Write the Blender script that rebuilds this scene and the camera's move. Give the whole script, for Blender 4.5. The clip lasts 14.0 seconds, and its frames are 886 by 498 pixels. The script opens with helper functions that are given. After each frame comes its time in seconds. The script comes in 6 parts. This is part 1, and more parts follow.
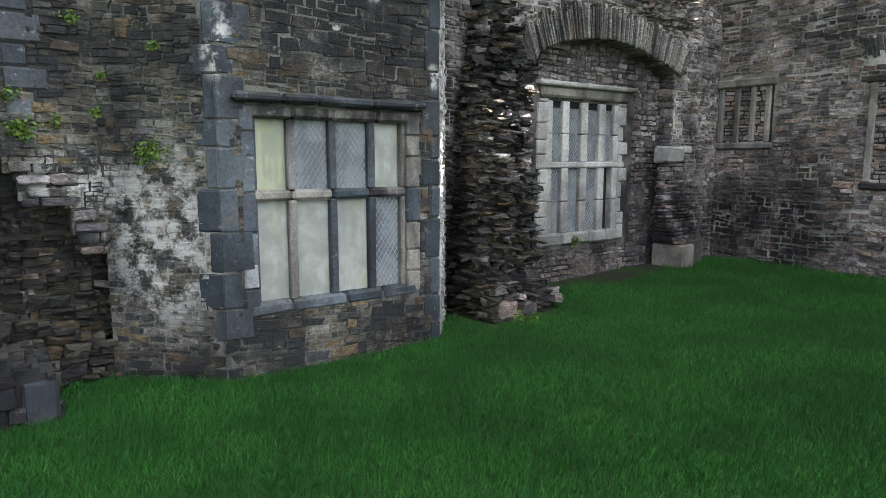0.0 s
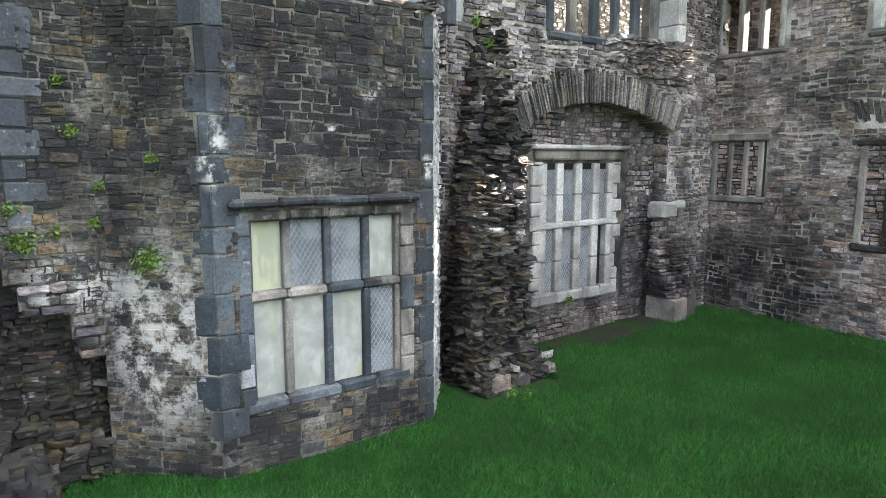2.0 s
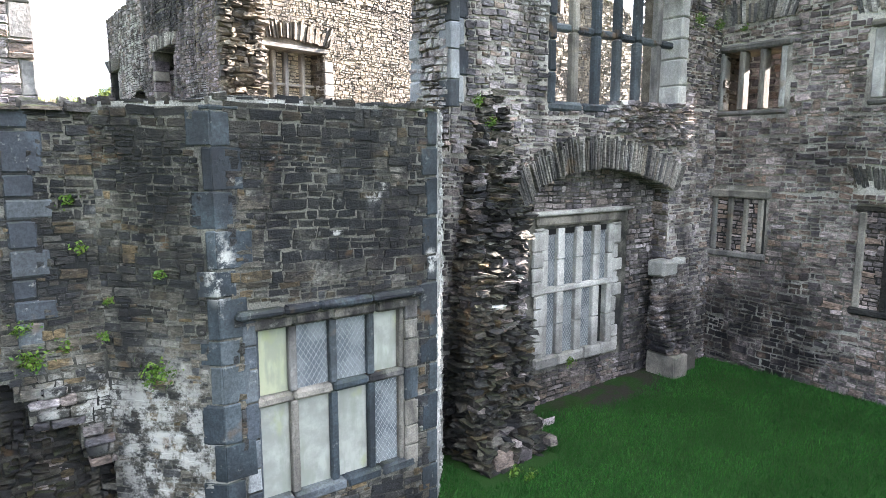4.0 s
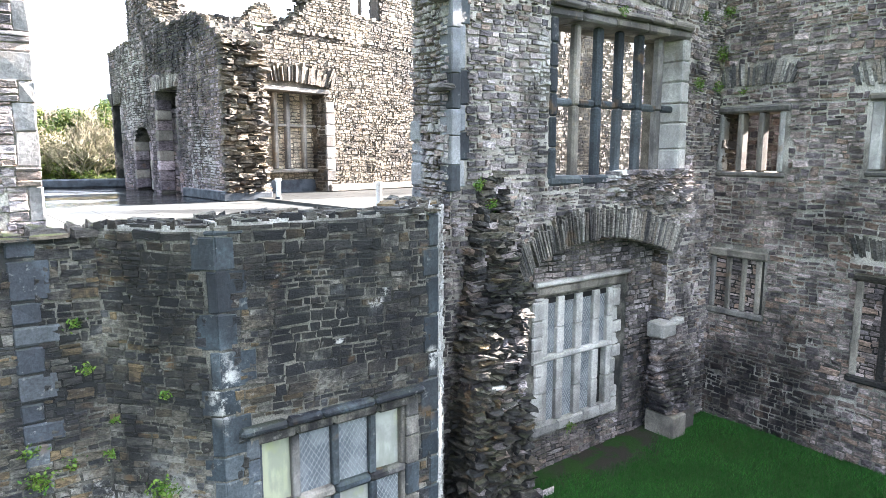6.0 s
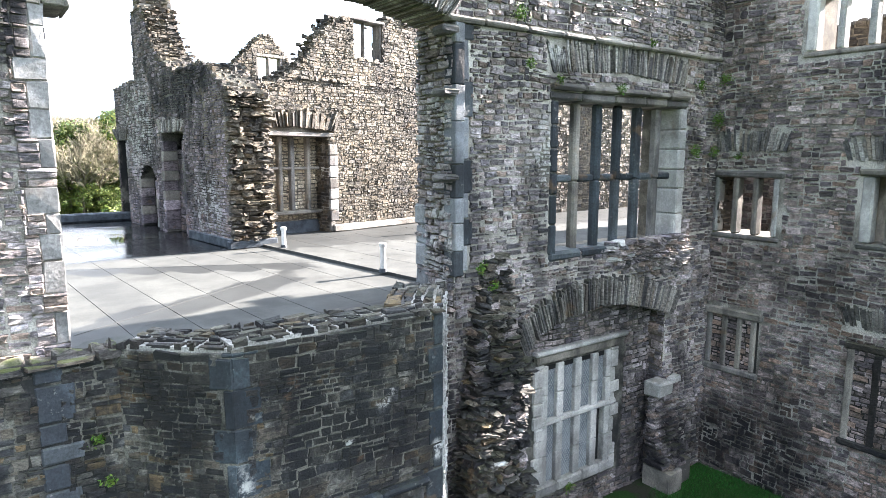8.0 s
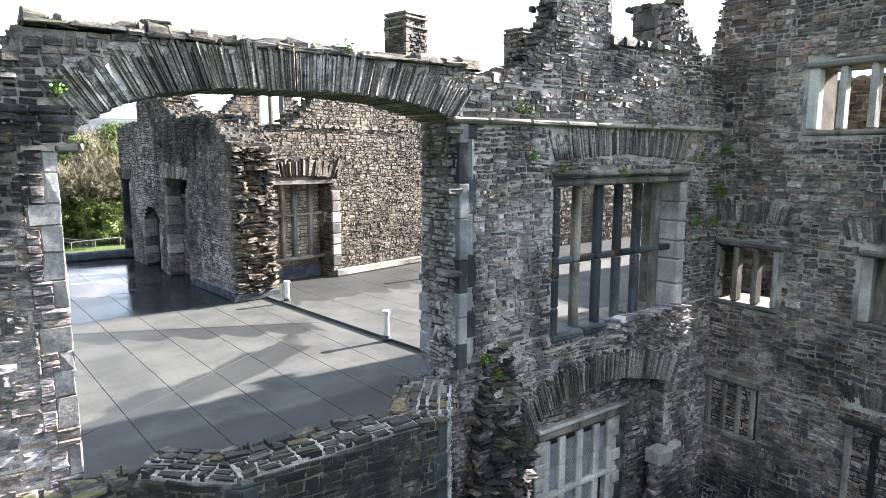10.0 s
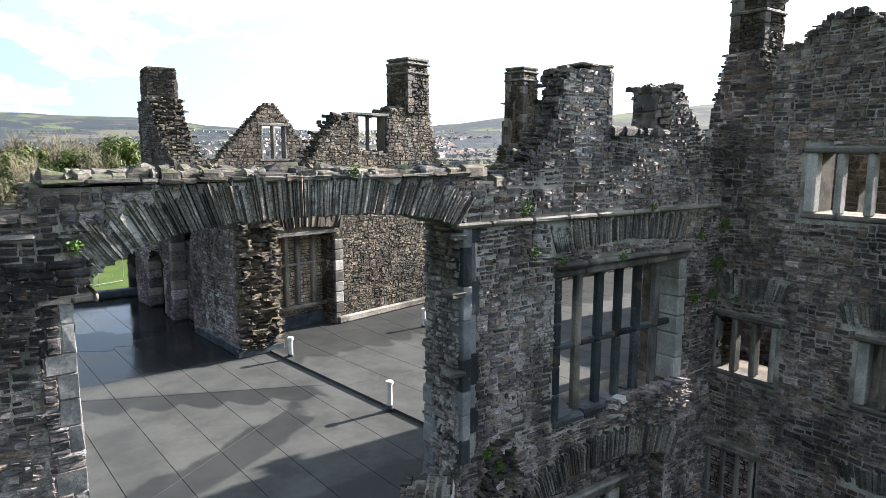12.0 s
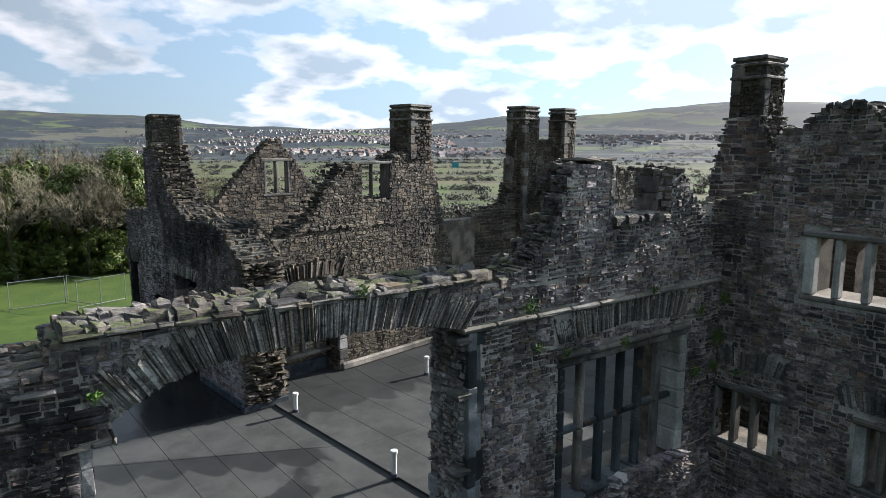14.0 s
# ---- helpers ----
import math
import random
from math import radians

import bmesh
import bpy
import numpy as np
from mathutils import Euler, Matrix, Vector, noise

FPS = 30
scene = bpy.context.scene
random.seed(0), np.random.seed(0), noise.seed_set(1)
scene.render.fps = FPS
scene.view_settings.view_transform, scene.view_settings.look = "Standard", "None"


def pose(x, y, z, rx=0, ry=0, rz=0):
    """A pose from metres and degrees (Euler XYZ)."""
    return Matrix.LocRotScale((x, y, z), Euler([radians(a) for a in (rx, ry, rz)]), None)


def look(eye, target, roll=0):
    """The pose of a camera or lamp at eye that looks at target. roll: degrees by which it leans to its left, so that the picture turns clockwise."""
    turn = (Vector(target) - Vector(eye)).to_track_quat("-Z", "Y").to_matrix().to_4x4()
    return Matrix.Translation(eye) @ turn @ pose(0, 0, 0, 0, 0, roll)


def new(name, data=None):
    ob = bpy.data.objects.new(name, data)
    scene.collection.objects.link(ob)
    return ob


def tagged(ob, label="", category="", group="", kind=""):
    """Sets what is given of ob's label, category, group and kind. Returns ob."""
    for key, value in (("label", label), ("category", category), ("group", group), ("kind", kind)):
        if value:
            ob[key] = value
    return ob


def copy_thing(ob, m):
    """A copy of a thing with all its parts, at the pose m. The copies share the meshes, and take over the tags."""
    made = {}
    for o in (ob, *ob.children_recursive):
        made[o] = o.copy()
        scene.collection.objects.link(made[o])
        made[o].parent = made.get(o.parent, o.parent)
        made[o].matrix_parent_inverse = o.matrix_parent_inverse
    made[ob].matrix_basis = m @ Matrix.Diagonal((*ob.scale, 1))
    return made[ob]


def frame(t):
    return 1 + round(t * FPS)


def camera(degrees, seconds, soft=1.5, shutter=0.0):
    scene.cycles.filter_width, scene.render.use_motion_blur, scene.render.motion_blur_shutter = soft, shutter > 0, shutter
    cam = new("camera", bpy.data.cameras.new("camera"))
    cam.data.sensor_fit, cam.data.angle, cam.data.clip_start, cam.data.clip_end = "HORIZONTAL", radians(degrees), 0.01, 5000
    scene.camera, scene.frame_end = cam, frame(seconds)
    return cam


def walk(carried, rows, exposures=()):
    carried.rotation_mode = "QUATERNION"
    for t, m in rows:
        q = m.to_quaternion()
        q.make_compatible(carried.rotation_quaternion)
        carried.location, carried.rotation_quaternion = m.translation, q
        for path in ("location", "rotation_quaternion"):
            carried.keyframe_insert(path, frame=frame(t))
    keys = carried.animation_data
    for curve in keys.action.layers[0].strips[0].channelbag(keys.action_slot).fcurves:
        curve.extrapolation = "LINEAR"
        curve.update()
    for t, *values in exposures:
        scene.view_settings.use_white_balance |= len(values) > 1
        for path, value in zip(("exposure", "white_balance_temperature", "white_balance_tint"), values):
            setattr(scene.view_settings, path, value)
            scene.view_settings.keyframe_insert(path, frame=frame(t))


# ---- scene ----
cam = camera(69.3, 14.0, soft=0.8)
METRES, EYE, TILT, LEAN, TURN = 8.75, 2.2, -8.0, 0.0, -36.0
ROWS = [
    (0.0, 0.0, 0.0, 0.0, 0.0, 0.0, -0.0),
    (0.5, -0.0009, -0.0023, 0.0258, -0.0, -0.02, -0.02),
    (1.0, 0.0027, -0.0046, 0.0548, -0.03, -0.08, -0.05),
    (1.5, 0.0086, -0.0075, 0.085, -0.06, -0.06, -0.03),
    (2.0, 0.0067, -0.0129, 0.1151, -0.09, -0.11, -0.03),
    (2.5, 0.0047, -0.0189, 0.1457, -0.11, -0.18, -0.07),
    (3.0, 0.0032, -0.0223, 0.1762, -0.11, -0.14, -0.01),
    (5.5, 0.0016, -0.0262, 0.3356, -0.14, -0.35, -0.04),
    (6.0, -0.0001, -0.0329, 0.3696, -0.13, -0.35, -0.06),
    (6.5, 0.0023, -0.0428, 0.4027, -0.14, -0.41, -0.08),
    (7.0, -0.0002, -0.0484, 0.4372, -0.16, -0.41, -0.07),
    (7.5, -0.004, -0.0559, 0.4712, -0.16, -0.44, -0.07),
    (8.0, -0.0071, -0.0677, 0.5047, -0.17, -0.47, -0.06),
    (10.5, -0.016, -0.0844, 0.6968, -0.2, -0.56, -0.1),
    (11.0, -0.0178, -0.0891, 0.7383, -0.21, -0.59, -0.11),
    (11.5, -0.0198, -0.0934, 0.7798, -0.19, -0.6, -0.13),
    (12.0, -0.0205, -0.0986, 0.8196, -0.2, -0.63, -0.15),
    (12.5, -0.0192, -0.1054, 0.8636, -0.2, -0.67, -0.17),
    (13.0, -0.0213, -0.1088, 0.9073, -0.21, -0.69, -0.17),
    (13.5, -0.0278, -0.1137, 0.9473, -0.2, -0.73, -0.21),
    (14.0, -0.031, -0.1176, 0.9872, -0.22, -0.78, -0.23),
]
EXPOSURES = [(0.0, 3.67, 7000, 20), (0.5, 4.1, 7000, 20), (1.5, 4.19, 7000, 20), (3.2, 4.17, 6800, 20), (5.5, 4.35, 6500, 20), (8.0, 3.8, 6350, 18), (10.5, 3.04, 6300, 18), (11.5, 2.55, 6250, 17), (12.0, 2.16, 6250, 16), (12.5, 1.8, 6150, 15), (13.0, 1.55, 6150, 15), (14.0, 1.23, 6050, 14)]
walk(cam, [(t, pose(0, 0, EYE, TILT, LEAN, TURN) @ pose(METRES * x, METRES * y, METRES * z, 90 + pitch, roll, yaw)) for t, x, y, z, yaw, pitch, roll in ROWS], EXPOSURES)

# ---- sky and sun ----
SUN_UP, SUN_ROUND = 25.0, -1.9  # elevation, and the turn from the +x axis
sun_way = Vector((math.cos(radians(SUN_UP)) * math.cos(radians(SUN_ROUND)), math.cos(radians(SUN_UP)) * math.sin(radians(SUN_ROUND)), math.sin(radians(SUN_UP))))
sun_data = bpy.data.lights.new("sun", "SUN")
sun_data.energy, sun_data.angle, sun_data.color = 5.0, radians(0.6), (1.0, 0.93, 0.82)
sun = new("sun", sun_data)
sun.matrix_world = look(sun_way * 60, (0, 0, 0))

world = bpy.data.worlds.new("sky")
scene.world = world
world.use_nodes = True
wt = world.node_tree
wt.nodes.clear()


def world_sky():
    n, ln = wt.nodes.new, wt.links.new
    out, bg = n("ShaderNodeOutputWorld"), n("ShaderNodeBackground")
    sky = n("ShaderNodeTexSky")
    sky.sky_type, sky.sun_disc = "NISHITA", False
    sky.sun_elevation, sky.sun_rotation = radians(SUN_UP), radians(90 - SUN_ROUND)
    sky.air_density, sky.dust_density, sky.ozone_density = 1.0, 0.6, 2.5
    tc, sep, add, div = n("ShaderNodeTexCoord"), n("ShaderNodeSeparateXYZ"), n("ShaderNodeMath"), n("ShaderNodeVectorMath")
    ln(tc.outputs["Generated"], sep.inputs[0])
    add.operation = "ADD"
    add.inputs[1].default_value = 0.30
    absz = n("ShaderNodeMath")
    absz.operation = "ABSOLUTE"
    ln(sep.outputs["Z"], absz.inputs[0])
    ln(absz.outputs[0], add.inputs[0])
    div.operation = "DIVIDE"
    comb = n("ShaderNodeCombineXYZ")
    for k in range(3):
        ln(add.outputs[0], comb.inputs[k])
    ln(tc.outputs["Generated"], div.inputs[0])
    ln(comb.outputs[0], div.inputs[1])
    big, ramp, shade = n("ShaderNodeTexNoise"), n("ShaderNodeValToRGB"), n("ShaderNodeTexNoise")
    big.inputs["Scale"].default_value, big.inputs["Detail"].default_value, big.inputs["Roughness"].default_value = 2.3, 10.0, 0.5
    ln(div.outputs[0], big.inputs["Vector"])
    ramp.color_ramp.elements[0].position, ramp.color_ramp.elements[1].position = 0.50, 0.575
    shade.inputs["Scale"].default_value, shade.inputs["Detail"].default_value = 3.4, 7.0
    ln(div.outputs[0], shade.inputs["Vector"])
    tone = n("ShaderNodeValToRGB")
    tone.color_ramp.elements[0].position, tone.color_ramp.elements[1].position = 0.545, 0.66
    tone.color_ramp.elements[0].color, tone.color_ramp.elements[1].color = (14.5, 14.5, 14.5, 1), (6.8, 8.2, 9.2, 1)
    # the sky shines more towards the sun
    dot, lift, lit = n("ShaderNodeVectorMath"), n("ShaderNodeMapRange"), n("ShaderNodeVectorMath")
    dot.operation, lit.operation = "DOT_PRODUCT", "SCALE"
    ln(tc.outputs["Generated"], dot.inputs[0])
    dot.inputs[1].default_value = sun_way
    ln(dot.outputs["Value"], lift.inputs[0])
    for k, x in enumerate((-0.6, 0.9, 0.50, 2.7)):
        lift.inputs[k + 1].default_value = x
    thick = n("ShaderNodeMath")  # more cloud on the sun's side
    thick.operation = "MULTIPLY_ADD"
    ln(dot.outputs["Value"], thick.inputs[0])
    thick.inputs[1].default_value = 0.09
    ln(big.outputs["Fac"], thick.inputs[2])
    ln(thick.outputs[0], ramp.inputs[0])
    heap = n("ShaderNodeMath")  # thick middles are grey, thin rims white
    heap.operation = "MULTIPLY_ADD"
    ln(shade.outputs["Fac"], heap.inputs[0])
    heap.inputs[1].default_value = 0.35
    less = n("ShaderNodeMath")
    less.operation = "SUBTRACT"
    ln(thick.outputs[0], less.inputs[0])
    less.inputs[1].default_value = 0.17
    ln(less.outputs[0], heap.inputs[2])
    ln(heap.outputs[0], tone.inputs[0])
    mix = n("ShaderNodeMix")
    mix.data_type = "RGBA"
    ln(ramp.outputs[0], mix.inputs[0])
    veil = n("ShaderNodeMix")  # thin high haze
    veil.data_type = "RGBA"
    veil.inputs[0].default_value = 0.5
    ln(sky.outputs[0], veil.inputs[6])
    veil.inputs[7].default_value = (10.0, 13.4, 16.0, 1)
    ln(veil.outputs[2], mix.inputs[6])
    ln(tone.outputs[0], mix.inputs[7])
    ln(mix.outputs[2], lit.inputs[0])
    ln(lift.outputs[0], lit.inputs["Scale"])
    ln(lit.outputs[0], bg.inputs[0])
    bg.inputs[1].default_value = 0.018
    ln(bg.outputs[0], out.inputs[0])


world_sky()

# ---- materials ----
class Shader:
    """Short names for the nodes of one material."""

    def __init__(self, name, rough=0.85, metal=0.0):
        self.mat = bpy.data.materials.new(name)
        self.mat.use_nodes = True
        self.t = self.mat.node_tree
        self.t.nodes.clear()
        self.out = self.t.nodes.new("ShaderNodeOutputMaterial")
        self.bsdf = self.t.nodes.new("ShaderNodeBsdfPrincipled")
        self.t.links.new(self.bsdf.outputs[0], self.out.inputs[0])
        self.put(self.bsdf.inputs["Roughness"], rough)
        self.put(self.bsdf.inputs["Metallic"], metal)
        self.put(self.bsdf.inputs["Specular IOR Level"], 0.22)
        self.geo = self.t.nodes.new("ShaderNodeNewGeometry")
        self.pos = self.geo.outputs["Position"]

    def put(self, socket, value):
        if isinstance(value, bpy.types.NodeSocket):
            self.t.links.new(value, socket)
        elif isinstance(value, (tuple, list)) and len(value) == 3 and socket.type == "RGBA":
            socket.default_value = (*value, 1)
        else:
            socket.default_value = value

    def scaled(self, x, y, z, turn=0.0):
        n = self.t.nodes.new("ShaderNodeMapping")
        self.put(n.inputs["Vector"], self.pos)
        n.inputs["Scale"].default_value = (x, y, z)
        n.inputs["Rotation"].default_value = (0, 0, turn)
        return n.outputs[0]

    def noise(self, scale, detail=4.0, vec=None, rough=0.55, warp=0.0):
        n = self.t.nodes.new("ShaderNodeTexNoise")
        self.put(n.inputs["Vector"], vec or self.pos)
        n.inputs["Scale"].default_value, n.inputs["Detail"].default_value = scale, detail
        n.inputs["Roughness"].default_value, n.inputs["Distortion"].default_value = rough, warp
        return n.outputs[0]

    def cells(self, scale, vec=None, out="Distance", feature="F1"):
        n = self.t.nodes.new("ShaderNodeTexVoronoi")
        n.feature = feature
        self.put(n.inputs["Vector"], vec or self.pos)
        n.inputs["Scale"].default_value = scale
        return n.outputs[out]

    def math(self, op, a, b=0.0):
        n = self.t.nodes.new("ShaderNodeMath")
        n.operation = op
        self.put(n.inputs[0], a)
        self.put(n.inputs[1], b)
        return n.outputs[0]

    def span(self, v, a, b, lo=0.0, hi=1.0):
        n = self.t.nodes.new("ShaderNodeMapRange")
        n.interpolation_type = "SMOOTHSTEP"
        self.put(n.inputs[0], v)
        for k, x in enumerate((a, b, lo, hi)):
            n.inputs[k + 1].default_value = x
        return n.outputs[0]

    def ramp(self, v, tones, hard=False):
        n = self.t.nodes.new("ShaderNodeValToRGB")
        r = n.color_ramp
        if hard:
            r.interpolation = "CONSTANT"
        while len(r.elements) < len(tones):
            r.elements.new(0.5)
        for k, tone in enumerate(tones):
            r.elements[k].position = k / (len(tones) - (0 if hard else 1))
            r.elements[k].color = (*tone, 1)
        self.put(n.inputs[0], v)
        return n.outputs[0]

    def mix(self, f, a, b, blend="MIX"):
        n = self.t.nodes.new("ShaderNodeMix")
        n.data_type, n.blend_type = "RGBA", blend
        self.put(n.inputs[0], f)
        self.put(n.inputs[6], a)
        self.put(n.inputs[7], b)
        return n.outputs[2]

    def grey(self, v):
        n = self.t.nodes.new("ShaderNodeCombineColor")
        for k in range(3):
            self.put(n.inputs[k], v)
        return n.outputs[0]

    def chance(self):
        """A number from 0 to 1, of its own for each object and each loose island."""
        info = self.t.nodes.new("ShaderNodeObjectInfo")
        return self.math("FRACT", self.math("ADD", info.outputs["Random"], self.geo.outputs["Random Per Island"]))

    def up(self):
        n = self.t.nodes.new("ShaderNodeSeparateXYZ")
        self.put(n.inputs[0], self.geo.outputs["Normal"])
        return n.outputs[2]

    def axis(self, k):
        n = self.t.nodes.new("ShaderNodeSeparateXYZ")
        self.put(n.inputs[0], self.pos)
        return n.outputs[k]

    def near(self, cx, cy, cz, rx, ry, rz):
        """1 at a place, falling to 0 at about that distance from it."""
        d = self.t.nodes.new("ShaderNodeVectorMath")
        d.operation = "SUBTRACT"
        self.put(d.inputs[0], self.pos)
        d.inputs[1].default_value = (cx, cy, cz)
        s = self.t.nodes.new("ShaderNodeVectorMath")
        s.operation = "DIVIDE"
        self.put(s.inputs[0], d.outputs[0])
        s.inputs[1].default_value = (rx, ry, rz)
        ln = self.t.nodes.new("ShaderNodeVectorMath")
        ln.operation = "LENGTH"
        self.put(ln.inputs[0], s.outputs[0])
        return self.span(ln.outputs["Value"], 1.0, 0.35)

    def bump(self, height, strength=0.4, far=0.02):
        n = self.t.nodes.new("ShaderNodeBump")
        n.inputs["Strength"].default_value, n.inputs["Distance"].default_value = strength, far
        self.put(n.inputs["Height"], height)
        self.t.links.new(n.outputs[0], self.bsdf.inputs["Normal"])

    def done(self, colour, rough=None):
        self.put(self.bsdf.inputs["Base Color"], colour)
        if rough is not None:
            self.put(self.bsdf.inputs["Roughness"], rough)
        return self.mat


def stone(name, tones, stain=0.6, pale=0.25, moss=0.35, lime=(), grain=26.0, gloss=0.8, vary=0.75, soot=(), dressed=False, algae=0.0):
    """Weathered rubble: a tone for each stone, grain, black run-off streaks, pale lichen and limewash, moss on ledges."""
    s = Shader(name, gloss)
    mean = tuple(sum(t[k] for t in tones) / len(tones) for k in range(3))
    luck = s.chance()
    c = s.mix(vary, mean, s.ramp(luck, tones, True))
    own = s.t.nodes.new("ShaderNodeVectorMath")  # every stone has a grain of its own
    own.operation = "ADD"
    s.put(own.inputs[0], s.scaled(1, 1, 1) if dressed else s.scaled(0.8, 0.8, 1.7))
    s.put(own.inputs[1], s.grey(s.math("MULTIPLY", luck, 40.0)))
    g = s.noise(grain * 0.55, 9, own.outputs[0], 0.72, 0.3)
    c = s.mix(1.0, c, s.grey(s.span(g, 0.28, 0.72, 0.78, 1.2) if dressed else s.span(g, 0.3, 0.7, 0.36, 1.75)), "MULTIPLY")
    beds = s.noise(grain * 2.2, 5, s.scaled(1, 1, 1) if dressed else s.scaled(0.5, 0.5, 1.8), 0.7)
    c = s.mix(1.0, c, s.grey(s.span(beds, 0.3, 0.7, 0.7, 1.25)), "MULTIPLY")
    pits = s.cells(grain * 2.6, own.outputs[0])  # small dark pits and chipped edges
    c = s.mix(s.span(s.math("ADD", pits, s.math("MULTIPLY", g, 0.5)), 0.34, 0.22, 0.0, 0.45 if dressed else 0.75), c, (0.014, 0.014, 0.015))
    broad = s.noise(0.6, 5, None, 0.6)
    c = s.mix(1.0, c, s.grey(s.span(broad, 0.34, 0.62, 0.5, 1.35)), "MULTIPLY")
    streak = s.noise(1.2, 6, s.scaled(1.1, 1.1, 0.42), 0.6, 0.4)
    c = s.mix(s.span(streak, 0.46, 0.60, 0.0, stain), c, (0.016, 0.016, 0.019))
    for place in soot:
        f = s.math("MULTIPLY", s.near(*place), s.span(s.noise(2.6, 7, s.scaled(1, 1, 0.6), 0.7), 0.32, 0.56, 0.0, 0.92))
        c = s.mix(f, c, (0.011, 0.011, 0.014))
    if algae:
        c = s.mix(s.span(s.noise(1.1, 6, s.scaled(1, 1, 0.7), 0.65), 0.42, 0.6, 0.0, algae), c, (0.04, 0.05, 0.03))
    spots = s.noise(9.0, 5, None, 0.7)
    c = s.mix(s.span(spots, 0.60, 0.72, 0.0, pale), c, (0.42, 0.41, 0.37))
    for place in lime:
        f = s.math("MULTIPLY", s.near(*place), s.span(s.noise(4.0, 9, None, 0.78), 0.46, 0.58, 0.0, 0.8))
        c = s.mix(f, c, (0.55, 0.54, 0.51))
    m = s.math("MULTIPLY", s.span(s.up(), 0.35, 0.9), s.span(s.noise(3.0, 5), 0.42, 0.6, 0.0, moss))
    c = s.mix(m, c, (0.075, 0.095, 0.022))
    rust = s.span(s.noise(2.3, 3, s.scaled(1, 1, 1)), 0.64, 0.74, 0, 0.35)
    c = s.mix(rust, c, (0.20, 0.115, 0.05))
    s.bump(s.math("ADD", s.math("ADD", beds, g), s.math("MULTIPLY", s.noise(9.0, 4), 1.2)), 0.35 if dressed else 0.8, 0.025)
    return s.done(c, s.span(g, 0.2, 0.8, gloss - 0.2, gloss + 0.12))


def mortar(name, tone, dark, patchy=0.6, lime=(), soot=()):
    s = Shader(name, 0.95)
    c = s.mix(s.span(s.noise(2.0, 5, None, 0.6), 0.40, 0.62), tone, dark)
    c = s.mix(1.0, c, s.grey(s.span(s.noise(60.0, 4), 0.3, 0.7, 0.6, 1.3)), "MULTIPLY")
    streak = s.noise(1.2, 6, s.scaled(1.1, 1.1, 0.42), 0.6, 0.4)
    c = s.mix(s.span(streak, 0.5, 0.64, 0.0, patchy), c, (0.02, 0.021, 0.022))
    for place in lime:
        f = s.math("MULTIPLY", s.near(*place), s.span(s.noise(4.0, 9, None, 0.78), 0.44, 0.56, 0.0, 0.8))
        c = s.mix(f, c, (0.55, 0.54, 0.51))
    for place in soot:
        f = s.math("MULTIPLY", s.near(*place), s.span(s.noise(1.6, 7, s.scaled(1, 1, 0.6), 0.7), 0.36, 0.6, 0.0, 0.7))
        c = s.mix(f, c, (0.045, 0.043, 0.038))
    s.bump(s.noise(35.0, 6, None, 0.7), 0.6, 0.02)
    return s.done(c)


def plain(name, tone, other, scale=8.0, rough=0.6, metal=0.0, relief=0.15, fine=60.0):
    s = Shader(name, rough, metal)
    c = s.mix(s.span(s.noise(scale, 5, None, 0.62), 0.38, 0.64), tone, other)
    c = s.mix(1.0, c, s.grey(s.span(s.noise(fine, 4), 0.3, 0.7, 0.8, 1.15)), "MULTIPLY")
    s.bump(s.noise(fine, 4), relief, 0.01)
    return s.done(c, s.span(s.noise(scale * 2, 3), 0.3, 0.7, rough - 0.1, min(1.0, rough + 0.1)))


SLATE = [tuple(0.55 * x for x in t) for t in [(0.055, 0.053, 0.052), (0.17, 0.155, 0.13), (0.075, 0.075, 0.076), (0.23, 0.21, 0.175), (0.05, 0.052, 0.057), (0.15, 0.125, 0.095), (0.30, 0.285, 0.25), (0.11, 0.105, 0.098), (0.19, 0.165, 0.13), (0.09, 0.092, 0.097), (0.24, 0.175, 0.10)]]
GREYS = [(0.10, 0.095, 0.09), (0.27, 0.25, 0.215), (0.14, 0.135, 0.13), (0.33, 0.31, 0.275), (0.075, 0.076, 0.08), (0.23, 0.195, 0.15), (0.39, 0.37, 0.34), (0.17, 0.155, 0.135), (0.30, 0.27, 0.225), (0.12, 0.122, 0.128), (0.27, 0.20, 0.125), (0.18, 0.145, 0.10)]
GREYS = [tuple(0.62 * c + 0.38 * sum(t) / 3 for c in t) for t in GREYS]
GREYS = [(x * 1.03, y * 0.955, z * 1.03) for x, y, z in GREYS]
WARM = [(0.13, 0.105, 0.075), (0.26, 0.21, 0.15), (0.16, 0.14, 0.11), (0.32, 0.265, 0.19), (0.11, 0.10, 0.09), (0.24, 0.185, 0.12), (0.36, 0.31, 0.24)]
stone_bay = stone("bay_rubble", SLATE, 0.7, 0.3, 0.15, algae=0.1, vary=0.95, soot=((3.0, 6.05, 3.9, 2.0, 1.0, 1.5), (1.3, 6.4, 4.0, 0.6, 0.8, 1.2), (0.4, 6.9, 1.0, 0.8, 0.8, 1.1), (5.6, 6.5, 1.0, 0.9, 0.9, 2.4), (0.7, 6.8, 4.2, 0.6, 0.5, 0.8)), lime=((1.35, 6.35, 1.5, 0.75, 0.8, 1.25), (0.75, 6.85, 2.0, 0.5, 0.5, 0.5), (3.51, 6.03, 3.87, 0.13, 0.2, 0.10), (3.64, 6.03, 3.97, 0.09, 0.2, 0.07), (3.06, 6.03, 3.52, 0.10, 0.2, 0.07), (3.68, 6.03, 0.22, 0.10, 0.2, 0.10)))
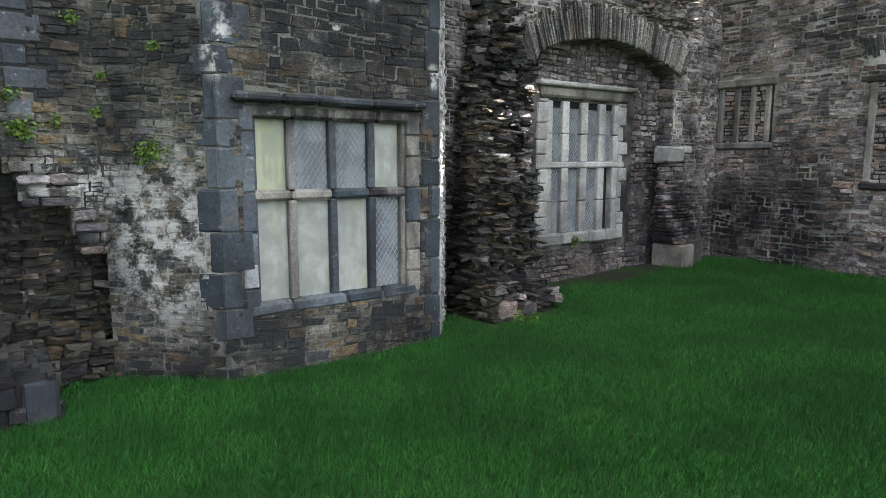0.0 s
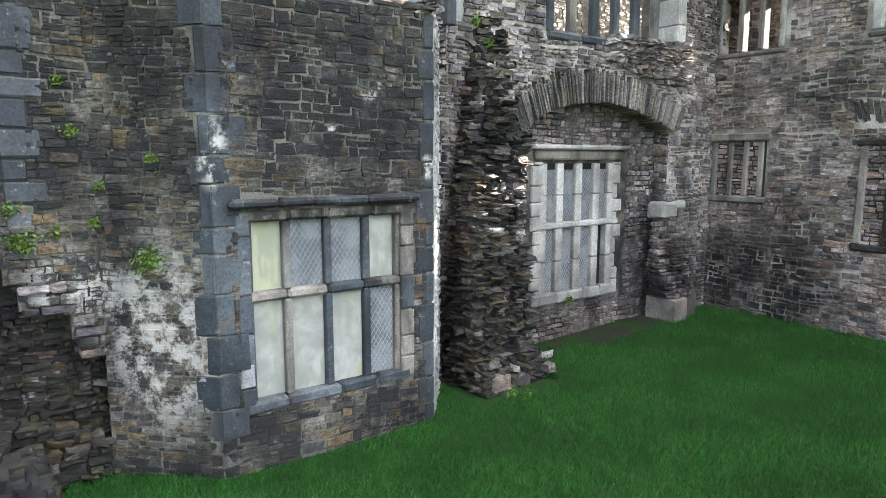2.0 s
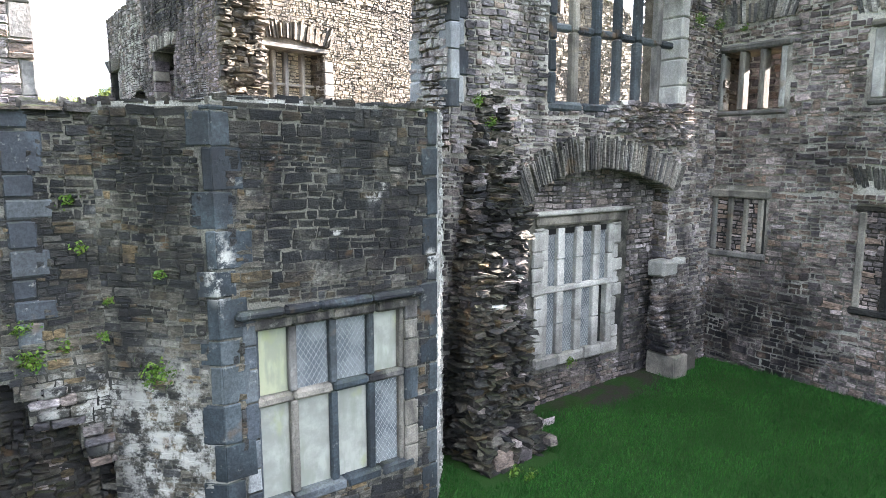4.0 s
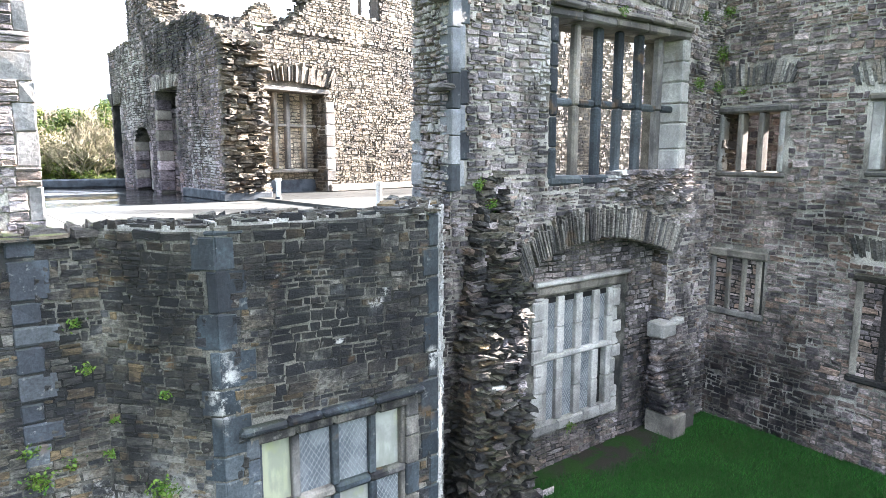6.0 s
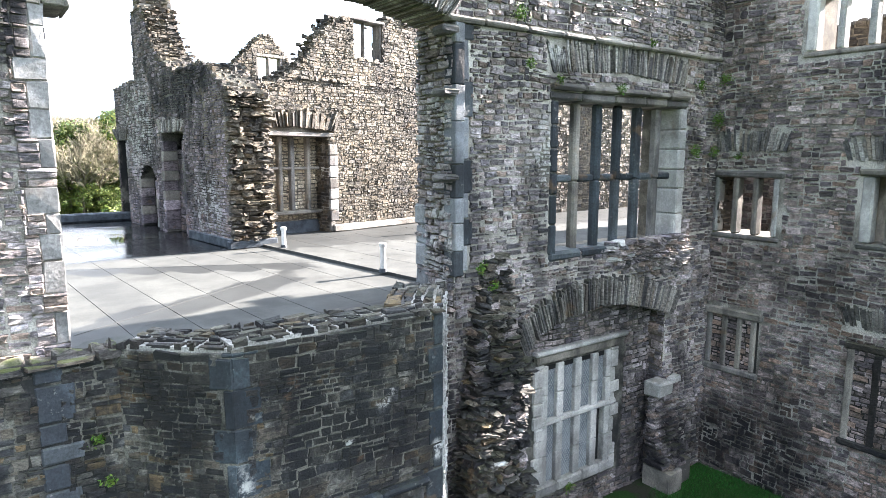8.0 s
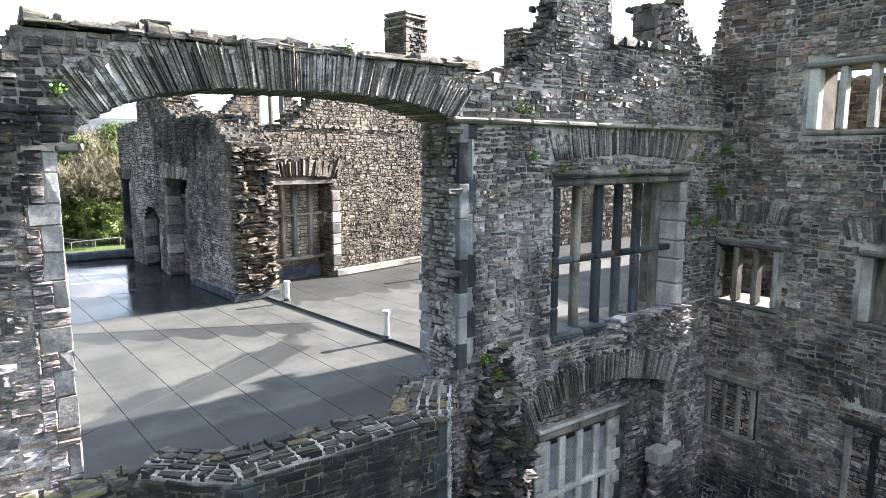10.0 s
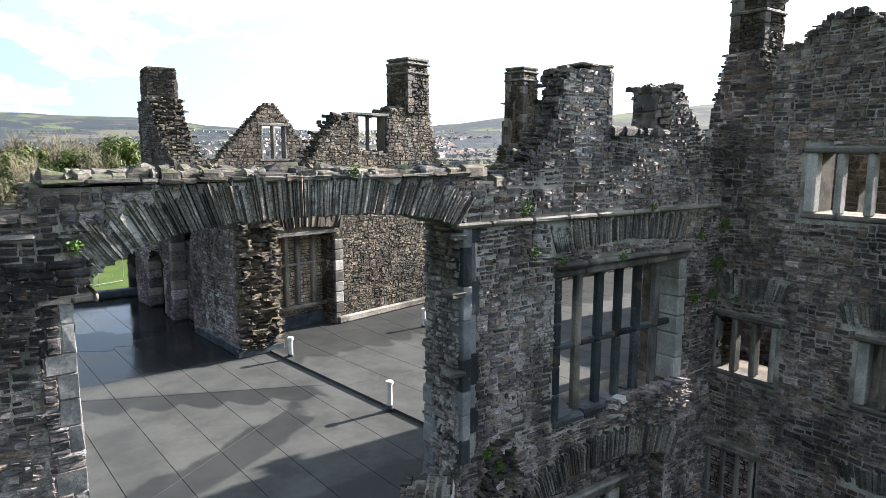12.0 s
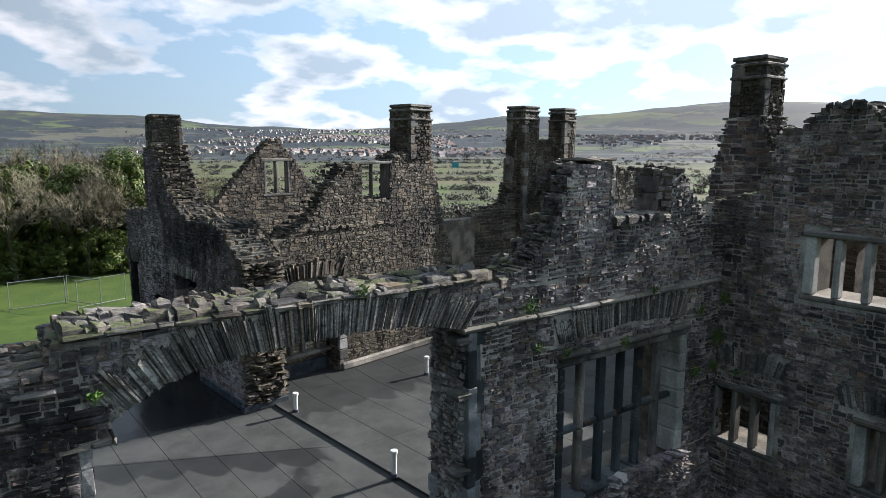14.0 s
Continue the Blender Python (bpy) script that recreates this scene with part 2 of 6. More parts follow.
stone_main = stone("wall_rubble", GREYS, 0.6, 0.35, 0.2, vary=0.85, lime=((4.95, 7.25, 5.3, 0.6, 0.9, 1.1), (5.0, 7.3, 7.4, 0.5, 0.9, 0.8), (7.0, 7.1, 6.6, 0.5, 0.3, 0.9)), soot=((0.2, 7.2, 7.9, 1.3, 0.9, 1.8), (5.2, 6.9, 2.2, 0.9, 0.9, 2.8), (10.3, 7.2, 1.0, 1.2, 1.0, 1.2), (5.0, 7.1, 4.0, 0.7, 0.5, 0.9)))
stone_right = stone("cross_wall_rubble", [(x * 1.04, y * 0.97, z * 0.93) for x, y, z in GREYS], 0.5, 0.3, 0.1, vary=0.9, soot=((11.7, 5.9, 0.9, 1.0, 2.4, 1.4),))
# limewashed reveal; tones also raised to paint light bounced off the terrace
stone_jamb = stone("limewashed_bounce_lit_jamb_rubble", [tuple(1.3 * c for c in t) for t in GREYS], 0.5, 0.5, 0.2, vary=0.8, lime=((5.3, 7.5, 5.2, 0.6, 0.7, 1.3), (5.3, 7.5, 7.0, 0.5, 0.7, 0.9)))
stone_far = stone("range_rubble", [tuple(0.39 * x + 0.045 * sum(t) / 3 for x in t) for t in WARM], 0.55, 0.25, 0.2, grain=18.0, vary=0.85)
# the wall greys again, darkened to put this wall's shade into the colour
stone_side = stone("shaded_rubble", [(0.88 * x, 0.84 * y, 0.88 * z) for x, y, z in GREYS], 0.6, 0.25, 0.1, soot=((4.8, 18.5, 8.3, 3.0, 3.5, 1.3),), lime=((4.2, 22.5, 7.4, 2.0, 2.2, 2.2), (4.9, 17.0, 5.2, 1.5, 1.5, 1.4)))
# dark wet stone, which also paints the shade in the bay's corner hole
stone_dark = stone("wet_and_shaded_rubble", [tuple(0.6 * x for x in t) for t in SLATE], 0.9, 0.2, 0.2, vary=0.8)
stone_arch = stone("arch_slate", [(0.10, 0.096, 0.09), (0.22, 0.207, 0.185), (0.145, 0.138, 0.128), (0.28, 0.262, 0.232), (0.08, 0.079, 0.08), (0.19, 0.166, 0.135), (0.33, 0.318, 0.292)], 0.5, 0.4, 0.35, grain=34.0, vary=0.9, lime=((0.95, 7.1, 8.6, 0.5, 0.4, 0.4), (3.4, 7.1, 8.9, 0.7, 0.4, 0.35), (7.2, 7.1, 8.2, 0.4, 0.3, 0.3)))
stone_blue = stone("blue_dressed_stone", [(0.034, 0.044, 0.052), (0.056, 0.070, 0.080), (0.024, 0.031, 0.038), (0.075, 0.088, 0.096)], 0.65, 0.3, 0.15, grain=14.0, gloss=0.7, dressed=True, soot=((3.0, 6.0, 2.75, 1.5, 0.5, 0.35), (2.86, 5.95, 2.72, 0.3, 0.4, 0.3)), lime=((1.85, 6.0, 3.25, 0.22, 0.3, 0.45), (4.25, 6.0, 3.1, 0.12, 0.3, 0.2)))
stone_worn = stone("worn_dressed_stone", [(0.19, 0.185, 0.18), (0.23, 0.225, 0.22), (0.15, 0.147, 0.145)], 0.45, 0.35, 0.1, grain=12.0, dressed=True)
stone_lead = stone("lead_grey_dressed_stone", [(0.065, 0.077, 0.09), (0.10, 0.112, 0.122), (0.045, 0.053, 0.064)], 0.5, 0.4, 0.15, grain=16.0, dressed=True)
stone_pale = stone("pale_dressed_stone", [(0.40, 0.395, 0.375), (0.47, 0.465, 0.44), (0.33, 0.325, 0.31)], 0.3, 0.1, 0.25, grain=30.0, dressed=True)
stone_mullion = stone("weathered_mullion_stone", [(0.19, 0.175, 0.15), (0.25, 0.23, 0.20), (0.15, 0.145, 0.14)], 0.6, 0.3, 0.25, grain=30.0, dressed=True, soot=((3.0, 6.0, 2.7, 1.5, 0.5, 0.4), (2.86, 5.95, 2.62, 0.35, 0.4, 0.35), (3.3, 6.0, 1.7, 0.7, 0.5, 1.3)))
stone_grey = stone("grey_dressed_stone", [(0.25, 0.265, 0.28), (0.31, 0.32, 0.325), (0.20, 0.215, 0.235)], 0.35, 0.4, 0.1, grain=30.0, dressed=True)
stone_cap = stone("capping_rubble", [(0.60 * x, 0.62 * y, 0.56 * z) for x, y, z in GREYS], 0.6, 0.35, 0.7, grain=14.0)
mortar_bay = mortar("bay_mortar", (0.15, 0.145, 0.125), (0.028, 0.028, 0.025), 0.9, ((1.35, 6.35, 1.5, 0.75, 0.8, 1.25),))
mortar_main = mortar("wall_mortar", (0.50, 0.475, 0.43), (0.22, 0.205, 0.18), 0.42, soot=((11.7, 5.0, 0.6, 2.5, 5.0, 3.0), (9.5, 7.1, 0.6, 2.5, 1.0, 2.4), (5.4, 7.1, 2.0, 1.2, 1.0, 3.0), (0.2, 7.2, 7.0, 2.2, 1.2, 4.2)))
mortar_far = mortar("range_mortar", (0.21, 0.185, 0.145), (0.09, 0.08, 0.064), 0.5)
# infill tones raised so that the shaded recess looks lit
stone_infill = stone("lit_toned_infill_rubble", [(0.44, 0.38, 0.28), (0.52, 0.46, 0.35), (0.34, 0.29, 0.22), (0.40, 0.33, 0.23)], 0.25, 0.3, 0.0)
mortar_cap = mortar("capping_mortar", (0.36, 0.355, 0.33), (0.20, 0.195, 0.175), 0.5)
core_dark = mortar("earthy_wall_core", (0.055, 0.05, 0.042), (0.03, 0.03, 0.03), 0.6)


# ---- building helpers ----
def mesh_of(name, verts, faces, mat):
    me = bpy.data.meshes.new(name)
    me.from_pydata([tuple(v) for v in verts], [], faces)
    me.materials.append(mat)
    return me


def part(name, bm, material, parent, label=""):
    """One mesh object from a bmesh, under a thing or a part."""
    me = bpy.data.meshes.new(name)
    bm.to_mesh(me)
    bm.free()
    me.materials.append(material)
    ob = new(name, me)
    ob.parent = parent
    if label:
        ob["label"] = label
    return ob


def empty(name, m, label, category, group="", kind=""):
    ob = new(name)
    ob.empty_display_size = 0.2
    ob.matrix_world = m
    return tagged(ob, label, category, group, kind)


def lerp(points):
    xs, ys = [p[0] for p in points], [p[1] for p in points]
    return lambda u: float(np.interp(u, xs, ys))


def fn(v):
    return v if callable(v) else (lambda u: v)


def frame_of(o, d):
    """Local x along the face to the right of who looks at it, y into it, z up."""
    k = math.hypot(*d)
    dx, dy = d[0] / k, d[1] / k
    return Matrix(((dx, -dy, 0, o[0]), (dy, dx, 0, o[1]), (0, 0, 1, 0), (0, 0, 0, 1)))


def top_frame(m):
    """The frame of a face that looks up: x as before, local z into the wall's thickness."""
    x, i, o = m.col[0].xyz, m.col[1].xyz, m.translation
    r = Matrix.Identity(4)
    r.col[0].xyz, r.col[1].xyz, r.col[2].xyz = x, Vector((0, 0, -1)), i
    r.translation = o
    return r


dice = random.Random(7)


def stone_shape(aspect, r, soft=0.0):
    """A unit stone: length x, height z, its face at y = -1, rounded and uneven."""
    cx, cz = (0.07 + soft * 0.12) / max(1.0, aspect), 0.09 + soft * 0.12
    jx, jz = 0.15 / max(1.0, aspect), 0.14
    ring = [(-0.5 + cx, -0.5), (0.5 - cx, -0.5), (0.5, -0.5 + cz), (0.5, 0.5 - cz), (0.5 - cx, 0.5), (-0.5 + cx, 0.5), (-0.5, 0.5 - cz), (-0.5, -0.5 + cz)]
    ring = [(x + r.uniform(-jx, jx), z + r.uniform(-jz, jz)) for x, z in ring]
    slope, yaw = r.uniform(-0.4, 0.4), r.uniform(-0.8, 0.8)
    vs = [(x, 0.6, z) for x, z in ring]
    vs += [(x * 0.985, -0.5 + r.uniform(-0.2, 0.1), z * 0.97) for x, z in ring]
    vs += [(x * (1 - 0.07 / max(1.0, aspect)) + r.uniform(-jx, jx) * 0.4, -1 + slope * z + yaw * x + soft * 0.3 + r.uniform(-0.24, 0.24), z * (0.9 - soft * 0.25) + r.uniform(-0.04, 0.04)) for x, z in ring]
    vs.append((r.uniform(-0.2, 0.2), -1.05 + r.uniform(-0.12, 0.15), r.uniform(-0.15, 0.15)))
    return np.array(vs)


STONE_FACES = [(a + k, a + (k + 1) % 8, a + 8 + (k + 1) % 8, a + 8 + k) for a in (0, 8) for k in range(8)] + [(16 + k, 16 + (k + 1) % 8, 24) for k in range(8)]
SHAPES = [stone_shape(a, dice) for a in (1.2, 2.4, 4.5) for _ in range(9)] + [stone_shape(1.6, dice, 1.0) for _ in range(9)]
STONE_MESHES = {}


def stone_mesh(k, mat):
    if (k, mat.name) not in STONE_MESHES:
        STONE_MESHES[k, mat.name] = mesh_of("stone", SHAPES[k], STONE_FACES, mat)
    return STONE_MESHES[k, mat.name]


def courses(u0, u1, v0, v1, ok, course, length, gap, proud, r, tilt=1.2):
    """Random rubble brought to rough courses: each band is filled run by run with one, two or more rows of stones, cut back
    where the wall ends. Gives u, v, length, height, how far each stands out, its tilt."""
    out, v = [], v0

    def put(a, b, p, q):
        w = 0.026 * math.sin(a * 1.7 + p * 0.6) + 0.014 * math.sin(a * 4.9 + p * 2.3)
        w += 0.03 * math.sin(a * 0.9 + p * 0.35 + 1.3)
        p, q = p + w + r.uniform(0, 0.007), q + w - r.uniform(0, 0.01)
        a, b = a + r.uniform(0, 0.008), b - r.uniform(0, 0.008)
        m = (p + q) / 2
        x0, x1 = max(u0, a), min(u1, b)
        while x0 < x1 and not ok(x0 + 0.008, m):
            x0 += 0.02
        while x0 < x1 and not ok(x1 - 0.008, m):
            x1 -= 0.02
        if x1 - x0 < 0.04:
            return
        c = (x0 + x1) / 2
        for _ in range(4):
            if ok(c, q - 0.012):
                break
            q -= (q - p) * 0.25
        for _ in range(4):
            if ok(c, p + 0.012):
                break
            p += (q - p) * 0.25
        if q - p < 0.018 or not ok(c, (p + q) / 2):
            return
        out.append((c, (p + q) / 2, x1 - x0, q - p, r.uniform(*proud), r.gauss(0, tilt)))

    while v < v1:
        band = r.uniform(1.2, 2.4) * course[1]
        u = u0 - r.uniform(0, 0.3)
        while u < u1:
            run = r.uniform(1.1, 3.4) * length[1]
            left, low = band, v
            while left > 0.012:
                h = r.uniform(*course)
                if left - h < course[0] * 0.8:
                    h = left
                x = u
                while x < u + run - 0.01:
                    l = min(max(h * r.uniform(0.8, 3.0), length[0]), length[1])
                    if u + run - (x + l) < length[0]:
                        l = u + run - x
                    put(x + gap / 2, x + l - gap / 2, low, low + h - gap)
                    x += l
                left -= h
                low += h
            u += run
        v += band
    return out


def lay(root, m, laid, mat, focus=None, count=0, off=0.0, worn=False):
    """Lays stones on a face: the ones next to the focus as single pieces, the rest joined."""
    laid = list(laid)
    if focus:
        laid.sort(key=lambda s: math.hypot(s[0] - focus[0], s[1] - focus[1]))
    rot = np.array(m.to_3x3())
    at = np.array(m.translation)
    verts, faces = [], []
    for n, (u, v, l, h, p, tilt) in enumerate(laid):
        asp = l / h
        k = (27 if worn else 0 if asp < 1.7 else 9 if asp < 3.3 else 18) + dice.randrange(9)
        y = off(u) if callable(off) else off
        if n < count:
            ob = new("stone", stone_mesh(k, mat))
            ob.parent = root
            ob.matrix_basis = root.matrix_basis.inverted() @ m @ pose(u, y, v, 0, tilt, 0) @ Matrix.Diagonal((l, p, h, 1))
            continue
        a = radians(tilt)
        s = SHAPES[k] * (l, p, h)
        x, z = s[:, 0] * math.cos(a) + s[:, 2] * math.sin(a), s[:, 2] * math.cos(a) - s[:, 0] * math.sin(a)
        s = np.stack((x + u, s[:, 1] + y, z + v), 1) @ rot.T + at
        base = 25 * len(verts)
        verts.append(s)
        faces.append(base)
    if not verts:
        return
    pts = np.concatenate(verts)
    inv = root.matrix_basis.inverted()
    pts = pts @ np.array(inv.to_3x3()).T + np.array(inv.translation)
    me = bpy.data.meshes.new("rubble")
    me.from_pydata(pts.tolist(), [], [tuple(i + b for i in f) for b in faces for f in STONE_FACES])
    me.materials.append(mat)
    ob = new("rubble", me)
    ob.parent = root
    tagged(ob, kind="stuff")


class Wall:
    """A wall of rubble with a core, openings right through it, an uneven top and stones on its faces."""

    def __init__(self, name, label, o, d, length, top, thick, z0=-0.2, holes=(), mat=None, core=None, course=(0.055, 0.135), stone_len=(0.08, 0.32),
                 gap=0.016, proud=(0.008, 0.034), focus=None, count=0, skip=None, back=None, cap=None, seed=1, step=0.1, front=None, root=None, tilt=2.2):
        self.m, self.len, self.top, self.z0, self.thick = frame_of(o, d), length, fn(top), z0, thick
        self.holes = [(a, b, fn(p), fn(q)) for a, b, p, q in holes]
        self.skip = skip or (lambda u, v: False)
        self.r = random.Random(seed)
        edges = sorted({0.0, length, *[x for h in self.holes for x in h[:2] if 0 < x < length]} | {round(k * step, 4) for k in range(1, int(length / step))})
        edges = [e for k, e in enumerate(edges) if k == 0 or e - edges[k - 1] > 1e-3]
        verts, faces, known = [], {}, {}

        def corner(q):
            key = tuple(round(x, 3) for x in q)
            if key not in known:
                known[key] = len(verts)
                verts.append(self.m @ Vector(q))
            return known[key]

        for a, b in zip(edges, edges[1:]):
            c = (a + b) / 2
            spans = [(z0, self.top(c))]
            for h in self.holes:
                if h[0] <= c <= h[1]:
                    lo, hi = h[2](c), h[3](c)
                    spans = [s for p, q in spans for s in ((p, min(q, lo)), (max(p, hi), q)) if s[1] - s[0] > 0.01]
            for p, q in spans:
                g = [corner(v) for v in ((a, 0, p), (b, 0, p), (b, 0, q), (a, 0, q), (a, thick, p), (b, thick, p), (b, thick, q), (a, thick, q))]
                for f in ((0, 1, 2, 3), (5, 4, 7, 6), (4, 0, 3, 7), (1, 5, 6, 2), (3, 2, 6, 7), (4, 5, 1, 0)):
                    f = tuple(g[i] for i in f)
                    key = tuple(sorted(f))
                    if key in faces:
                        del faces[key]
                    else:
                        faces[key] = f
        faces = list(faces.values())
        side = [0 if all(abs((self.m.inverted() @ verts[i]).y) < 1e-3 for i in f) else 1 for f in faces]
        if root is None:
            self.root = new(name, mesh_of(name, verts, faces, core))
            tagged(self.root, label, "wall", kind="structure")
        else:
            self.root = new(name, mesh_of(name, verts, faces, core))
            self.root.parent = root
        self.root.data.materials.append(mortar_far if core in (mortar_main, mortar_far) else core)  # broken tops and ends are earthy
        self.root.data.polygons.foreach_set("material_index", side)
        v0, v1, u0, u1 = z0, max(self.top(k * length / 60) for k in range(61)), 0.0, length
        if front:
            u0, u1, v0, v1 = front
        laid = courses(u0, u1, v0, v1, lambda u, v: self.solid(u, v) and not self.skip(u, v), course, stone_len, gap, proud, self.r, tilt)
        lay(self.root, self.m, laid, mat, focus, count)
        if back:
            o2 = self.m @ Vector((length, thick, 0))
            m2 = frame_of((o2.x, o2.y), (-self.m[0][0], -self.m[1][0]))
            laid = courses(0, length, z0, v1, lambda u, v: self.solid(length - u, v), back, (back[0] * 1.8, back[1] * 3), 0.02, (0.02, 0.05), self.r)
            lay(self.root, m2, laid, mat)
        if cap:
            self.capped(cap)

    def solid(self, u, v):
        if not (0 <= u <= self.len and self.z0 <= v <= self.top(u)):
            return False
        return not any(h[0] < u < h[1] and h[2](u) < v < h[3](u) for h in self.holes)

    def capped(self, mat, u0=0.0, u1=None, high=(0.02, 0.10), wide=(0.10, 0.22), long=(0.12, 0.36)):
        """Loose-laid stones along the top."""
        m = top_frame(self.m)
        laid, seen = [], set()
        for u, v, l, h, p, tilt in courses(u0, u1 or self.len, -0.04, self.thick + 0.04, lambda u, v: True, wide, long, 0.02, high, self.r):
            steep = abs(self.top(u + 0.08) - self.top(u - 0.08)) / 0.16  # short stones where the top falls away
            if steep > 3.0:
                continue
            if steep > 0.5:
                u, l, p = (math.floor(u / 0.1) + 0.5) * 0.1 + self.r.uniform(-0.02, 0.02), self.r.uniform(0.10, 0.17), self.r.uniform(0.02, 0.075)
                if (round(u, 1), round(v, 1)) in seen:
                    continue
                seen.add((round(u, 1), round(v, 1)))
                tilt = self.r.gauss(0, 9)
            laid.append((u, v, l, h, p, tilt))
        lay(self.root, m, laid, mat, off=lambda u: -self.top(u) + 0.015, worn=True)
        into = Vector((self.m[0][1], self.m[1][1]))
        for k in range(1, int(self.len / 0.1)):
            a, b = self.top(k * 0.1 - 0.05), self.top(k * 0.1 + 0.05)
            if abs(a - b) < 0.06 or abs(a - b) > 0.5:
                continue
            o = (self.m @ Vector((k * 0.1, 0 if a > b else self.thick, 0))).xy
            self.end(tuple(o), tuple(into if a > b else -into), self.thick, min(a, b) - 0.02, max(a, b) + 0.015, mat, course=(0.05, 0.11), stone_len=(0.1, 0.34), proud=(0.03, 0.09))

    def end(self, o, d, length, z0, z1, mat, **kw):
        """Stones on another upright face that belongs to this wall."""
        m = frame_of(o, d)
        ok = kw.get("ok") or (lambda u, v: 0 <= u <= length and z0 <= v <= z1)
        laid = courses(0, length, z0, z1, ok, kw.get("course", (0.07, 0.15)), kw.get("stone_len", (0.14, 0.4)), 0.014, kw.get("proud", (0.02, 0.06)), self.r)
        lay(self.root, m, laid, mat)


def block(name, m, u0, u1, s0, s1, v0, v1, mat, parent, label="", bevel=0.012, rough=0.004):
    """A dressed block with softened, slightly uneven edges, in a wall's frame."""
    bm = bmesh.new()
    bmesh.ops.create_cube(bm, size=1.0)
    for v in bm.verts:
        v.co = Vector(((u0 + u1) / 2 + v.co.x * (u1 - u0), (s0 + s1) / 2 + v.co.y * (s1 - s0), (v0 + v1) / 2 + v.co.z * (v1 - v0)))
    bmesh.ops.bevel(bm, geom=bm.edges[:], offset=min(bevel, (u1 - u0) / 3, (s1 - s0) / 3, (v1 - v0) / 3), segments=1, affect="EDGES")
    for v in bm.verts:
        v.co += Vector((dice.uniform(-rough, rough), dice.uniform(-rough, rough), dice.uniform(-rough, rough)))
    inv = parent.matrix_world.inverted() if parent and parent.type == "EMPTY" else Matrix.Identity(4)
    bmesh.ops.transform(bm, matrix=inv @ m, verts=bm.verts)
    return part(name, bm, mat, parent, label)


def prism(name, m, poly, s0, s1, mat, parent, inset=0.012, label="", skew=0.0):
    """A block with the outline poly, given in the wall's u and v, from depth s0 (its face) to s1."""
    c = (sum(p[0] for p in poly) / len(poly), sum(p[1] for p in poly) / len(poly))
    k = len(poly)
    size = max(0.02, min(math.dist(poly[0], poly[1]), math.dist(poly[1], poly[2])))
    f = max(0.55, 1 - 2 * inset / size)
    vs = [(u, s1, v) for u, v in poly] + [(u, s0 + inset + abs(skew), v) for u, v in poly]
    vs += [(c[0] + (u - c[0]) * (f if abs(u - c[0]) < size else 0.97), s0 + dice.uniform(-0.004, 0.004) + (skew if u > c[0] else -skew), c[1] + (v - c[1]) * 0.97) for u, v in poly]
    fs = [(a + n, a + (n + 1) % k, a + k + (n + 1) % k, a + k + n) for a in (0, k) for n in range(k)] + [tuple(range(2 * k, 3 * k)), tuple(reversed(range(k)))]
    ob = new(name, mesh_of(name, [m @ Vector(v) for v in vs], fs, mat))
    ob.parent = parent
    if label:
        ob["label"] = label
    return ob


def arch(m, root, f, u0, u1, rise, width, lean, s0, s1, mat, seed=3, ragged=0.05, out=0.07):
    """Thin slates set on edge over an opening, fanning out from its middle."""
    r = random.Random(seed)
    u = u0
    while u < u1 - 0.02:
        w = r.uniform(0.7, 1.4) * width
        a = lean * (2 * ((u + w / 2) - u0) / (u1 - u0) - 1)
        h = rise * r.uniform(1 - ragged, 1 + ragged * 1.6)
        p0, p1 = (u, f(u) + r.uniform(-0.02, 0.02)), (u + w - 0.008, f(u + w) + r.uniform(-0.02, 0.02))
        grow = 1.0 + abs(lean) * rise / (u1 - u0) * 1.2
        q1 = (p1[0] + h * math.sin(a) + w * (grow - 1) * 0.5, p1[1] + h * math.cos(a))
        q0 = (p0[0] + h * math.sin(a) - w * (grow - 1) * 0.5, p0[1] + h * math.cos(a))
        prism("voussoir", m, (p0, p1, q1, q0), s0 - r.uniform(0, out), s1, mat, root, 0.004, "", r.uniform(-0.15, 0.6) * w)
        u += w

# ---- the large structure ----
def height(x, y):
    """The ground: a lawn that rises a little to the far corner, river flats, and hills all round."""
    r = math.hypot(x, y)
    z = 0.06 + 0.028 * min(max(x - 3.5, 0), 8.0)
    if r > 14:
        z *= max(0.0, 1 - (r - 14) / 14)
    z += 0.02 * noise.noise(Vector((x * 0.6, y * 0.6, 0)))
    if r > 60:
        z -= 2.2 * min(1.0, (r - 60) / 80)
    if r > 900:
        a = math.degrees(math.atan2(x, y)) - 36.0  # turn to the right of the lens axis
        crest = lerp([(-180, 150), (-60, 190), (-33, 232), (-24, 226), (-19, 180), (-10, 150), (-4, 165), (1, 205), (6, 265), (11, 250), (18, 310), (24, 345), (34, 320), (60, 250), (180, 150)])(a)
        crest += 14 * noise.noise(Vector((a * 0.35, 1.7, 0)))
        low = lerp([(900, 0), (1500, 8), (2200, 48), (3000, 92)])(r)
        k = min(1.0, max(0.0, (r - 2900) / 1900))
        k = k * k * (3 - 2 * k)
        z += low * (1 + 0.45 * noise.noise(Vector((x / 600, y / 600, 3)))) * (1 - k) + crest * k
        if r > 5200:
            z -= (r - 5200) * 0.25
    return z


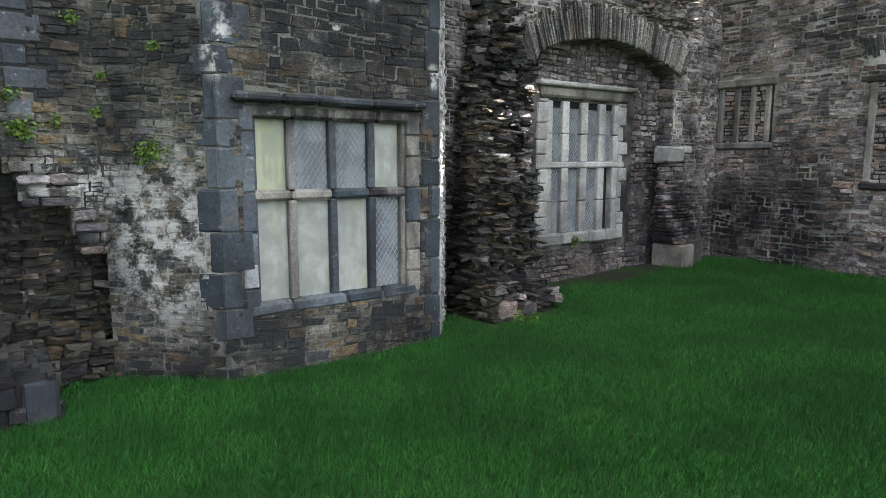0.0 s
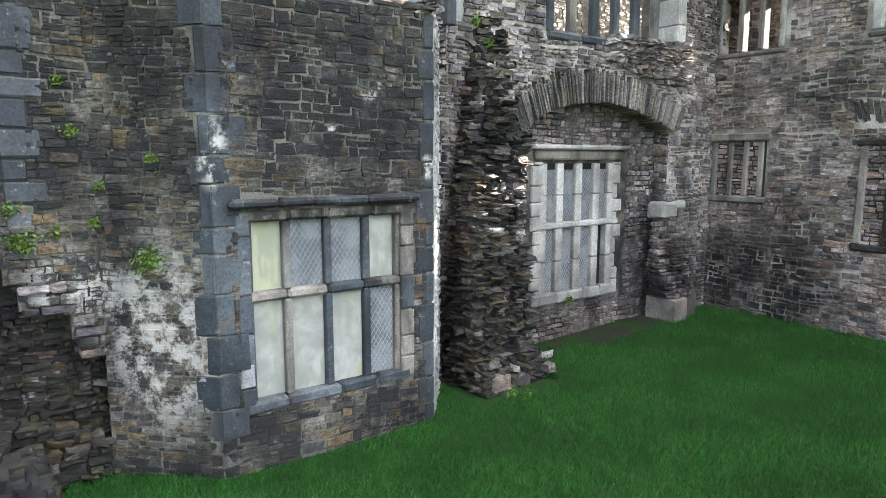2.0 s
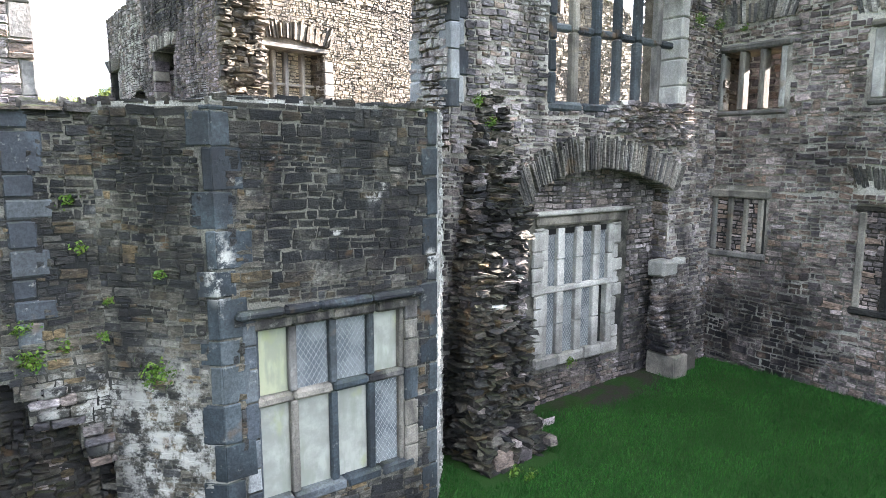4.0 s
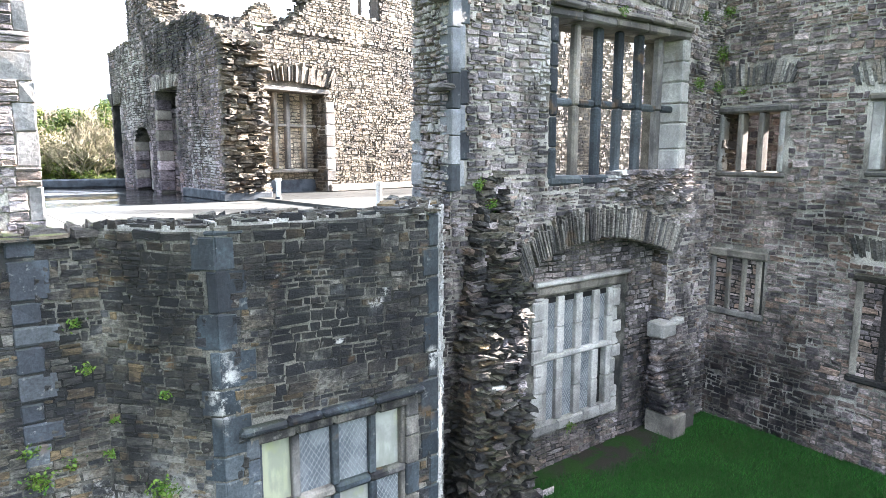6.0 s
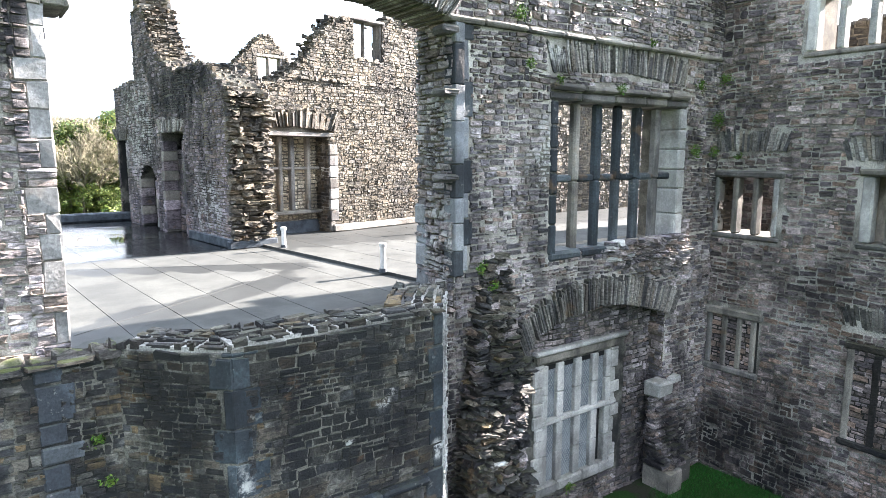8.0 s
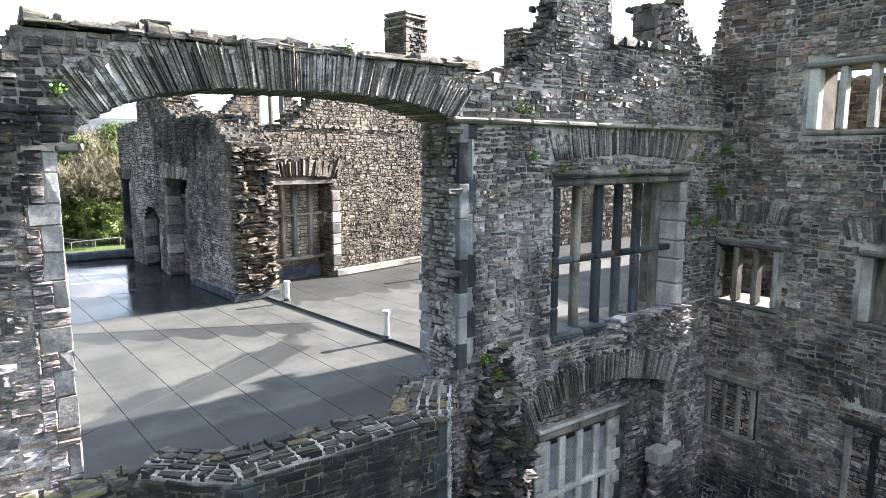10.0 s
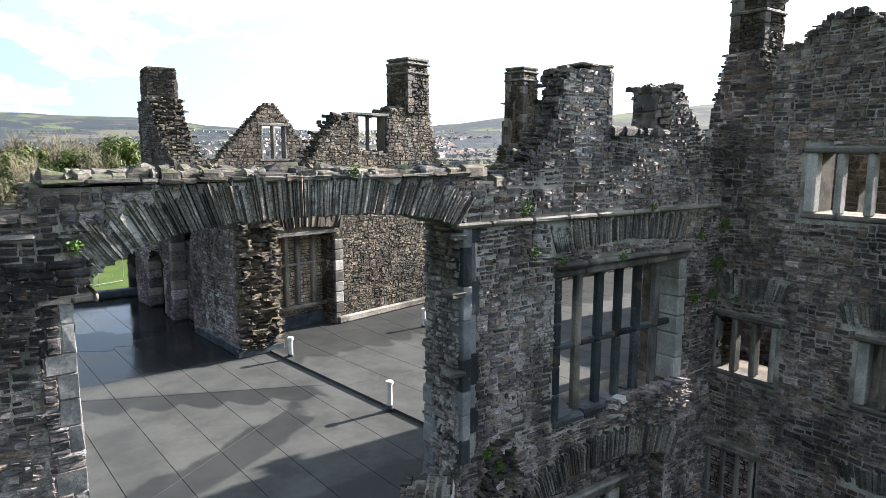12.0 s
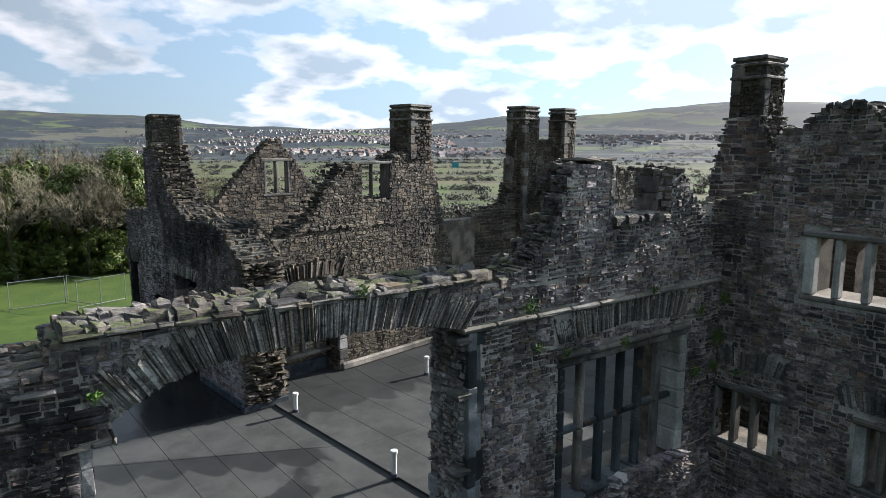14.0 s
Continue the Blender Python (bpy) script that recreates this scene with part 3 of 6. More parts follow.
def grass_material():
    s = Shader("lawn", 0.9)
    # courtyard ground is coloured darker for the shade between the blades
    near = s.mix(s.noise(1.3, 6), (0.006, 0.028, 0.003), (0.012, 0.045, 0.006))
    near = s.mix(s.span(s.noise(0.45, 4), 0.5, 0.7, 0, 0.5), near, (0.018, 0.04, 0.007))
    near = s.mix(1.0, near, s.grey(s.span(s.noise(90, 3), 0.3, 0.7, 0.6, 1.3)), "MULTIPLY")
    bare = s.math("MULTIPLY", s.near(8.9, 7.2, 0.2, 2.0, 1.0, 2.0), s.span(s.noise(2.5, 5), 0.40, 0.52))
    near = s.mix(bare, near, (0.022, 0.019, 0.016))
    ln = s.t.nodes.new("ShaderNodeVectorMath")
    ln.operation = "LENGTH"
    s.put(ln.inputs[0], s.pos)
    r = ln.outputs["Value"]
    meadow = s.mix(s.span(s.noise(0.02, 5), 0.42, 0.6), (0.075, 0.105, 0.03), (0.105, 0.095, 0.05))
    meadow = s.mix(s.span(s.noise(0.05, 6, s.scaled(0.35, 1.0, 1.0, 0.65), 0.65), 0.48, 0.56, 0, 0.8), meadow, (0.055, 0.055, 0.035))
    # distance haze is mixed into these colours as a blue-grey tint
    plots = s.cells(0.0045, s.scaled(1.0, 0.55, 1.0, 0.4), "Color")
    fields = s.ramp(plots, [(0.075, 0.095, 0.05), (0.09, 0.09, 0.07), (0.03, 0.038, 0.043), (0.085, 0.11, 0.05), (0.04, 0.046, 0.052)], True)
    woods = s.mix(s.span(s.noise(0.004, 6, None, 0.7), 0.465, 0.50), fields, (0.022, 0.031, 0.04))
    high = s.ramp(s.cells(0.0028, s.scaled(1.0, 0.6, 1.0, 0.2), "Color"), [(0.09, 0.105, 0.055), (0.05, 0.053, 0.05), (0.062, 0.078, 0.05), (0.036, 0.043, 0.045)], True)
    hazy_moor = s.mix(s.span(s.noise(0.0022, 6, None, 0.65), 0.47, 0.505), high, (0.026, 0.035, 0.044))
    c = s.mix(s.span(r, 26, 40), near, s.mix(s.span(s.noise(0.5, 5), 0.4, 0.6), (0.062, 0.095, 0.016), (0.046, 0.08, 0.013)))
    c = s.mix(s.span(r, 70, 110), c, meadow)
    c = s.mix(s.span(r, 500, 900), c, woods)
    c = s.mix(s.span(s.axis(2), 120, 190), c, hazy_moor)
    s.bump(s.noise(55, 4), 0.4, 0.03)
    return s.done(c)


lawn = grass_material()


def ground():
    rings = [0.0] + [1.0 + 0.45 * k for k in range(36)] + [18 * 1.13 ** k for k in range(52)]
    rings = [x for x in rings if x < 9000]
    sectors = 200
    vs, fs = [(0, 0, height(0, 0))], []
    for q in rings[1:]:
        for k in range(sectors):
            a = 2 * math.pi * k / sectors
            x, y = q * math.sin(a), q * math.cos(a)
            vs.append((x, y, height(x, y)))
    for k in range(sectors):
        fs.append((0, 1 + (k + 1) % sectors, 1 + k))
    for n in range(len(rings) - 2):
        a, b = 1 + n * sectors, 1 + (n + 1) * sectors
        fs += [(a + k, a + (k + 1) % sectors, b + (k + 1) % sectors, b + k) for k in range(sectors)]
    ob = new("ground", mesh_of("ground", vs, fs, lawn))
    for p in ob.data.polygons:
        p.use_smooth = True
    tagged(ob, "green lawn round the ruin, running out to fields and hills", "ground", kind="structure")


ground()

# -- the main wall, with the wide arched gap above the bay, the upper window and the lower blocked arch --
X0 = 3.0  # the wall starts this far left of the world's origin


def ux(points):
    return lerp([(x + X0, z) for x, z in points])


big_arch = ux([(0.6, 7.98), (0.7, 8.1), (0.86, 8.26), (1.2, 8.46), (1.6, 8.58), (2.2, 8.66), (3.5, 8.68), (4.3, 8.64), (4.8, 8.54), (5.3, 8.4)])
low_arch = ux([(6.6, 3.45), (6.75, 3.62), (7.0, 3.84), (7.4, 3.98), (7.9, 4.07), (8.5, 4.11), (9.0, 4.06), (9.45, 3.95), (9.9, 3.84), (10.35, 3.68)])
main_top = ux([(-3, 8.7), (0.2, 8.82), (0.42, 8.85), (0.45, 9.08), (5.38, 9.1), (5.42, 9.02), (6.0, 9.02), (6.06, 8.996), (12.6, 8.996)])


def main_skip(u, v):
    x = u - X0
    if 0.5 < x < 5.3 and big_arch(u) - 0.05 < v < big_arch(u) + 0.46:
        return True
    if 6.35 < x < 10.45 and low_arch(u) - 0.05 < v < low_arch(u) + 0.52:
        return True
    if 7.0 < x < 10.6 and 7.9 < v < 8.36:
        return True
    if 8.36 < v < 8.48 and x > 5.15:
        return True
    if 5.2 < x < 5.56 and 5.0 < v < 8.4 or 0.34 < x < 0.62 and 4.4 < v < 8.02 or x > 6.06 and v > 9.0:
        return True
    if 6.55 < x < 6.8 and 2.2 < v < 3.55:
        return True
    return (7.1 < x < 7.32 or 10.38 < x < 10.64) and 5.0 < v < 7.55 or 7.1 < x < 10.6 and 7.4 < v < 7.72


wall_main = Wall("wall_main", "grey slate rubble wall of a roofless ruin, ragged on top", (-X0, 7.1), (1, 0), 15.6, main_top, 0.85,
                 holes=[(0.595 + X0, 5.3 + X0, lerp([(4.8 + X0, -0.3), (4.81 + X0, 4.36)]), big_arch), (6.65 + X0, 10.3 + X0, -0.3, low_arch), (7.28 + X0, 10.5 + X0, 5.08, 7.48)],
                 mat=stone_main, core=mortar_main, focus=(8.9 + X0, 5.0), count=300, skip=main_skip, front=(X0 - 0.5, 15.0, 0, 9.1), back=(0.07, 0.13), seed=11,
                 course=(0.04, 0.12), stone_len=(0.06, 0.26), gap=0.014, proud=(0.01, 0.042))
M = wall_main.m


def MX(x):
    return x + X0


lay(wall_main.root, M, courses(0, X0 - 0.5, 0, 9, wall_main.solid, (0.1, 0.2), (0.2, 0.5), 0.02, (0.02, 0.05), random.Random(2)), stone_main)


# caps: flat laid slabs and loose stones on top of the arch, rubble elsewhere
def cap_main():
    r = random.Random(5)
    x = 0.42
    while x < 5.35:  # thin slabs that oversail the face
        w = r.uniform(0.16, 0.5)
        block("slab", M, MX(x), MX(min(x + w, 5.4)) - 0.01, -0.05 - r.uniform(0, 0.05), 0.8, 9.10 + r.uniform(-0.01, 0.01), 9.15, stone_cap, wall_main.root, bevel=0.015, rough=0.014)
        x += w
    laid = []
    m = top_frame(M)
    for row, (v0, v1) in enumerate(((-0.02, 0.24), (0.22, 0.45), (0.43, 0.66), (0.62, 0.86))):
        x = 0.4 + r.uniform(0, 0.1)
        while x < 5.34:
            w = r.choice((0.1, 0.15, 0.2, 0.26, 0.4)) * r.uniform(0.85, 1.2)
            big = r.uniform(0.8, 1.08)
            laid.append((MX(x + w / 2), (v0 + v1) / 2 + r.uniform(-0.03, 0.03), w * 1.02, (v1 - v0) * big, min(0.15, max(0.045, r.gauss(0.085, 0.025))), r.uniform(-8, 8)))
            x += w * r.uniform(0.9, 1.08)
    lay(wall_main.root, m, laid, stone_cap, focus=(MX(3), 0.1), count=90, off=-9.15, worn=True)
    wall_main.capped(stone_cap, MX(-2.9), MX(0.4), high=(0.02, 0.08))
    wall_main.capped(stone_cap, MX(5.42), MX(6.1), high=(0.04, 0.12), wide=(0.16, 0.3), long=(0.16, 0.36))


cap_main()
arch(M, wall_main.root, big_arch, MX(0.80), MX(5.22), 0.42, 0.027, 0.66, -0.01, 0.8, stone_arch, 21, 0.16)
arch(M, wall_main.root, low_arch, MX(6.6), MX(10.42), 0.45, 0.028, 0.50, -0.05, 0.4, stone_arch, 22, 0.12)
arch(M, wall_main.root, ux([(7.0, 7.86), (8.8, 7.98), (10.55, 7.86)]), MX(7.15), MX(10.45), 0.40, 0.038, 0.38, -0.015, 0.3, stone_arch, 23, 0.14, 0.03)


def attic():
    """The tall stub and the broken pillar above the string course, torn back in three leaves."""
    y = 7.1
    for n, (thick, back) in enumerate(((0.30, 0.0), (0.27, 0.20), (0.24, 0.42))):
        pts = [(x + back, z) for x, z in ((5.9, 9.0), (6.06, 9.04), (6.12, 9.12), (6.44, 9.22), (6.69, 9.46), (6.98, 9.74), (7.07, 9.95), (7.17, 10.3), (7.25, 10.5), (7.42, 10.66))]
        pts += [(8.30, 10.72), (8.32, 9.76), (9.88, 9.78), (9.9, 10.55), (10.15, 10.6), (10.33, 10.36), (10.53, 10.08), (10.92, 9.8), (11.27, 9.54), (11.7, 9.44)]
        top = lerp([(x - 6.0, z) for x, z in pts])
        w = Wall("attic", "", (6.0, y), (1, 0), 5.71, top, thick, z0=9.0, mat=stone_main, core=mortar_main, root=wall_main.root, seed=71 + n, course=(0.045, 0.12), stone_len=(0.06, 0.27), proud=(0.01, 0.034), tilt=3,
                 front=(0, 5.7, 9.0, 10.9) if n == 0 else (0, 0.02, 9.0, 9.02), back=(0.07, 0.13) if n == 2 else None, cap=stone_cap)
        for k in range(1, 20):
            lo, hi = top(k * 0.1 - 0.05), top(k * 0.1 + 0.05)
            if hi - lo > 0.03:
                w.end((6.0 + k * 0.1, y + thick), (0, -1), thick, lo - 0.04, hi + 0.01, stone_main, course=(0.045, 0.1), stone_len=(0.08, 0.24), proud=(0.02, 0.05))
        w.end((8.3, y), (0, 1), thick, 9.78, 10.7, stone_main)
        w.end((9.9, y + thick), (0, -1), thick, 9.78, 10.55, stone_main)
        y += thick


attic()
for a, b, z in ((7.6, 7.95, 10.73), (7.96, 8.31, 10.73)):
    block("slab", M, MX(a), MX(b), -0.02, 0.55, z, z + 0.05, stone_cap, wall_main.root, "flat capping slab", 0.015, 0.014)
# faces within the openings
wall_main.end((5.3, 7.95), (0, -1), 0.85, 4.36, 8.45, stone_jamb, proud=(0.02, 0.07), course=(0.05, 0.13), stone_len=(0.08, 0.3))
wall_main.end((0.60, 7.1), (0, 1), 0.85, 4.3, 8.0, stone_main, proud=(0.004, 0.014))
wall_main.end((10.3, 7.95), (0, -1), 0.85, 0, 3.7, stone_main)


def jamb_stones():
    """Rough bonded stones of the broken jamb beside the gap, and the dressed strips."""
    r = random.Random(9)
    z = 4.4
    while z < 5.7:  # pale dressed stones on the reveal's far edge
        h = r.uniform(0.18, 0.36)
        block("jamb_stone", M, MX(5.25 - r.uniform(0, 0.05)), MX(5.6), 0.62 + r.uniform(-0.1, 0.06), 0.88, z, z + h - 0.012, stone_grey, wall_main.root, "pale dressed stone", 0.025, 0.014)
        z += h
    z, k = 4.95, 0
    while z < 8.36:  # the upright dressed strip
        h = r.uniform(0.32, 0.6)
        block("jamb_stone", M, MX(5.27), MX(5.425), -0.07, 0.2, z, min(z + h, 8.38) - 0.006, stone_grey if k % 3 else stone_blue, wall_main.root, "pale grey dressed stone", 0.012)
        block("jamb_stone", M, MX(5.43), MX(5.53 + 0.08 * (k % 2)), -0.03, 0.2, z + 0.06, min(z + h + 0.06, 8.38) - 0.01, stone_blue if k % 2 else stone_grey, wall_main.root, "", 0.014, 0.006)
        z, k = z + h, k + 1
    for z in (6.28, 7.42, 8.22):
        block("jamb_stone", M, MX(5.06), MX(5.34), -0.09, 0.2, z, z + 0.10, stone_mullion, wall_main.root, "weathered corbel stone", 0.03, 0.012)
    z = 4.4
    while z < 7.95:  # dressed blocks on the pier's edge
        h = r.uniform(0.14, 0.34)
        x, wide = 0.612, r.choice((0.12, 0.18, 0.27))
        if h > 0.19:
            block("jamb_stone", M, MX(x - wide), MX(x), -0.018, 0.42, z, min(z + h, 8.0) - 0.01, stone_worn, wall_main.root, "pale dressed stone", 0.008, 0.01)
            x -= wide + 0.008
        while x > 0.33:
            q, zz = min(r.uniform(0.1, 0.24), x - 0.31), z
            while zz < z + h - 0.02:
                t = min(r.uniform(0.05, 0.1), z + h - zz)
                block("stone", M, MX(x - q), MX(x), -0.02 - r.uniform(0, 0.03), 0.3, zz, min(zz + t, 8.0) - 0.008, stone_main, wall_main.root, "", 0.007, 0.007)
                zz += t
            x -= q + 0.008
        z += h
    for z, reach in ((7.98, 0.84), (8.07, 0.72), (8.155, 0.78), (8.24, 0.80), (8.325, 0.83)):  # stones stepping out to the arch's springing
        x = -0.2
        while x < reach - 0.03:
            w = min(r.uniform(0.14, 0.34), reach - x)
            block("impost", M, MX(x), MX(x + w) - 0.01, -0.02 - r.uniform(0, 0.03), 0.6, z, z + 0.08, stone_mullion if z < 8 and x > 0.3 else stone_main, wall_main.root, "", 0.016, 0.009)
            x += w
    x = 5.15
    while x < 11.65:  # string course
        w = r.uniform(0.5, 1.0)
        block("string_course", M, MX(x), MX(min(x + w, 11.68)) - 0.008, -0.10, 0.1, 8.38, 8.46, stone_mullion, wall_main.root, bevel=0.025, rough=0.006)
        x += w
    x = 0.0
    while x < 0.35:
        block("string_course", M, MX(x), MX(x + 0.36), -0.05, 0.1, 8.62, 8.67, stone_mullion, wall_main.root, bevel=0.02, rough=0.008)
        x += 0.37
    z = 2.2
    while z < 3.5:  # pale jamb of the lower arch
        h = r.uniform(0.18, 0.34)
        block("jamb_stone", frame_of((6.46, 6.97), (0.9, 0.44)), 0.0, 0.25, 0.0, 0.3, z, z + h - 0.012, stone_pale, wall_main.root, "pale dressed stone", 0.02, 0.016)
        z += h
    z = 9.78
    while z < 10.5:  # dressed side of the attic opening
        h = r.uniform(0.3, 0.42)
        block("jamb_stone", M, MX(9.85), MX(10.0), 0.24, 0.72, z, min(10.58, z + h) - 0.01, stone_mullion, wall_main.root, "", 0.02)
        block("jamb_stone", M, MX(8.20), MX(8.335), -0.02, 0.4, z, min(10.7, z + h) - 0.01, stone_mullion, wall_main.root, "", 0.02)
        z += h
    block("sill", M, MX(8.34), MX(9.87), 0.0, 0.7, 9.77, 9.83, stone_mullion, wall_main.root, "", 0.02)


jamb_stones()

# -- the infill under the lower arch --
wall_infill = Wall("wall_infill", "dark rubble infill under a low stone arch", (6.5, 7.42), (1, 0), 4.0, 4.2, 0.35, holes=[(0.92, 2.66, 0.93, 3.12)],
                   mat=stone_main, core=mortar_bay, focus=(0.5, 1.5), count=150, seed=12, skip=lambda u, v: 0.6 < u < 3.05 and 0.75 < v < 3.38)

wall_inner = Wall("wall_inner", "plain inner wall closing the dark ground floor", (-3.0, 9.0), (1, 0), 14.6, 4.14, 0.3, mat=stone_bay, core=core_dark, front=(0, 0.1, 0, 0.1))

# -- the cross wall on the right --
RX = 11.72
RY = 8.3


def uy(y):
    return RY - y


right_top = lerp([(0.0, 9.5), (uy(7.4), 9.9), (uy(6.55), 10.1), (uy(6.35), 10.5), (uy(6.2), 11.1), (uy(6.1), 11.28), (uy(5.8), 11.3), (uy(5.63), 11.48), (uy(5.38), 11.68), (uy(4.85), 11.66), (uy(4.5), 11.42), (uy(3), 11.2), (uy(-9), 10.8)])
RWIN = [(uy(7.0), uy(6.12), 2.5, 3.62), (uy(7.06), uy(5.90), 5.14, 6.22), (uy(4.42), uy(3.4), 5.2, 6.3), (uy(5.5), uy(3.2), 8.38, 9.42)]


def right_skip(u, v):
    for a, b, p, q in RWIN:
        if a - 0.15 < u < b + 0.15 and p - 0.12 < v < q + 0.14:
            return True
    for a, b, z in ((7.25, 5.72, 6.66), (4.75, 3.2, 6.5), (4.6, 3.0, 3.72)):
        if uy(a) < u < uy(b) and z < v < z + 0.44:
            return True
    return False


wall_right = Wall("wall_right", "tall grey rubble cross wall with pale pointed joints", (RX, RY), (0, -1), 17.0, right_top, 0.9,
                  holes=[(a, b, p, q) for a, b, p, q in RWIN[1:]], mat=stone_right, core=mortar_main, focus=(uy(5.6), 6.0), count=300, skip=right_skip,
                  front=(0.9, 5.6, 0, 12), seed=13, cap=stone_cap, course=(0.045, 0.14), stone_len=(0.07, 0.27), gap=0.016, tilt=3.5)
R = wall_right.m
lay(wall_right.root, R, courses(5.6, 17, 0, 12, wall_right.solid, (0.12, 0.22), (0.3, 0.7), 0.02, (0.02, 0.05), random.Random(3)), stone_right)
for a, b, z, k in ((7.25, 5.72, 6.7, 31), (4.75, 3.2, 6.55, 32), (4.6, 3.0, 3.78, 33)):
    arch(R, wall_right.root, fn(z), uy(a), uy(b), 0.36, 0.05, 0.32, -0.012, 0.3, stone_arch, k, 0.14, 0.03)
wall_right.end((RX, 7.04), (1, 0), 0.9, 5.18, 6.22, stone_far)

# -- the canted bay --
BL, BR = (1.83, 6.05), (4.33, 6.05)
wall_bay = Wall("wall_bay_front", "dark stained rubble front of a canted bay", BL, (1, 0), 2.5, 4.78, 0.4, holes=[(0.34, 2.07, 0.74, 2.62)], mat=stone_bay, core=mortar_bay,
                focus=(1.2, 3.4), count=300, seed=14, gap=0.006, proud=(0.004, 0.016), course=(0.05, 0.13), stone_len=(0.08, 0.34), skip=lambda u, v: u < (0.12 if v > 0.46 else 0.08) or u > 2.4 or 0.22 < u < 2.22 and 0.66 < v < 2.84)
wall_cant = Wall("wall_bay_side", "limewashed and stained rubble side of a canted bay", (0.97, 6.83), (BL[0] - 0.97, BL[1] - 6.83), 1.161, 4.74, 0.4, mat=stone_bay, core=mortar_bay,
                 focus=(0.6, 2), count=300, seed=15, gap=0.006, proud=(0.004, 0.018), course=(0.035, 0.105), stone_len=(0.07, 0.30), skip=lambda u, v: u > 1.04)
# pale stone here paints the strip of sunlight on the bay's far side
wall_cant_2 = Wall("wall_bay_far_side", "pale rubble side of a canted bay, sunlight put into its colour", BR, (0.80, 1.0), 1.25, 4.82, 0.4, mat=stone_pale, core=mortar_bay, seed=16, skip=lambda u, v: u < 0.1)
for w in (wall_bay, wall_cant, wall_cant_2):
    laid = courses(0, w.len, -0.03, 0.45, lambda u, v: True, (0.09, 0.2), (0.1, 0.30), 0.03, (0.015, 0.045), random.Random(int(w.len * 10)))
    bed = new("bedding", mesh_of("bedding", [w.m @ Vector(p) for p in ((0, 0.03, 4.68), (w.len, 0.03, 4.68), (w.len, 0.42, 4.68), (0, 0.42, 4.68), (0, 0.03, w.top(0) + 0.05), (w.len, 0.03, w.top(0) + 0.05), (w.len, 0.42, w.top(0) + 0.05), (0, 0.42, w.top(0) + 0.05))],
                                            [(0, 1, 5, 4), (1, 2, 6, 5), (2, 3, 7, 6), (3, 0, 4, 7), (4, 5, 6, 7)], mortar_cap))
    bed.parent = w.root
    lay(w.root, top_frame(w.m), laid, stone_bay, focus=(w.len / 2, 0.2), count=40, off=-w.top(0) - 0.045)


def quoins(m, root, u0, wide, z0, z1, mat, seed, deep=0.25, out=-0.016, side=1, tall=(0.25, 0.5)):
    r = random.Random(seed)
    z, k = z0, 0
    while z < z1 - 0.08:
        h = min(r.uniform(*tall), z1 - z)
        w = wide * (1.0 if k % 2 else 0.62) * r.uniform(0.85, 1.15)
        a, b = (u0, u0 + w) if side > 0 else (u0 - w, u0)
        block("quoin", m, a, b, out, deep, z, z + h - 0.012, mat, root, "blue-grey dressed quoin", 0.02, 0.006)
        z, k = z + h, k + 1


B = wall_bay.m


def corner_quoins():
    """Dressed stones that turn the bay's near corner, long and short by turns; the lowest one has fallen out."""
    r = random.Random(41)
    c, z, k = wall_cant.m, 0.46, 0
    while z < 4.72:
        h = min(r.uniform(0.24, 0.44), 4.76 - z)
        a, b = ((0.30, 0.11), (0.17, 0.24))[k % 2]
        a, b = a * r.uniform(0.85, 1.15), b * r.uniform(0.85, 1.15)
        q = r.uniform(-0.02, -0.008)
        block("quoin", B, -0.012, a, q, 0.22, z, z + h - 0.009, stone_blue, wall_bay.root, "blue-grey dressed quoin", 0.014, 0.006)
        block("quoin", c, 1.161 - b, 1.170, q, 0.2, z, z + h - 0.009, stone_blue, wall_cant.root, "blue-grey dressed quoin", 0.014, 0.006)
        z, k = z + h, k + 1
    for z, a in ((-0.1, 0.1), (0.06, 0.13), (0.2, 0.1), (0.33, 0.12)):  # dark blocks painting the shade of the hole where a quoin is missing
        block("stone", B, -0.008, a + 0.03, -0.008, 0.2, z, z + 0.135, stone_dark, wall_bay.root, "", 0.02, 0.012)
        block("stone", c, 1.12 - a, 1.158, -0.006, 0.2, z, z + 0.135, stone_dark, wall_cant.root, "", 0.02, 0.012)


corner_quoins()
quoins(B, wall_bay.root, 2.52, 0.26, -0.1, 4.80, stone_blue, 42, side=-1)
quoins(wall_cant_2.m, wall_cant_2.root, 0.0, 0.26, -0.1, 4.80, stone_pale, 44)

# -- the wall left of the bay, hollowed out at its foot --
wall_left = Wall("wall_left", "rough rubble wall with a broken hollow at its foot", (-3.0, 6.84), (1, 0), 3.99, lerp([(0, 4.6), (3.99, 4.74)]), 0.24,
                 holes=[(0.0, 4.0, -0.3, lerp([(0, 2.3), (3.18, 2.26), (3.28, 2.0), (3.36, 1.80), (3.72, 1.76), (3.75, 1.5), (3.78, 1.31), (4.0, 1.29)]))], mat=stone_bay, core=mortar_bay,
                 seed=17, focus=(3.5, 2.6), count=300, front=(0, 3.98, 0, 5), gap=0.007, proud=(0.005, 0.022), course=(0.035, 0.11), stone_len=(0.07, 0.3), skip=lambda u, v: 3.28 < u < 3.46 and v > 2.6, cap=stone_cap)
quoins(wall_left.m, wall_left.root, 3.26, 0.36, 2.55, 4.72, stone_lead, 45, deep=0.2, tall=(0.18, 0.46))
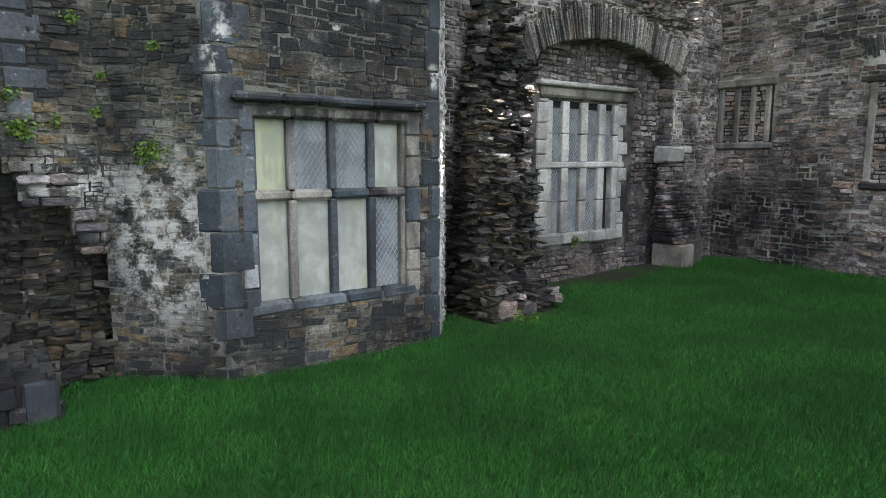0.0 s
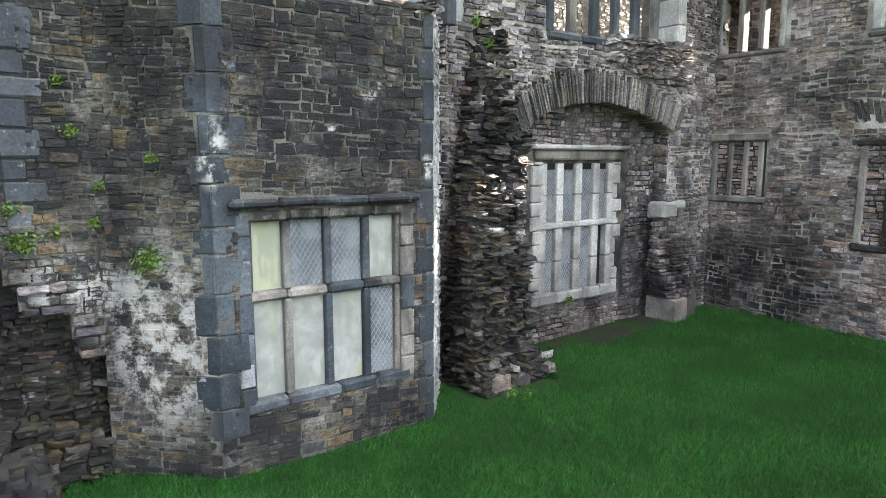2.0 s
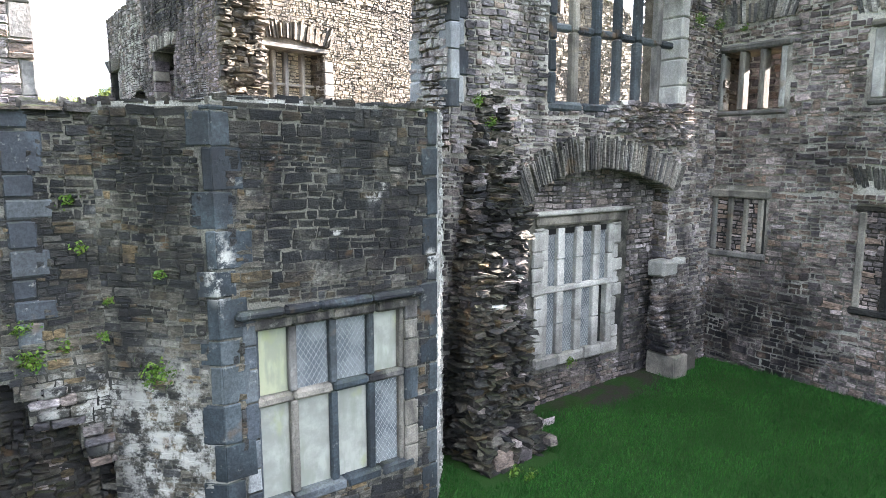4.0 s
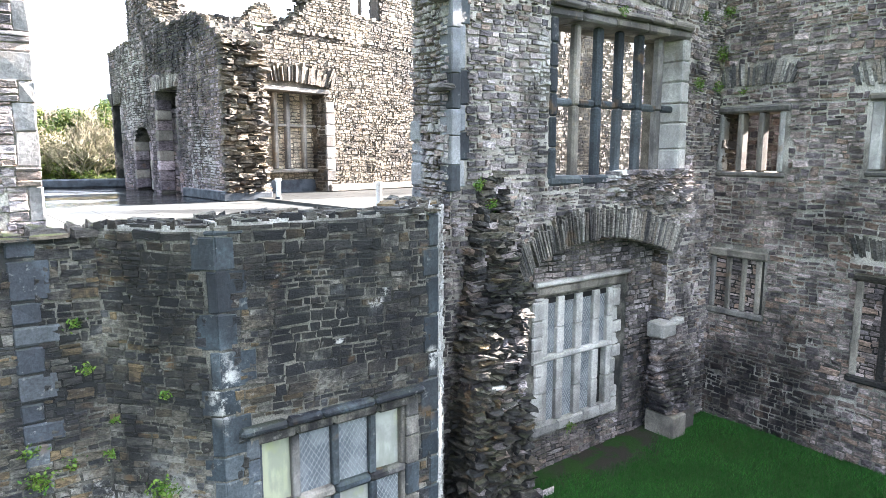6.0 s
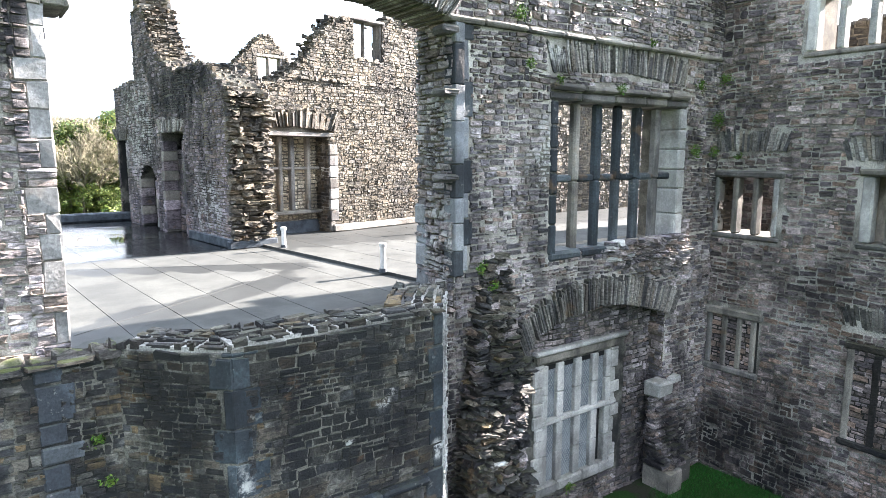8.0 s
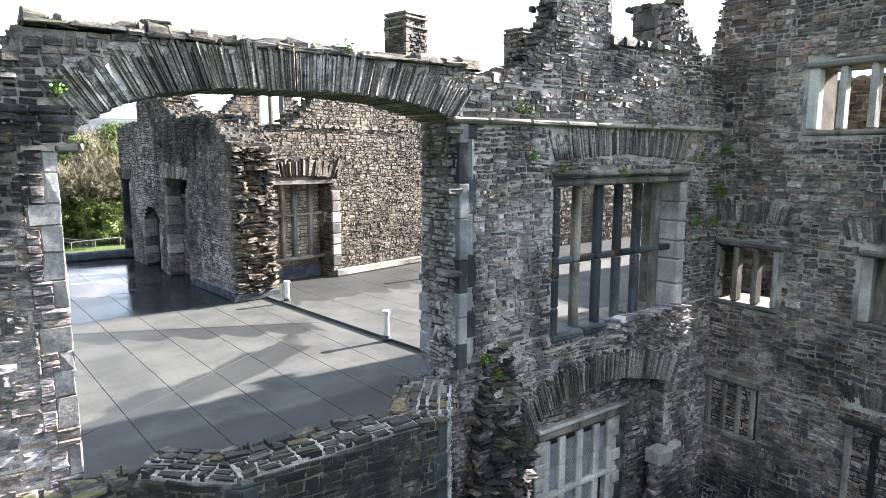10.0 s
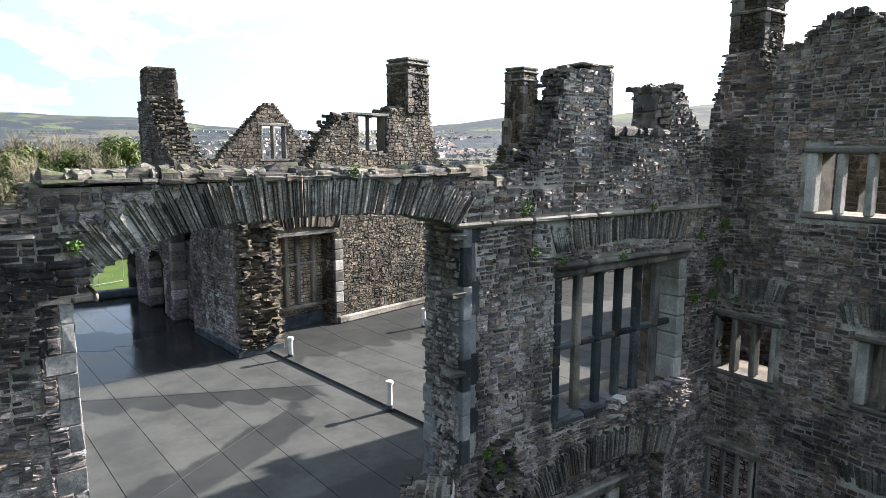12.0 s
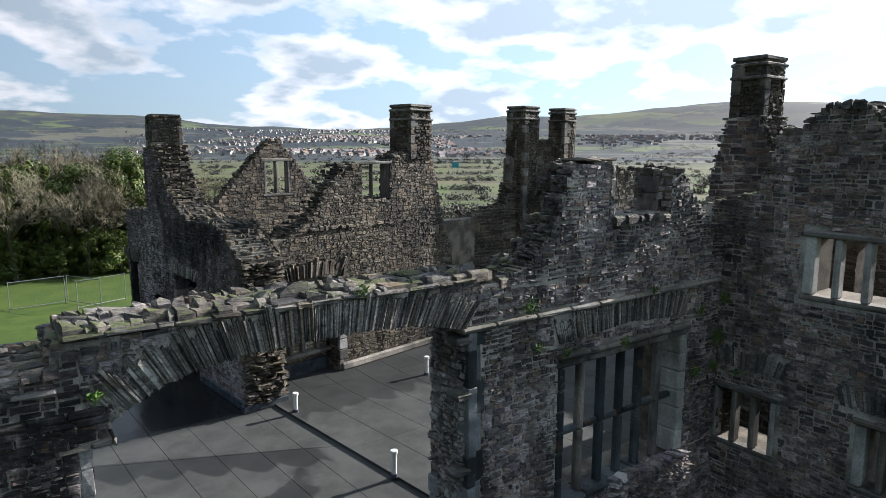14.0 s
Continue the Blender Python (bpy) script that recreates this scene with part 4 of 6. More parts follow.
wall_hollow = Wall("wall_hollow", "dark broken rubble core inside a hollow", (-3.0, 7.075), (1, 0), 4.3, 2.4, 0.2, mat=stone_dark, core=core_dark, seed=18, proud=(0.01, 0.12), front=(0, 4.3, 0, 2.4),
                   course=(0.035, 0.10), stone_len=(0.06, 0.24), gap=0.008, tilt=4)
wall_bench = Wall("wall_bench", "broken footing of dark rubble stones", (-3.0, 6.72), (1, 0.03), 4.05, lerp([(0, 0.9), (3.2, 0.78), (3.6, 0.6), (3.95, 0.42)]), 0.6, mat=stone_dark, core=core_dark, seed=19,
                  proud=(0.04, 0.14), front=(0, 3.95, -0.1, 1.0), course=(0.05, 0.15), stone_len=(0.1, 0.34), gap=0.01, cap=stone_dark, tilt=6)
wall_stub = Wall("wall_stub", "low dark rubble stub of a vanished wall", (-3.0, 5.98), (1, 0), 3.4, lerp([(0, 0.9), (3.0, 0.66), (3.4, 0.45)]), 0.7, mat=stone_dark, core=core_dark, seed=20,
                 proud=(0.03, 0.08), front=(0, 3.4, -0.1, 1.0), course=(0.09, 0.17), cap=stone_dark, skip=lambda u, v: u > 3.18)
block("corner_stone", wall_stub.m, 3.17, 3.42, -0.06, 0.4, -0.15, 0.42, stone_blue, wall_stub.root, "squared grey corner stone", 0.02, 0.012)
wall_stub.end((0.4, 5.98), (0, 1), 0.7, -0.1, 0.45, stone_bay)



def broken_edge():
    """Long flat stones left hanging over the hollow."""
    r = random.Random(91)
    for x0, x1, z, mat in ((0.33, 0.76, 1.77, stone_main), (0.36, 0.8, 1.86, stone_bay), (0.3, 0.7, 1.97, stone_main), (0.24, 0.62, 2.08, stone_bay), (0.76, 1.0, 1.30, stone_main), (0.74, 1.02, 1.42, stone_bay), (0.72, 1.0, 1.52, stone_main), (0.72, 0.9, 1.63, stone_main)):
        x = x0
        while x < x1 - 0.04:
            w = min(r.uniform(0.12, 0.3), x1 - x)
            block("stone", wall_left.m, x + 3.0, x + w + 2.99, -0.05 - r.uniform(0, 0.03), 0.12, z + r.uniform(-0.008, 0.008), z + r.uniform(0.07, 0.1), mat, wall_left.root, "", 0.014, 0.008)
            x += w


broken_edge()

# -- the broken stub of a wall beside the lower arch --
def buttress():
    """Toothed rubble where a cross wall was torn off, stepping back as it rises."""
    r = random.Random(77)
    prof = lerp([(0.0, 6.14), (0.34, 6.16), (0.42, 6.34), (1.2, 6.42), (1.9, 6.5), (2.4, 6.56), (3.0, 6.68), (3.6, 6.78), (4.3, 6.88), (5.2, 7.06)])
    left = lerp([(0, 5.22), (0.5, 5.25), (2.4, 5.36), (4.0, 5.6), (5.2, 5.9)])
    right = lerp([(0, 6.36), (0.35, 6.34), (0.5, 6.24), (1.6, 6.26), (2.4, 6.2), (3.0, 6.38), (3.5, 6.46), (3.7, 6.3), (5.2, 6.15)])
    vs, fs = [], []
    zs = [-0.2 + 0.15 * k for k in range(37)]
    for z in zs:
        a, b, y = left(z) + 0.03, right(z) - 0.03, prof(z) + 0.09
        vs += [(a, 7.12, z), (a, y, z), (b, y, z), (b, 7.12, z)]
    for k in range(len(zs) - 1):
        fs += [(4 * k + n, 4 * k + n + 1, 4 * k + n + 5, 4 * k + n + 4) for n in range(3)]
    root = new("wall_tooth", mesh_of("wall_tooth", vs, fs, core_dark))
    tagged(root, "torn rubble end of a vanished cross wall", "wall", kind="structure")
    def chunk(m, w, h, d, mat):
        k = 27 if r.random() < 0.4 else (0, 9, 9, 18)[min(3, int(w / h))]
        ob = new("stone", stone_mesh(k + r.randrange(9), mat))
        ob.parent = root
        ob.matrix_basis = m @ Matrix.Diagonal((w * 1.08, d, h * 1.08, 1))

    z = -0.1
    while z < 5.15:
        h = r.uniform(0.04, 0.10)
        x = left(z) - r.uniform(0, 0.05)
        while x < right(z) - 0.03:
            w = r.uniform(0.07, 0.24)
            hh = h * r.uniform(0.75, 1.15)
            y = prof(z) + r.gauss(0.0, 0.04)
            chunk(pose(x + w / 2, y + 0.15, z + h / 2 + r.uniform(-0.015, 0.015), r.uniform(-6, 6), r.gauss(0, 3.5), r.uniform(-11, 11)), w * 1.04, hh, r.uniform(0.11, 0.17), stone_pale if 2.0 < z < 3.6 and x > 5.6 and r.random() < 0.06 else stone_dark if r.random() < (0.8 if x < left(z) + 0.35 else 0.4) else stone_bay if r.random() < 0.7 else stone_main)
            x += w
        y = prof(z) + 0.05
        while y < 7.05:  # the sides that look along the wall
            w = r.uniform(0.1, 0.26)
            for x, turn in ((right(z), 90), (left(z), -90)):
                chunk(pose(x - (0.09 if turn > 0 else -0.09) + r.gauss(0, 0.035), y + w / 2, z + h / 2, r.uniform(-8, 8), r.gauss(0, 6), turn + r.uniform(-9, 9)), w, h * 0.95, 0.13, stone_main if z > 2.0 and r.random() < 0.5 else stone_bay)
            y += w
        z += h
    f = frame_of((0, 6.16), (1, 0))
    for a, b, s0, z1 in ((5.34, 5.68, -0.06, 0.33), (5.70, 6.06, -0.03, 0.30), (6.08, 6.40, 0.05, 0.27), (6.55, 6.8, 0.5, 0.36), (6.82, 7.1, 0.58, 0.26)):
        block("footing", f, a, b, s0, 0.6, -0.1, z1, stone_main, root, "squared footing stone", 0.03, 0.022)


buttress()

# ---- the terrace: a flat felt roof over the ground floor ----
def felt_material():
    s = Shader("roofing_felt", 0.55)
    s.put(s.bsdf.inputs["Specular IOR Level"], 0.1)
    base = s.mix(s.span(s.noise(0.9, 8, None, 0.7), 0.32, 0.68), (0.044, 0.046, 0.044), (0.078, 0.081, 0.076))
    base = s.mix(1.0, base, s.grey(s.span(s.noise(120, 3), 0.3, 0.7, 0.8, 1.15)), "MULTIPLY")
    base = s.mix(s.span(s.chance(), 0.0, 1.0, 0, 0.18), base, (0.05, 0.054, 0.056))
    x, y = s.axis(0), s.axis(1)
    wave = s.math("MULTIPLY", s.math("SUBTRACT", s.noise(0.9, 6, None, 0.6), 0.5), 1.0)
    # damp lies along the valley strip, below the slanting lap and behind the step
    along = s.math("SUBTRACT", x, 0.84)
    across = s.math("SUBTRACT", s.math("MULTIPLY", s.math("SUBTRACT", y, 9.3), 0.823), s.math("MULTIPLY", along, 0.568))
    across = s.math("ADD", s.math("ADD", across, s.math("MULTIPLY", along, 0.11)), wave)
    valley = s.math("MULTIPLY", s.span(s.math("ABSOLUTE", across), 0.50, 0.36), s.span(s.math("ADD", x, wave), 4.95, 4.75))
    below = s.math("SUBTRACT", y, s.math("SUBTRACT", 15.42, s.math("MULTIPLY", x, 0.463)))
    scallop = s.math("MULTIPLY", s.math("ABSOLUTE", s.math("SINE", s.math("MULTIPLY", s.math("ADD", x, 0.3), 3.83))), 0.4)
    edge = s.math("ADD", s.math("ADD", below, scallop), s.math("MULTIPLY", wave, 0.6))
    band = s.math("MULTIPLY", s.span(edge, -0.72, -0.58), s.span(below, 0.01, -0.01))
    damp_and_shade = s.math("MAXIMUM", valley, s.math("MULTIPLY", band, s.span(x, 5.7, 5.5)))
    right = s.math("MULTIPLY", s.span(s.math("ADD", s.math("ADD", y, scallop), s.math("MULTIPLY", wave, 1.6)), 14.5, 14.7), s.span(x, 5.7, 6.0))
    damp_and_shade = s.math("MAXIMUM", damp_and_shade, s.math("MULTIPLY", right, 0.8))
    # back left of the roof: its shade is painted near-black over the damp felt
    far = s.math("MULTIPLY", s.span(s.math("ADD", y, s.math("MULTIPLY", wave, 0.5)), 15.2, 15.9), s.span(x, 6, 5))
    damp_and_shade = s.math("MAXIMUM", damp_and_shade, far)
    # strip behind the main wall: the wall's shadow deepened in colour, with damp
    damp_and_shade = s.math("MAXIMUM", damp_and_shade, s.span(s.math("ADD", y, s.math("MULTIPLY", wave, 0.8)), 8.75, 8.6))
    c = s.mix(s.math("MAXIMUM", s.math("MULTIPLY", damp_and_shade, 0.6), s.math("MULTIPLY", far, 0.92)), base, (0.010, 0.0115, 0.013))
    s.bump(s.noise(160, 3), 0.12, 0.004)
    film = s.span(s.noise(0.7, 7, s.scaled(0.7, 1.3, 1.0, 0.5), 0.62), 0.46, 0.54, 0.04, 0.2)  # standing water and damp ground by turns
    pool = s.math("MULTIPLY", s.span(s.math("ADD", x, wave), 3.9, 3.5), s.span(s.math("ADD", y, s.math("MULTIPLY", wave, 1.5)), 18.4, 18.8))
    n = s.t.nodes.new("ShaderNodeMix")
    s.put(n.inputs[0], far)
    s.put(n.inputs[2], s.span(damp_and_shade, 0, 1, 0.72, 0.5))
    s.put(n.inputs[3], film)
    s.put(s.bsdf.inputs["Specular IOR Level"], s.math("ADD", s.span(far, 0, 1, 0.1, 0.12), s.math("MULTIPLY", pool, 0.35)))
    return s.done(c, n.outputs[0])


felt = felt_material()
# near-black for sheets that stand in for shade inside openings
shade_black = plain("shade_black_sheet", (0.012, 0.012, 0.013), (0.02, 0.02, 0.02), 3.0, 0.9)
lead = plain("lead_flashing", (0.075, 0.09, 0.105), (0.035, 0.042, 0.052), 3.0, 0.55, 0.2)
pipe_paint = plain("pale_pipe_paint", (0.72, 0.72, 0.70), (0.60, 0.60, 0.57), 14.0, 0.45)
ZL, ZR = 4.33, 4.395


def step_x(y):
    return lerp([(6.4, 6.8), (9.5, 6.42), (15.4, 5.72), (25, 5.72)])(y)


def terrace():
    outline = [(-3, 7.6), (0.66, 7.6), (0.74, 7.05), (1.9, 6.28), (4.25, 6.28), (4.9, 7.05), (5.0, 7.6), (25.5, 7.6), (25.5, 24.9), (-3, 24.9)]
    k = len(outline)
    root = new("roof_terrace", mesh_of("roof_terrace", [(x, y, 4.16) for x, y in outline] + [(x, y, ZL - 0.012) for x, y in outline],
                                    [tuple(reversed(range(k))), tuple(range(k, 2 * k))] + [(i, (i + 1) % k, k + (i + 1) % k, k + i) for i in range(k)], core_dark))
    front = outline[1:7]
    ob = new("felt_sheet", mesh_of("felt_sheet", [(x, y, ZL) for x, y in front], [tuple(range(6))], felt))
    ob.parent = root
    tagged(root, "flat grey felt roof over the ground floor, damp in patches", "roof", kind="structure")
    def lap(x):
        return 15.42 - 0.463 * x

    rows = ((lambda x: 7.606, lap), (lambda x: lap(x) + 0.012, lambda x: lap(x) + 5.4), (lambda x: lap(x) + 5.412, lambda x: 24.6))
    for low, high in rows:
        x = -3.6
        while x < 7.2:
            def side(u, back):
                ys = [low(u) + (high(u) - low(u)) * k / 8 for k in range(9)]
                line = [(max(-2.95, min(u - 0.06 * (y - 11.3), step_x(y))), y) for y in ys]
                return line[::-1] if back else line
            pts = side(x, False) + side(x + 0.82 - 0.012, True)
            x += 0.82
            if max(p[0] for p in pts) - min(p[0] for p in pts) < 0.05:
                continue
            k = len(pts)
            vs = [(px, py, ZL - 0.01) for px, py in pts] + [(px, py, ZL) for px, py in pts]
            fs = [tuple(reversed(range(k, 2 * k)))] + [(i, k + i, k + (i + 1) % k, (i + 1) % k) for i in range(k)]
            ob = new("felt_sheet", mesh_of("felt_sheet", vs, fs, felt))
            ob.parent = root
    # the raised half, with its edge
    for a, b in ((7.95, 12.2), (12.206, 16.0), (16.006, 20.5)):
        x = 0.0
        while x < 19.0:
            ys = [a + (b - a) * k / 6 for k in range(7)]
            pts = [(step_x(y) + x, y) for y in ys] + [(step_x(y) + x + 0.98, y) for y in reversed(ys)]
            k = len(pts)
            vs = [(px, py, ZL - 0.01) for px, py in pts] + [(px, py, ZR) for px, py in pts]
            fs = [tuple(reversed(range(k, 2 * k)))] + [(i, k + i, k + (i + 1) % k, (i + 1) % k) for i in range(k)]
            ob = new("felt_sheet", mesh_of("felt_sheet", vs, fs, felt))
            ob.parent = root
            x += 0.992
    strip = frame_of((0.84, 9.3), (4.2, 2.9))
    block("valley_strip", strip, 0.0, 4.6, -0.007, 0.007, ZL - 0.005, ZL + 0.005, felt, root, "", 0.002, 0.0)
    far = frame_of((-3, 24.6), (1, 0))
    block("kerb", far, 0.0, 8.0, 0.0, 0.28, ZL, ZL + 0.30, lead, root, "dark lead-covered kerb", 0.05, 0.004)
    return root


terrace_root = terrace()


def vent_pipe(x, y, z, tall):
    root = empty("vent_pipe", pose(x, y, z), "pale painted capped vent pipe standing on the felt roof", "pipe", "vent pipes on the roof")
    for name, r0, r1, z0, z1 in (("collar", 0.085, 0.07, -0.01, 0.06), ("tube", 0.055, 0.055, 0.0, tall), ("cap", 0.078, 0.078, tall - 0.04, tall + 0.035)):
        bm = bmesh.new()
        bmesh.ops.create_cone(bm, segments=24, radius1=r0, radius2=r1, depth=z1 - z0, cap_ends=True)
        bmesh.ops.translate(bm, vec=(0, 0, (z0 + z1) / 2), verts=bm.verts)
        if name == "cap":
            bmesh.ops.bevel(bm, geom=[e for e in bm.edges if abs(e.verts[0].co.z - e.verts[1].co.z) < 1e-4], offset=0.012, segments=2, affect="EDGES")
        part(name, bm, lead if name == "collar" else pipe_paint, root)
    return root


vent_pipe(6.25, 10.62, ZR, 0.52)
vent_pipe(5.95, 14.8, ZR, 0.46)
vent_pipe(10.15, 15.1, ZR, 0.52)


def water_material():
    s = Shader("standing_water", 0.03)
    s.put(s.bsdf.inputs["IOR"], 1.33)
    s.bump(s.noise(6, 2), 0.03, 0.01)
    return s.done((0.02, 0.023, 0.026))


water = water_material()


def puddle(x, y, rx, ry, turn, seed):
    r = random.Random(seed)
    vs = [(0, 0, 0)]
    n = 72
    for k in range(n):
        a = 2 * math.pi * k / n
        q = 1 + 0.55 * noise.noise(Vector((math.cos(a) * 1.8, math.sin(a) * 1.8, seed))) + 0.2 * noise.noise(Vector((math.cos(a) * 6, math.sin(a) * 6, seed)))
        vs.append((rx * q * math.cos(a), ry * q * math.sin(a), 0))
    ob = new("puddle", mesh_of("puddle", vs, [(0, 1 + k, 1 + (k + 1) % n) for k in range(n)], water))
    ob.matrix_basis = pose(x, y, ZL + 0.004, 0, 0, turn)
    tagged(ob, "shallow rainwater puddle on the felt roof", "puddle", "puddles on the roof")


puddle(2.1, 19.3, 1.5, 0.9, -14, 2)

# ---- the range behind the terrace ----
BD = (0.982, 0.19)
BO = (5.0, 16.29)
back_top = lerp([(0, 8.2), (0.9, 8.1), (1.2, 8.3), (1.86, 8.66), (2.63, 9.22), (3.03, 9.83), (3.65, 10.45), (4.28, 10.45), (4.33, 9.4), (5.36, 9.37), (5.4, 10.45), (5.6, 10.7), (6.3, 10.8), (7.2, 10.8), (7.5, 9.7), (7.75, 8.56), (8.25, 7.44), (8.3, 7.0), (9.5, 5.5)])
wall_back = Wall("wall_back", "sunlit warm brown rubble wall with a ragged gable", BO, BD, 9.5, lambda u: min(back_top(u), 8.7), 0.8, z0=4.2, holes=[(0.93, 3.32, 4.2, 7.12)], mat=stone_far, core=mortar_far,
                 course=(0.045, 0.115), stone_len=(0.07, 0.27), gap=0.009, proud=(0.008, 0.03), focus=(5.2, 6.5), count=300, seed=51, cap=stone_far, back=(0.16, 0.3),
                 skip=lambda u, v: 0.9 < u < 3.4 and 7.1 < v < 7.75)
K = wall_back.m
gable = Wall("gable", "", BO, BD, 9.5, back_top, 0.42, z0=8.5, mat=stone_far, core=mortar_far, course=(0.045, 0.12), stone_len=(0.07, 0.28), gap=0.009, proud=(0.008, 0.03), seed=57, root=wall_back.root, back=(0.16, 0.3), front=(1.4, 8.2, 8.55, 11), cap=stone_far)
arch(K, wall_back.root, lerp([(0.9, 7.28), (2.1, 7.38), (3.4, 7.28)]), 0.9, 3.4, 0.42, 0.09, 0.45, -0.05, 0.5, stone_far, 55, 0.25)
block("lintel", K, 0.8, 3.45, -0.06, 0.5, 7.12, 7.23, stone_mullion, wall_back.root, "thin weathered lintel slab", 0.02, 0.012)
e = K @ Vector((0.93, 0, 0))
wall_back.end((e.x, e.y), (-BD[1], BD[0]), 0.8, 4.3, 7.1, stone_far)
e = K @ Vector((3.32, 0.8, 0))
wall_back.end((e.x, e.y), (BD[1], -BD[0]), 0.8, 4.3, 7.1, stone_far)
z = 4.4
while z < 6.9:
    block("jamb_stone", K, 3.30, 3.34 + dice.choice((0.12, 0.26)), -0.05, 0.4, z, z + 0.3, stone_pale if dice.random() < 0.4 else stone_mullion, wall_back.root, "", 0.02, 0.008)
    z += 0.315
block("kerb", K, 3.36, 9.3, -0.14, 0.0, 4.4, 4.60, stone_mullion, wall_back.root, "pale skirting kerb", 0.03, 0.006)
infill = Wall("infill", "", tuple((K @ Vector((0.93, 0.61, 0))).xy), BD, 2.39, 7.2, 0.19, z0=4.2, mat=stone_infill, core=mortar_far, course=(0.07, 0.13), stone_len=(0.15, 0.4), gap=0.018, seed=52, root=wall_back.root)
block("sill", K, 0.93, 3.32, 0.35, 0.75, 4.95, 5.05, stone_mullion, wall_back.root, "", 0.02)
for u in (1.42, 1.98, 2.38, 2.92):
    block("mullion", K, u - 0.06, u + 0.06, 0.42, 0.6, 5.05, 7.12, stone_mullion, wall_back.root, "", 0.025, 0.006)
block("transom", K, 0.93, 3.32, 0.45, 0.58, 6.2, 6.28, stone_mullion, wall_back.root, "", 0.02, 0.004)
# two-light opening in the gable
block("mullion", K, 4.78, 4.87, 0.16, 0.3, 9.4, 10.5, stone_mullion, wall_back.root, "", 0.03)
block("jamb_stone", K, 4.25, 4.36, 0.05, 0.4, 9.4, 10.4, stone_mullion, wall_back.root, "", 0.02)
block("jamb_stone", K, 5.34, 5.45, 0.05, 0.4, 9.4, 10.6, stone_mullion, wall_back.root, "", 0.02)
block("lintel", K, 4.0, 5.5, -0.03, 0.45, 10.46, 10.56, stone_mullion, wall_back.root, "", 0.03, 0.01)

# the side wall that runs back from the pier
PD = (0.093, -0.996)
side_top = lerp([(0, 8.8), (1.3, 8.9), (2.3, 8.9), (2.38, 10.9), (3.35, 11.0), (3.8, 10.2), (4.2, 9.7), (4.9, 9.25), (5.7, 8.9), (6.6, 8.9), (7.6, 8.95), (8.3, 8.7), (8.9, 8.35), (9.25, 8.15)])
PE = (5.0, 15.66)  # the pier's outer corner
PO = (PE[0] - PD[0] * 9.25, PE[1] - PD[1] * 9.25)
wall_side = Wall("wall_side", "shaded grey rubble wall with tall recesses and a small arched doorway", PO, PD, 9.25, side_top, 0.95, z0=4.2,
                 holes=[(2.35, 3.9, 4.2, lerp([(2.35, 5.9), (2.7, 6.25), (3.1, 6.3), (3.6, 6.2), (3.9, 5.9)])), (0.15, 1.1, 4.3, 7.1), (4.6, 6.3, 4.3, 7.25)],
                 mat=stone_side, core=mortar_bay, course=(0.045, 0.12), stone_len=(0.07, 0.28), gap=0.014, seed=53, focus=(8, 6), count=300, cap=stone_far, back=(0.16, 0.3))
S = wall_side.m
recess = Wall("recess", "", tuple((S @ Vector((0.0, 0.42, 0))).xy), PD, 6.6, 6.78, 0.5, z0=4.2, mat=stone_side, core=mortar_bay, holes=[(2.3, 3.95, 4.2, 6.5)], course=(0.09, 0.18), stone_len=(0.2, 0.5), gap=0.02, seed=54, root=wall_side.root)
for u0, u1, z in ((0.05, 1.2, 7.1), (4.5, 6.4, 7.25)):
    arch(S, wall_side.root, fn(z), u0, u1, 0.34, 0.09, 0.3, -0.03, 0.5, stone_arch, int(z * 10), 0.15)
for u0, u1 in ((0.15, 1.1), (4.6, 6.3)):  # black sheet as painted shade at the head of each recess
    block("flue_shade", S, u0 - 0.05, u1 + 0.05, 0.86, 0.93, 6.5, 7.4, shade_black, wall_side.root, "black sheet painted for the shade at the recess head")
# another black sheet paints the unlit doorway
block("door_shade", S, 2.25, 4.0, 0.86, 0.93, 4.3, 6.5, shade_black, wall_side.root, "black sheet painted for the shade behind the doorway")
for u in (2.3, 3.9, 4.55, 6.3, 1.1):
    z = 4.4
    while z < (5.8 if u in (2.3, 3.9) else 7.0):
        block("jamb_stone", S, u - 0.09, u + dice.uniform(0.06, 0.14), -0.03, 0.4, z, z + 0.28, stone_mullion if dice.random() < 0.3 else stone_side, wall_side.root, "", 0.02, 0.008)
        z += 0.29
block("kerb", S, 6.5, 9.34, -0.07, 0.0, ZL, ZL + 0.24, lead, wall_side.root, "lead flashing along the wall's foot", 0.02)
block("kerb", frame_of(PE, (0.995, 0.1)), -0.14, 1.12, -0.16, 0.05, ZL, ZL + 0.2, lead, wall_back.root, "lead flashing along the pier's foot", 0.02)
block("kerb", K, 0.93, 3.32, 0.5, 0.72, ZL, ZL + 0.42, lead, wall_back.root, "lead flashing in the recess", 0.03)
# the pier's ragged end
pier = Wall("pier", "", PE, (0.995, 0.1), 0.95, lerp([(0, 8.25), (0.5, 8.1), (0.95, 7.85)]), 0.95, z0=4.3, mat=stone_far, core=mortar_far, gap=0.01, proud=(0.02, 0.05), seed=58, root=wall_back.root, cap=stone_far)
r = random.Random(61)


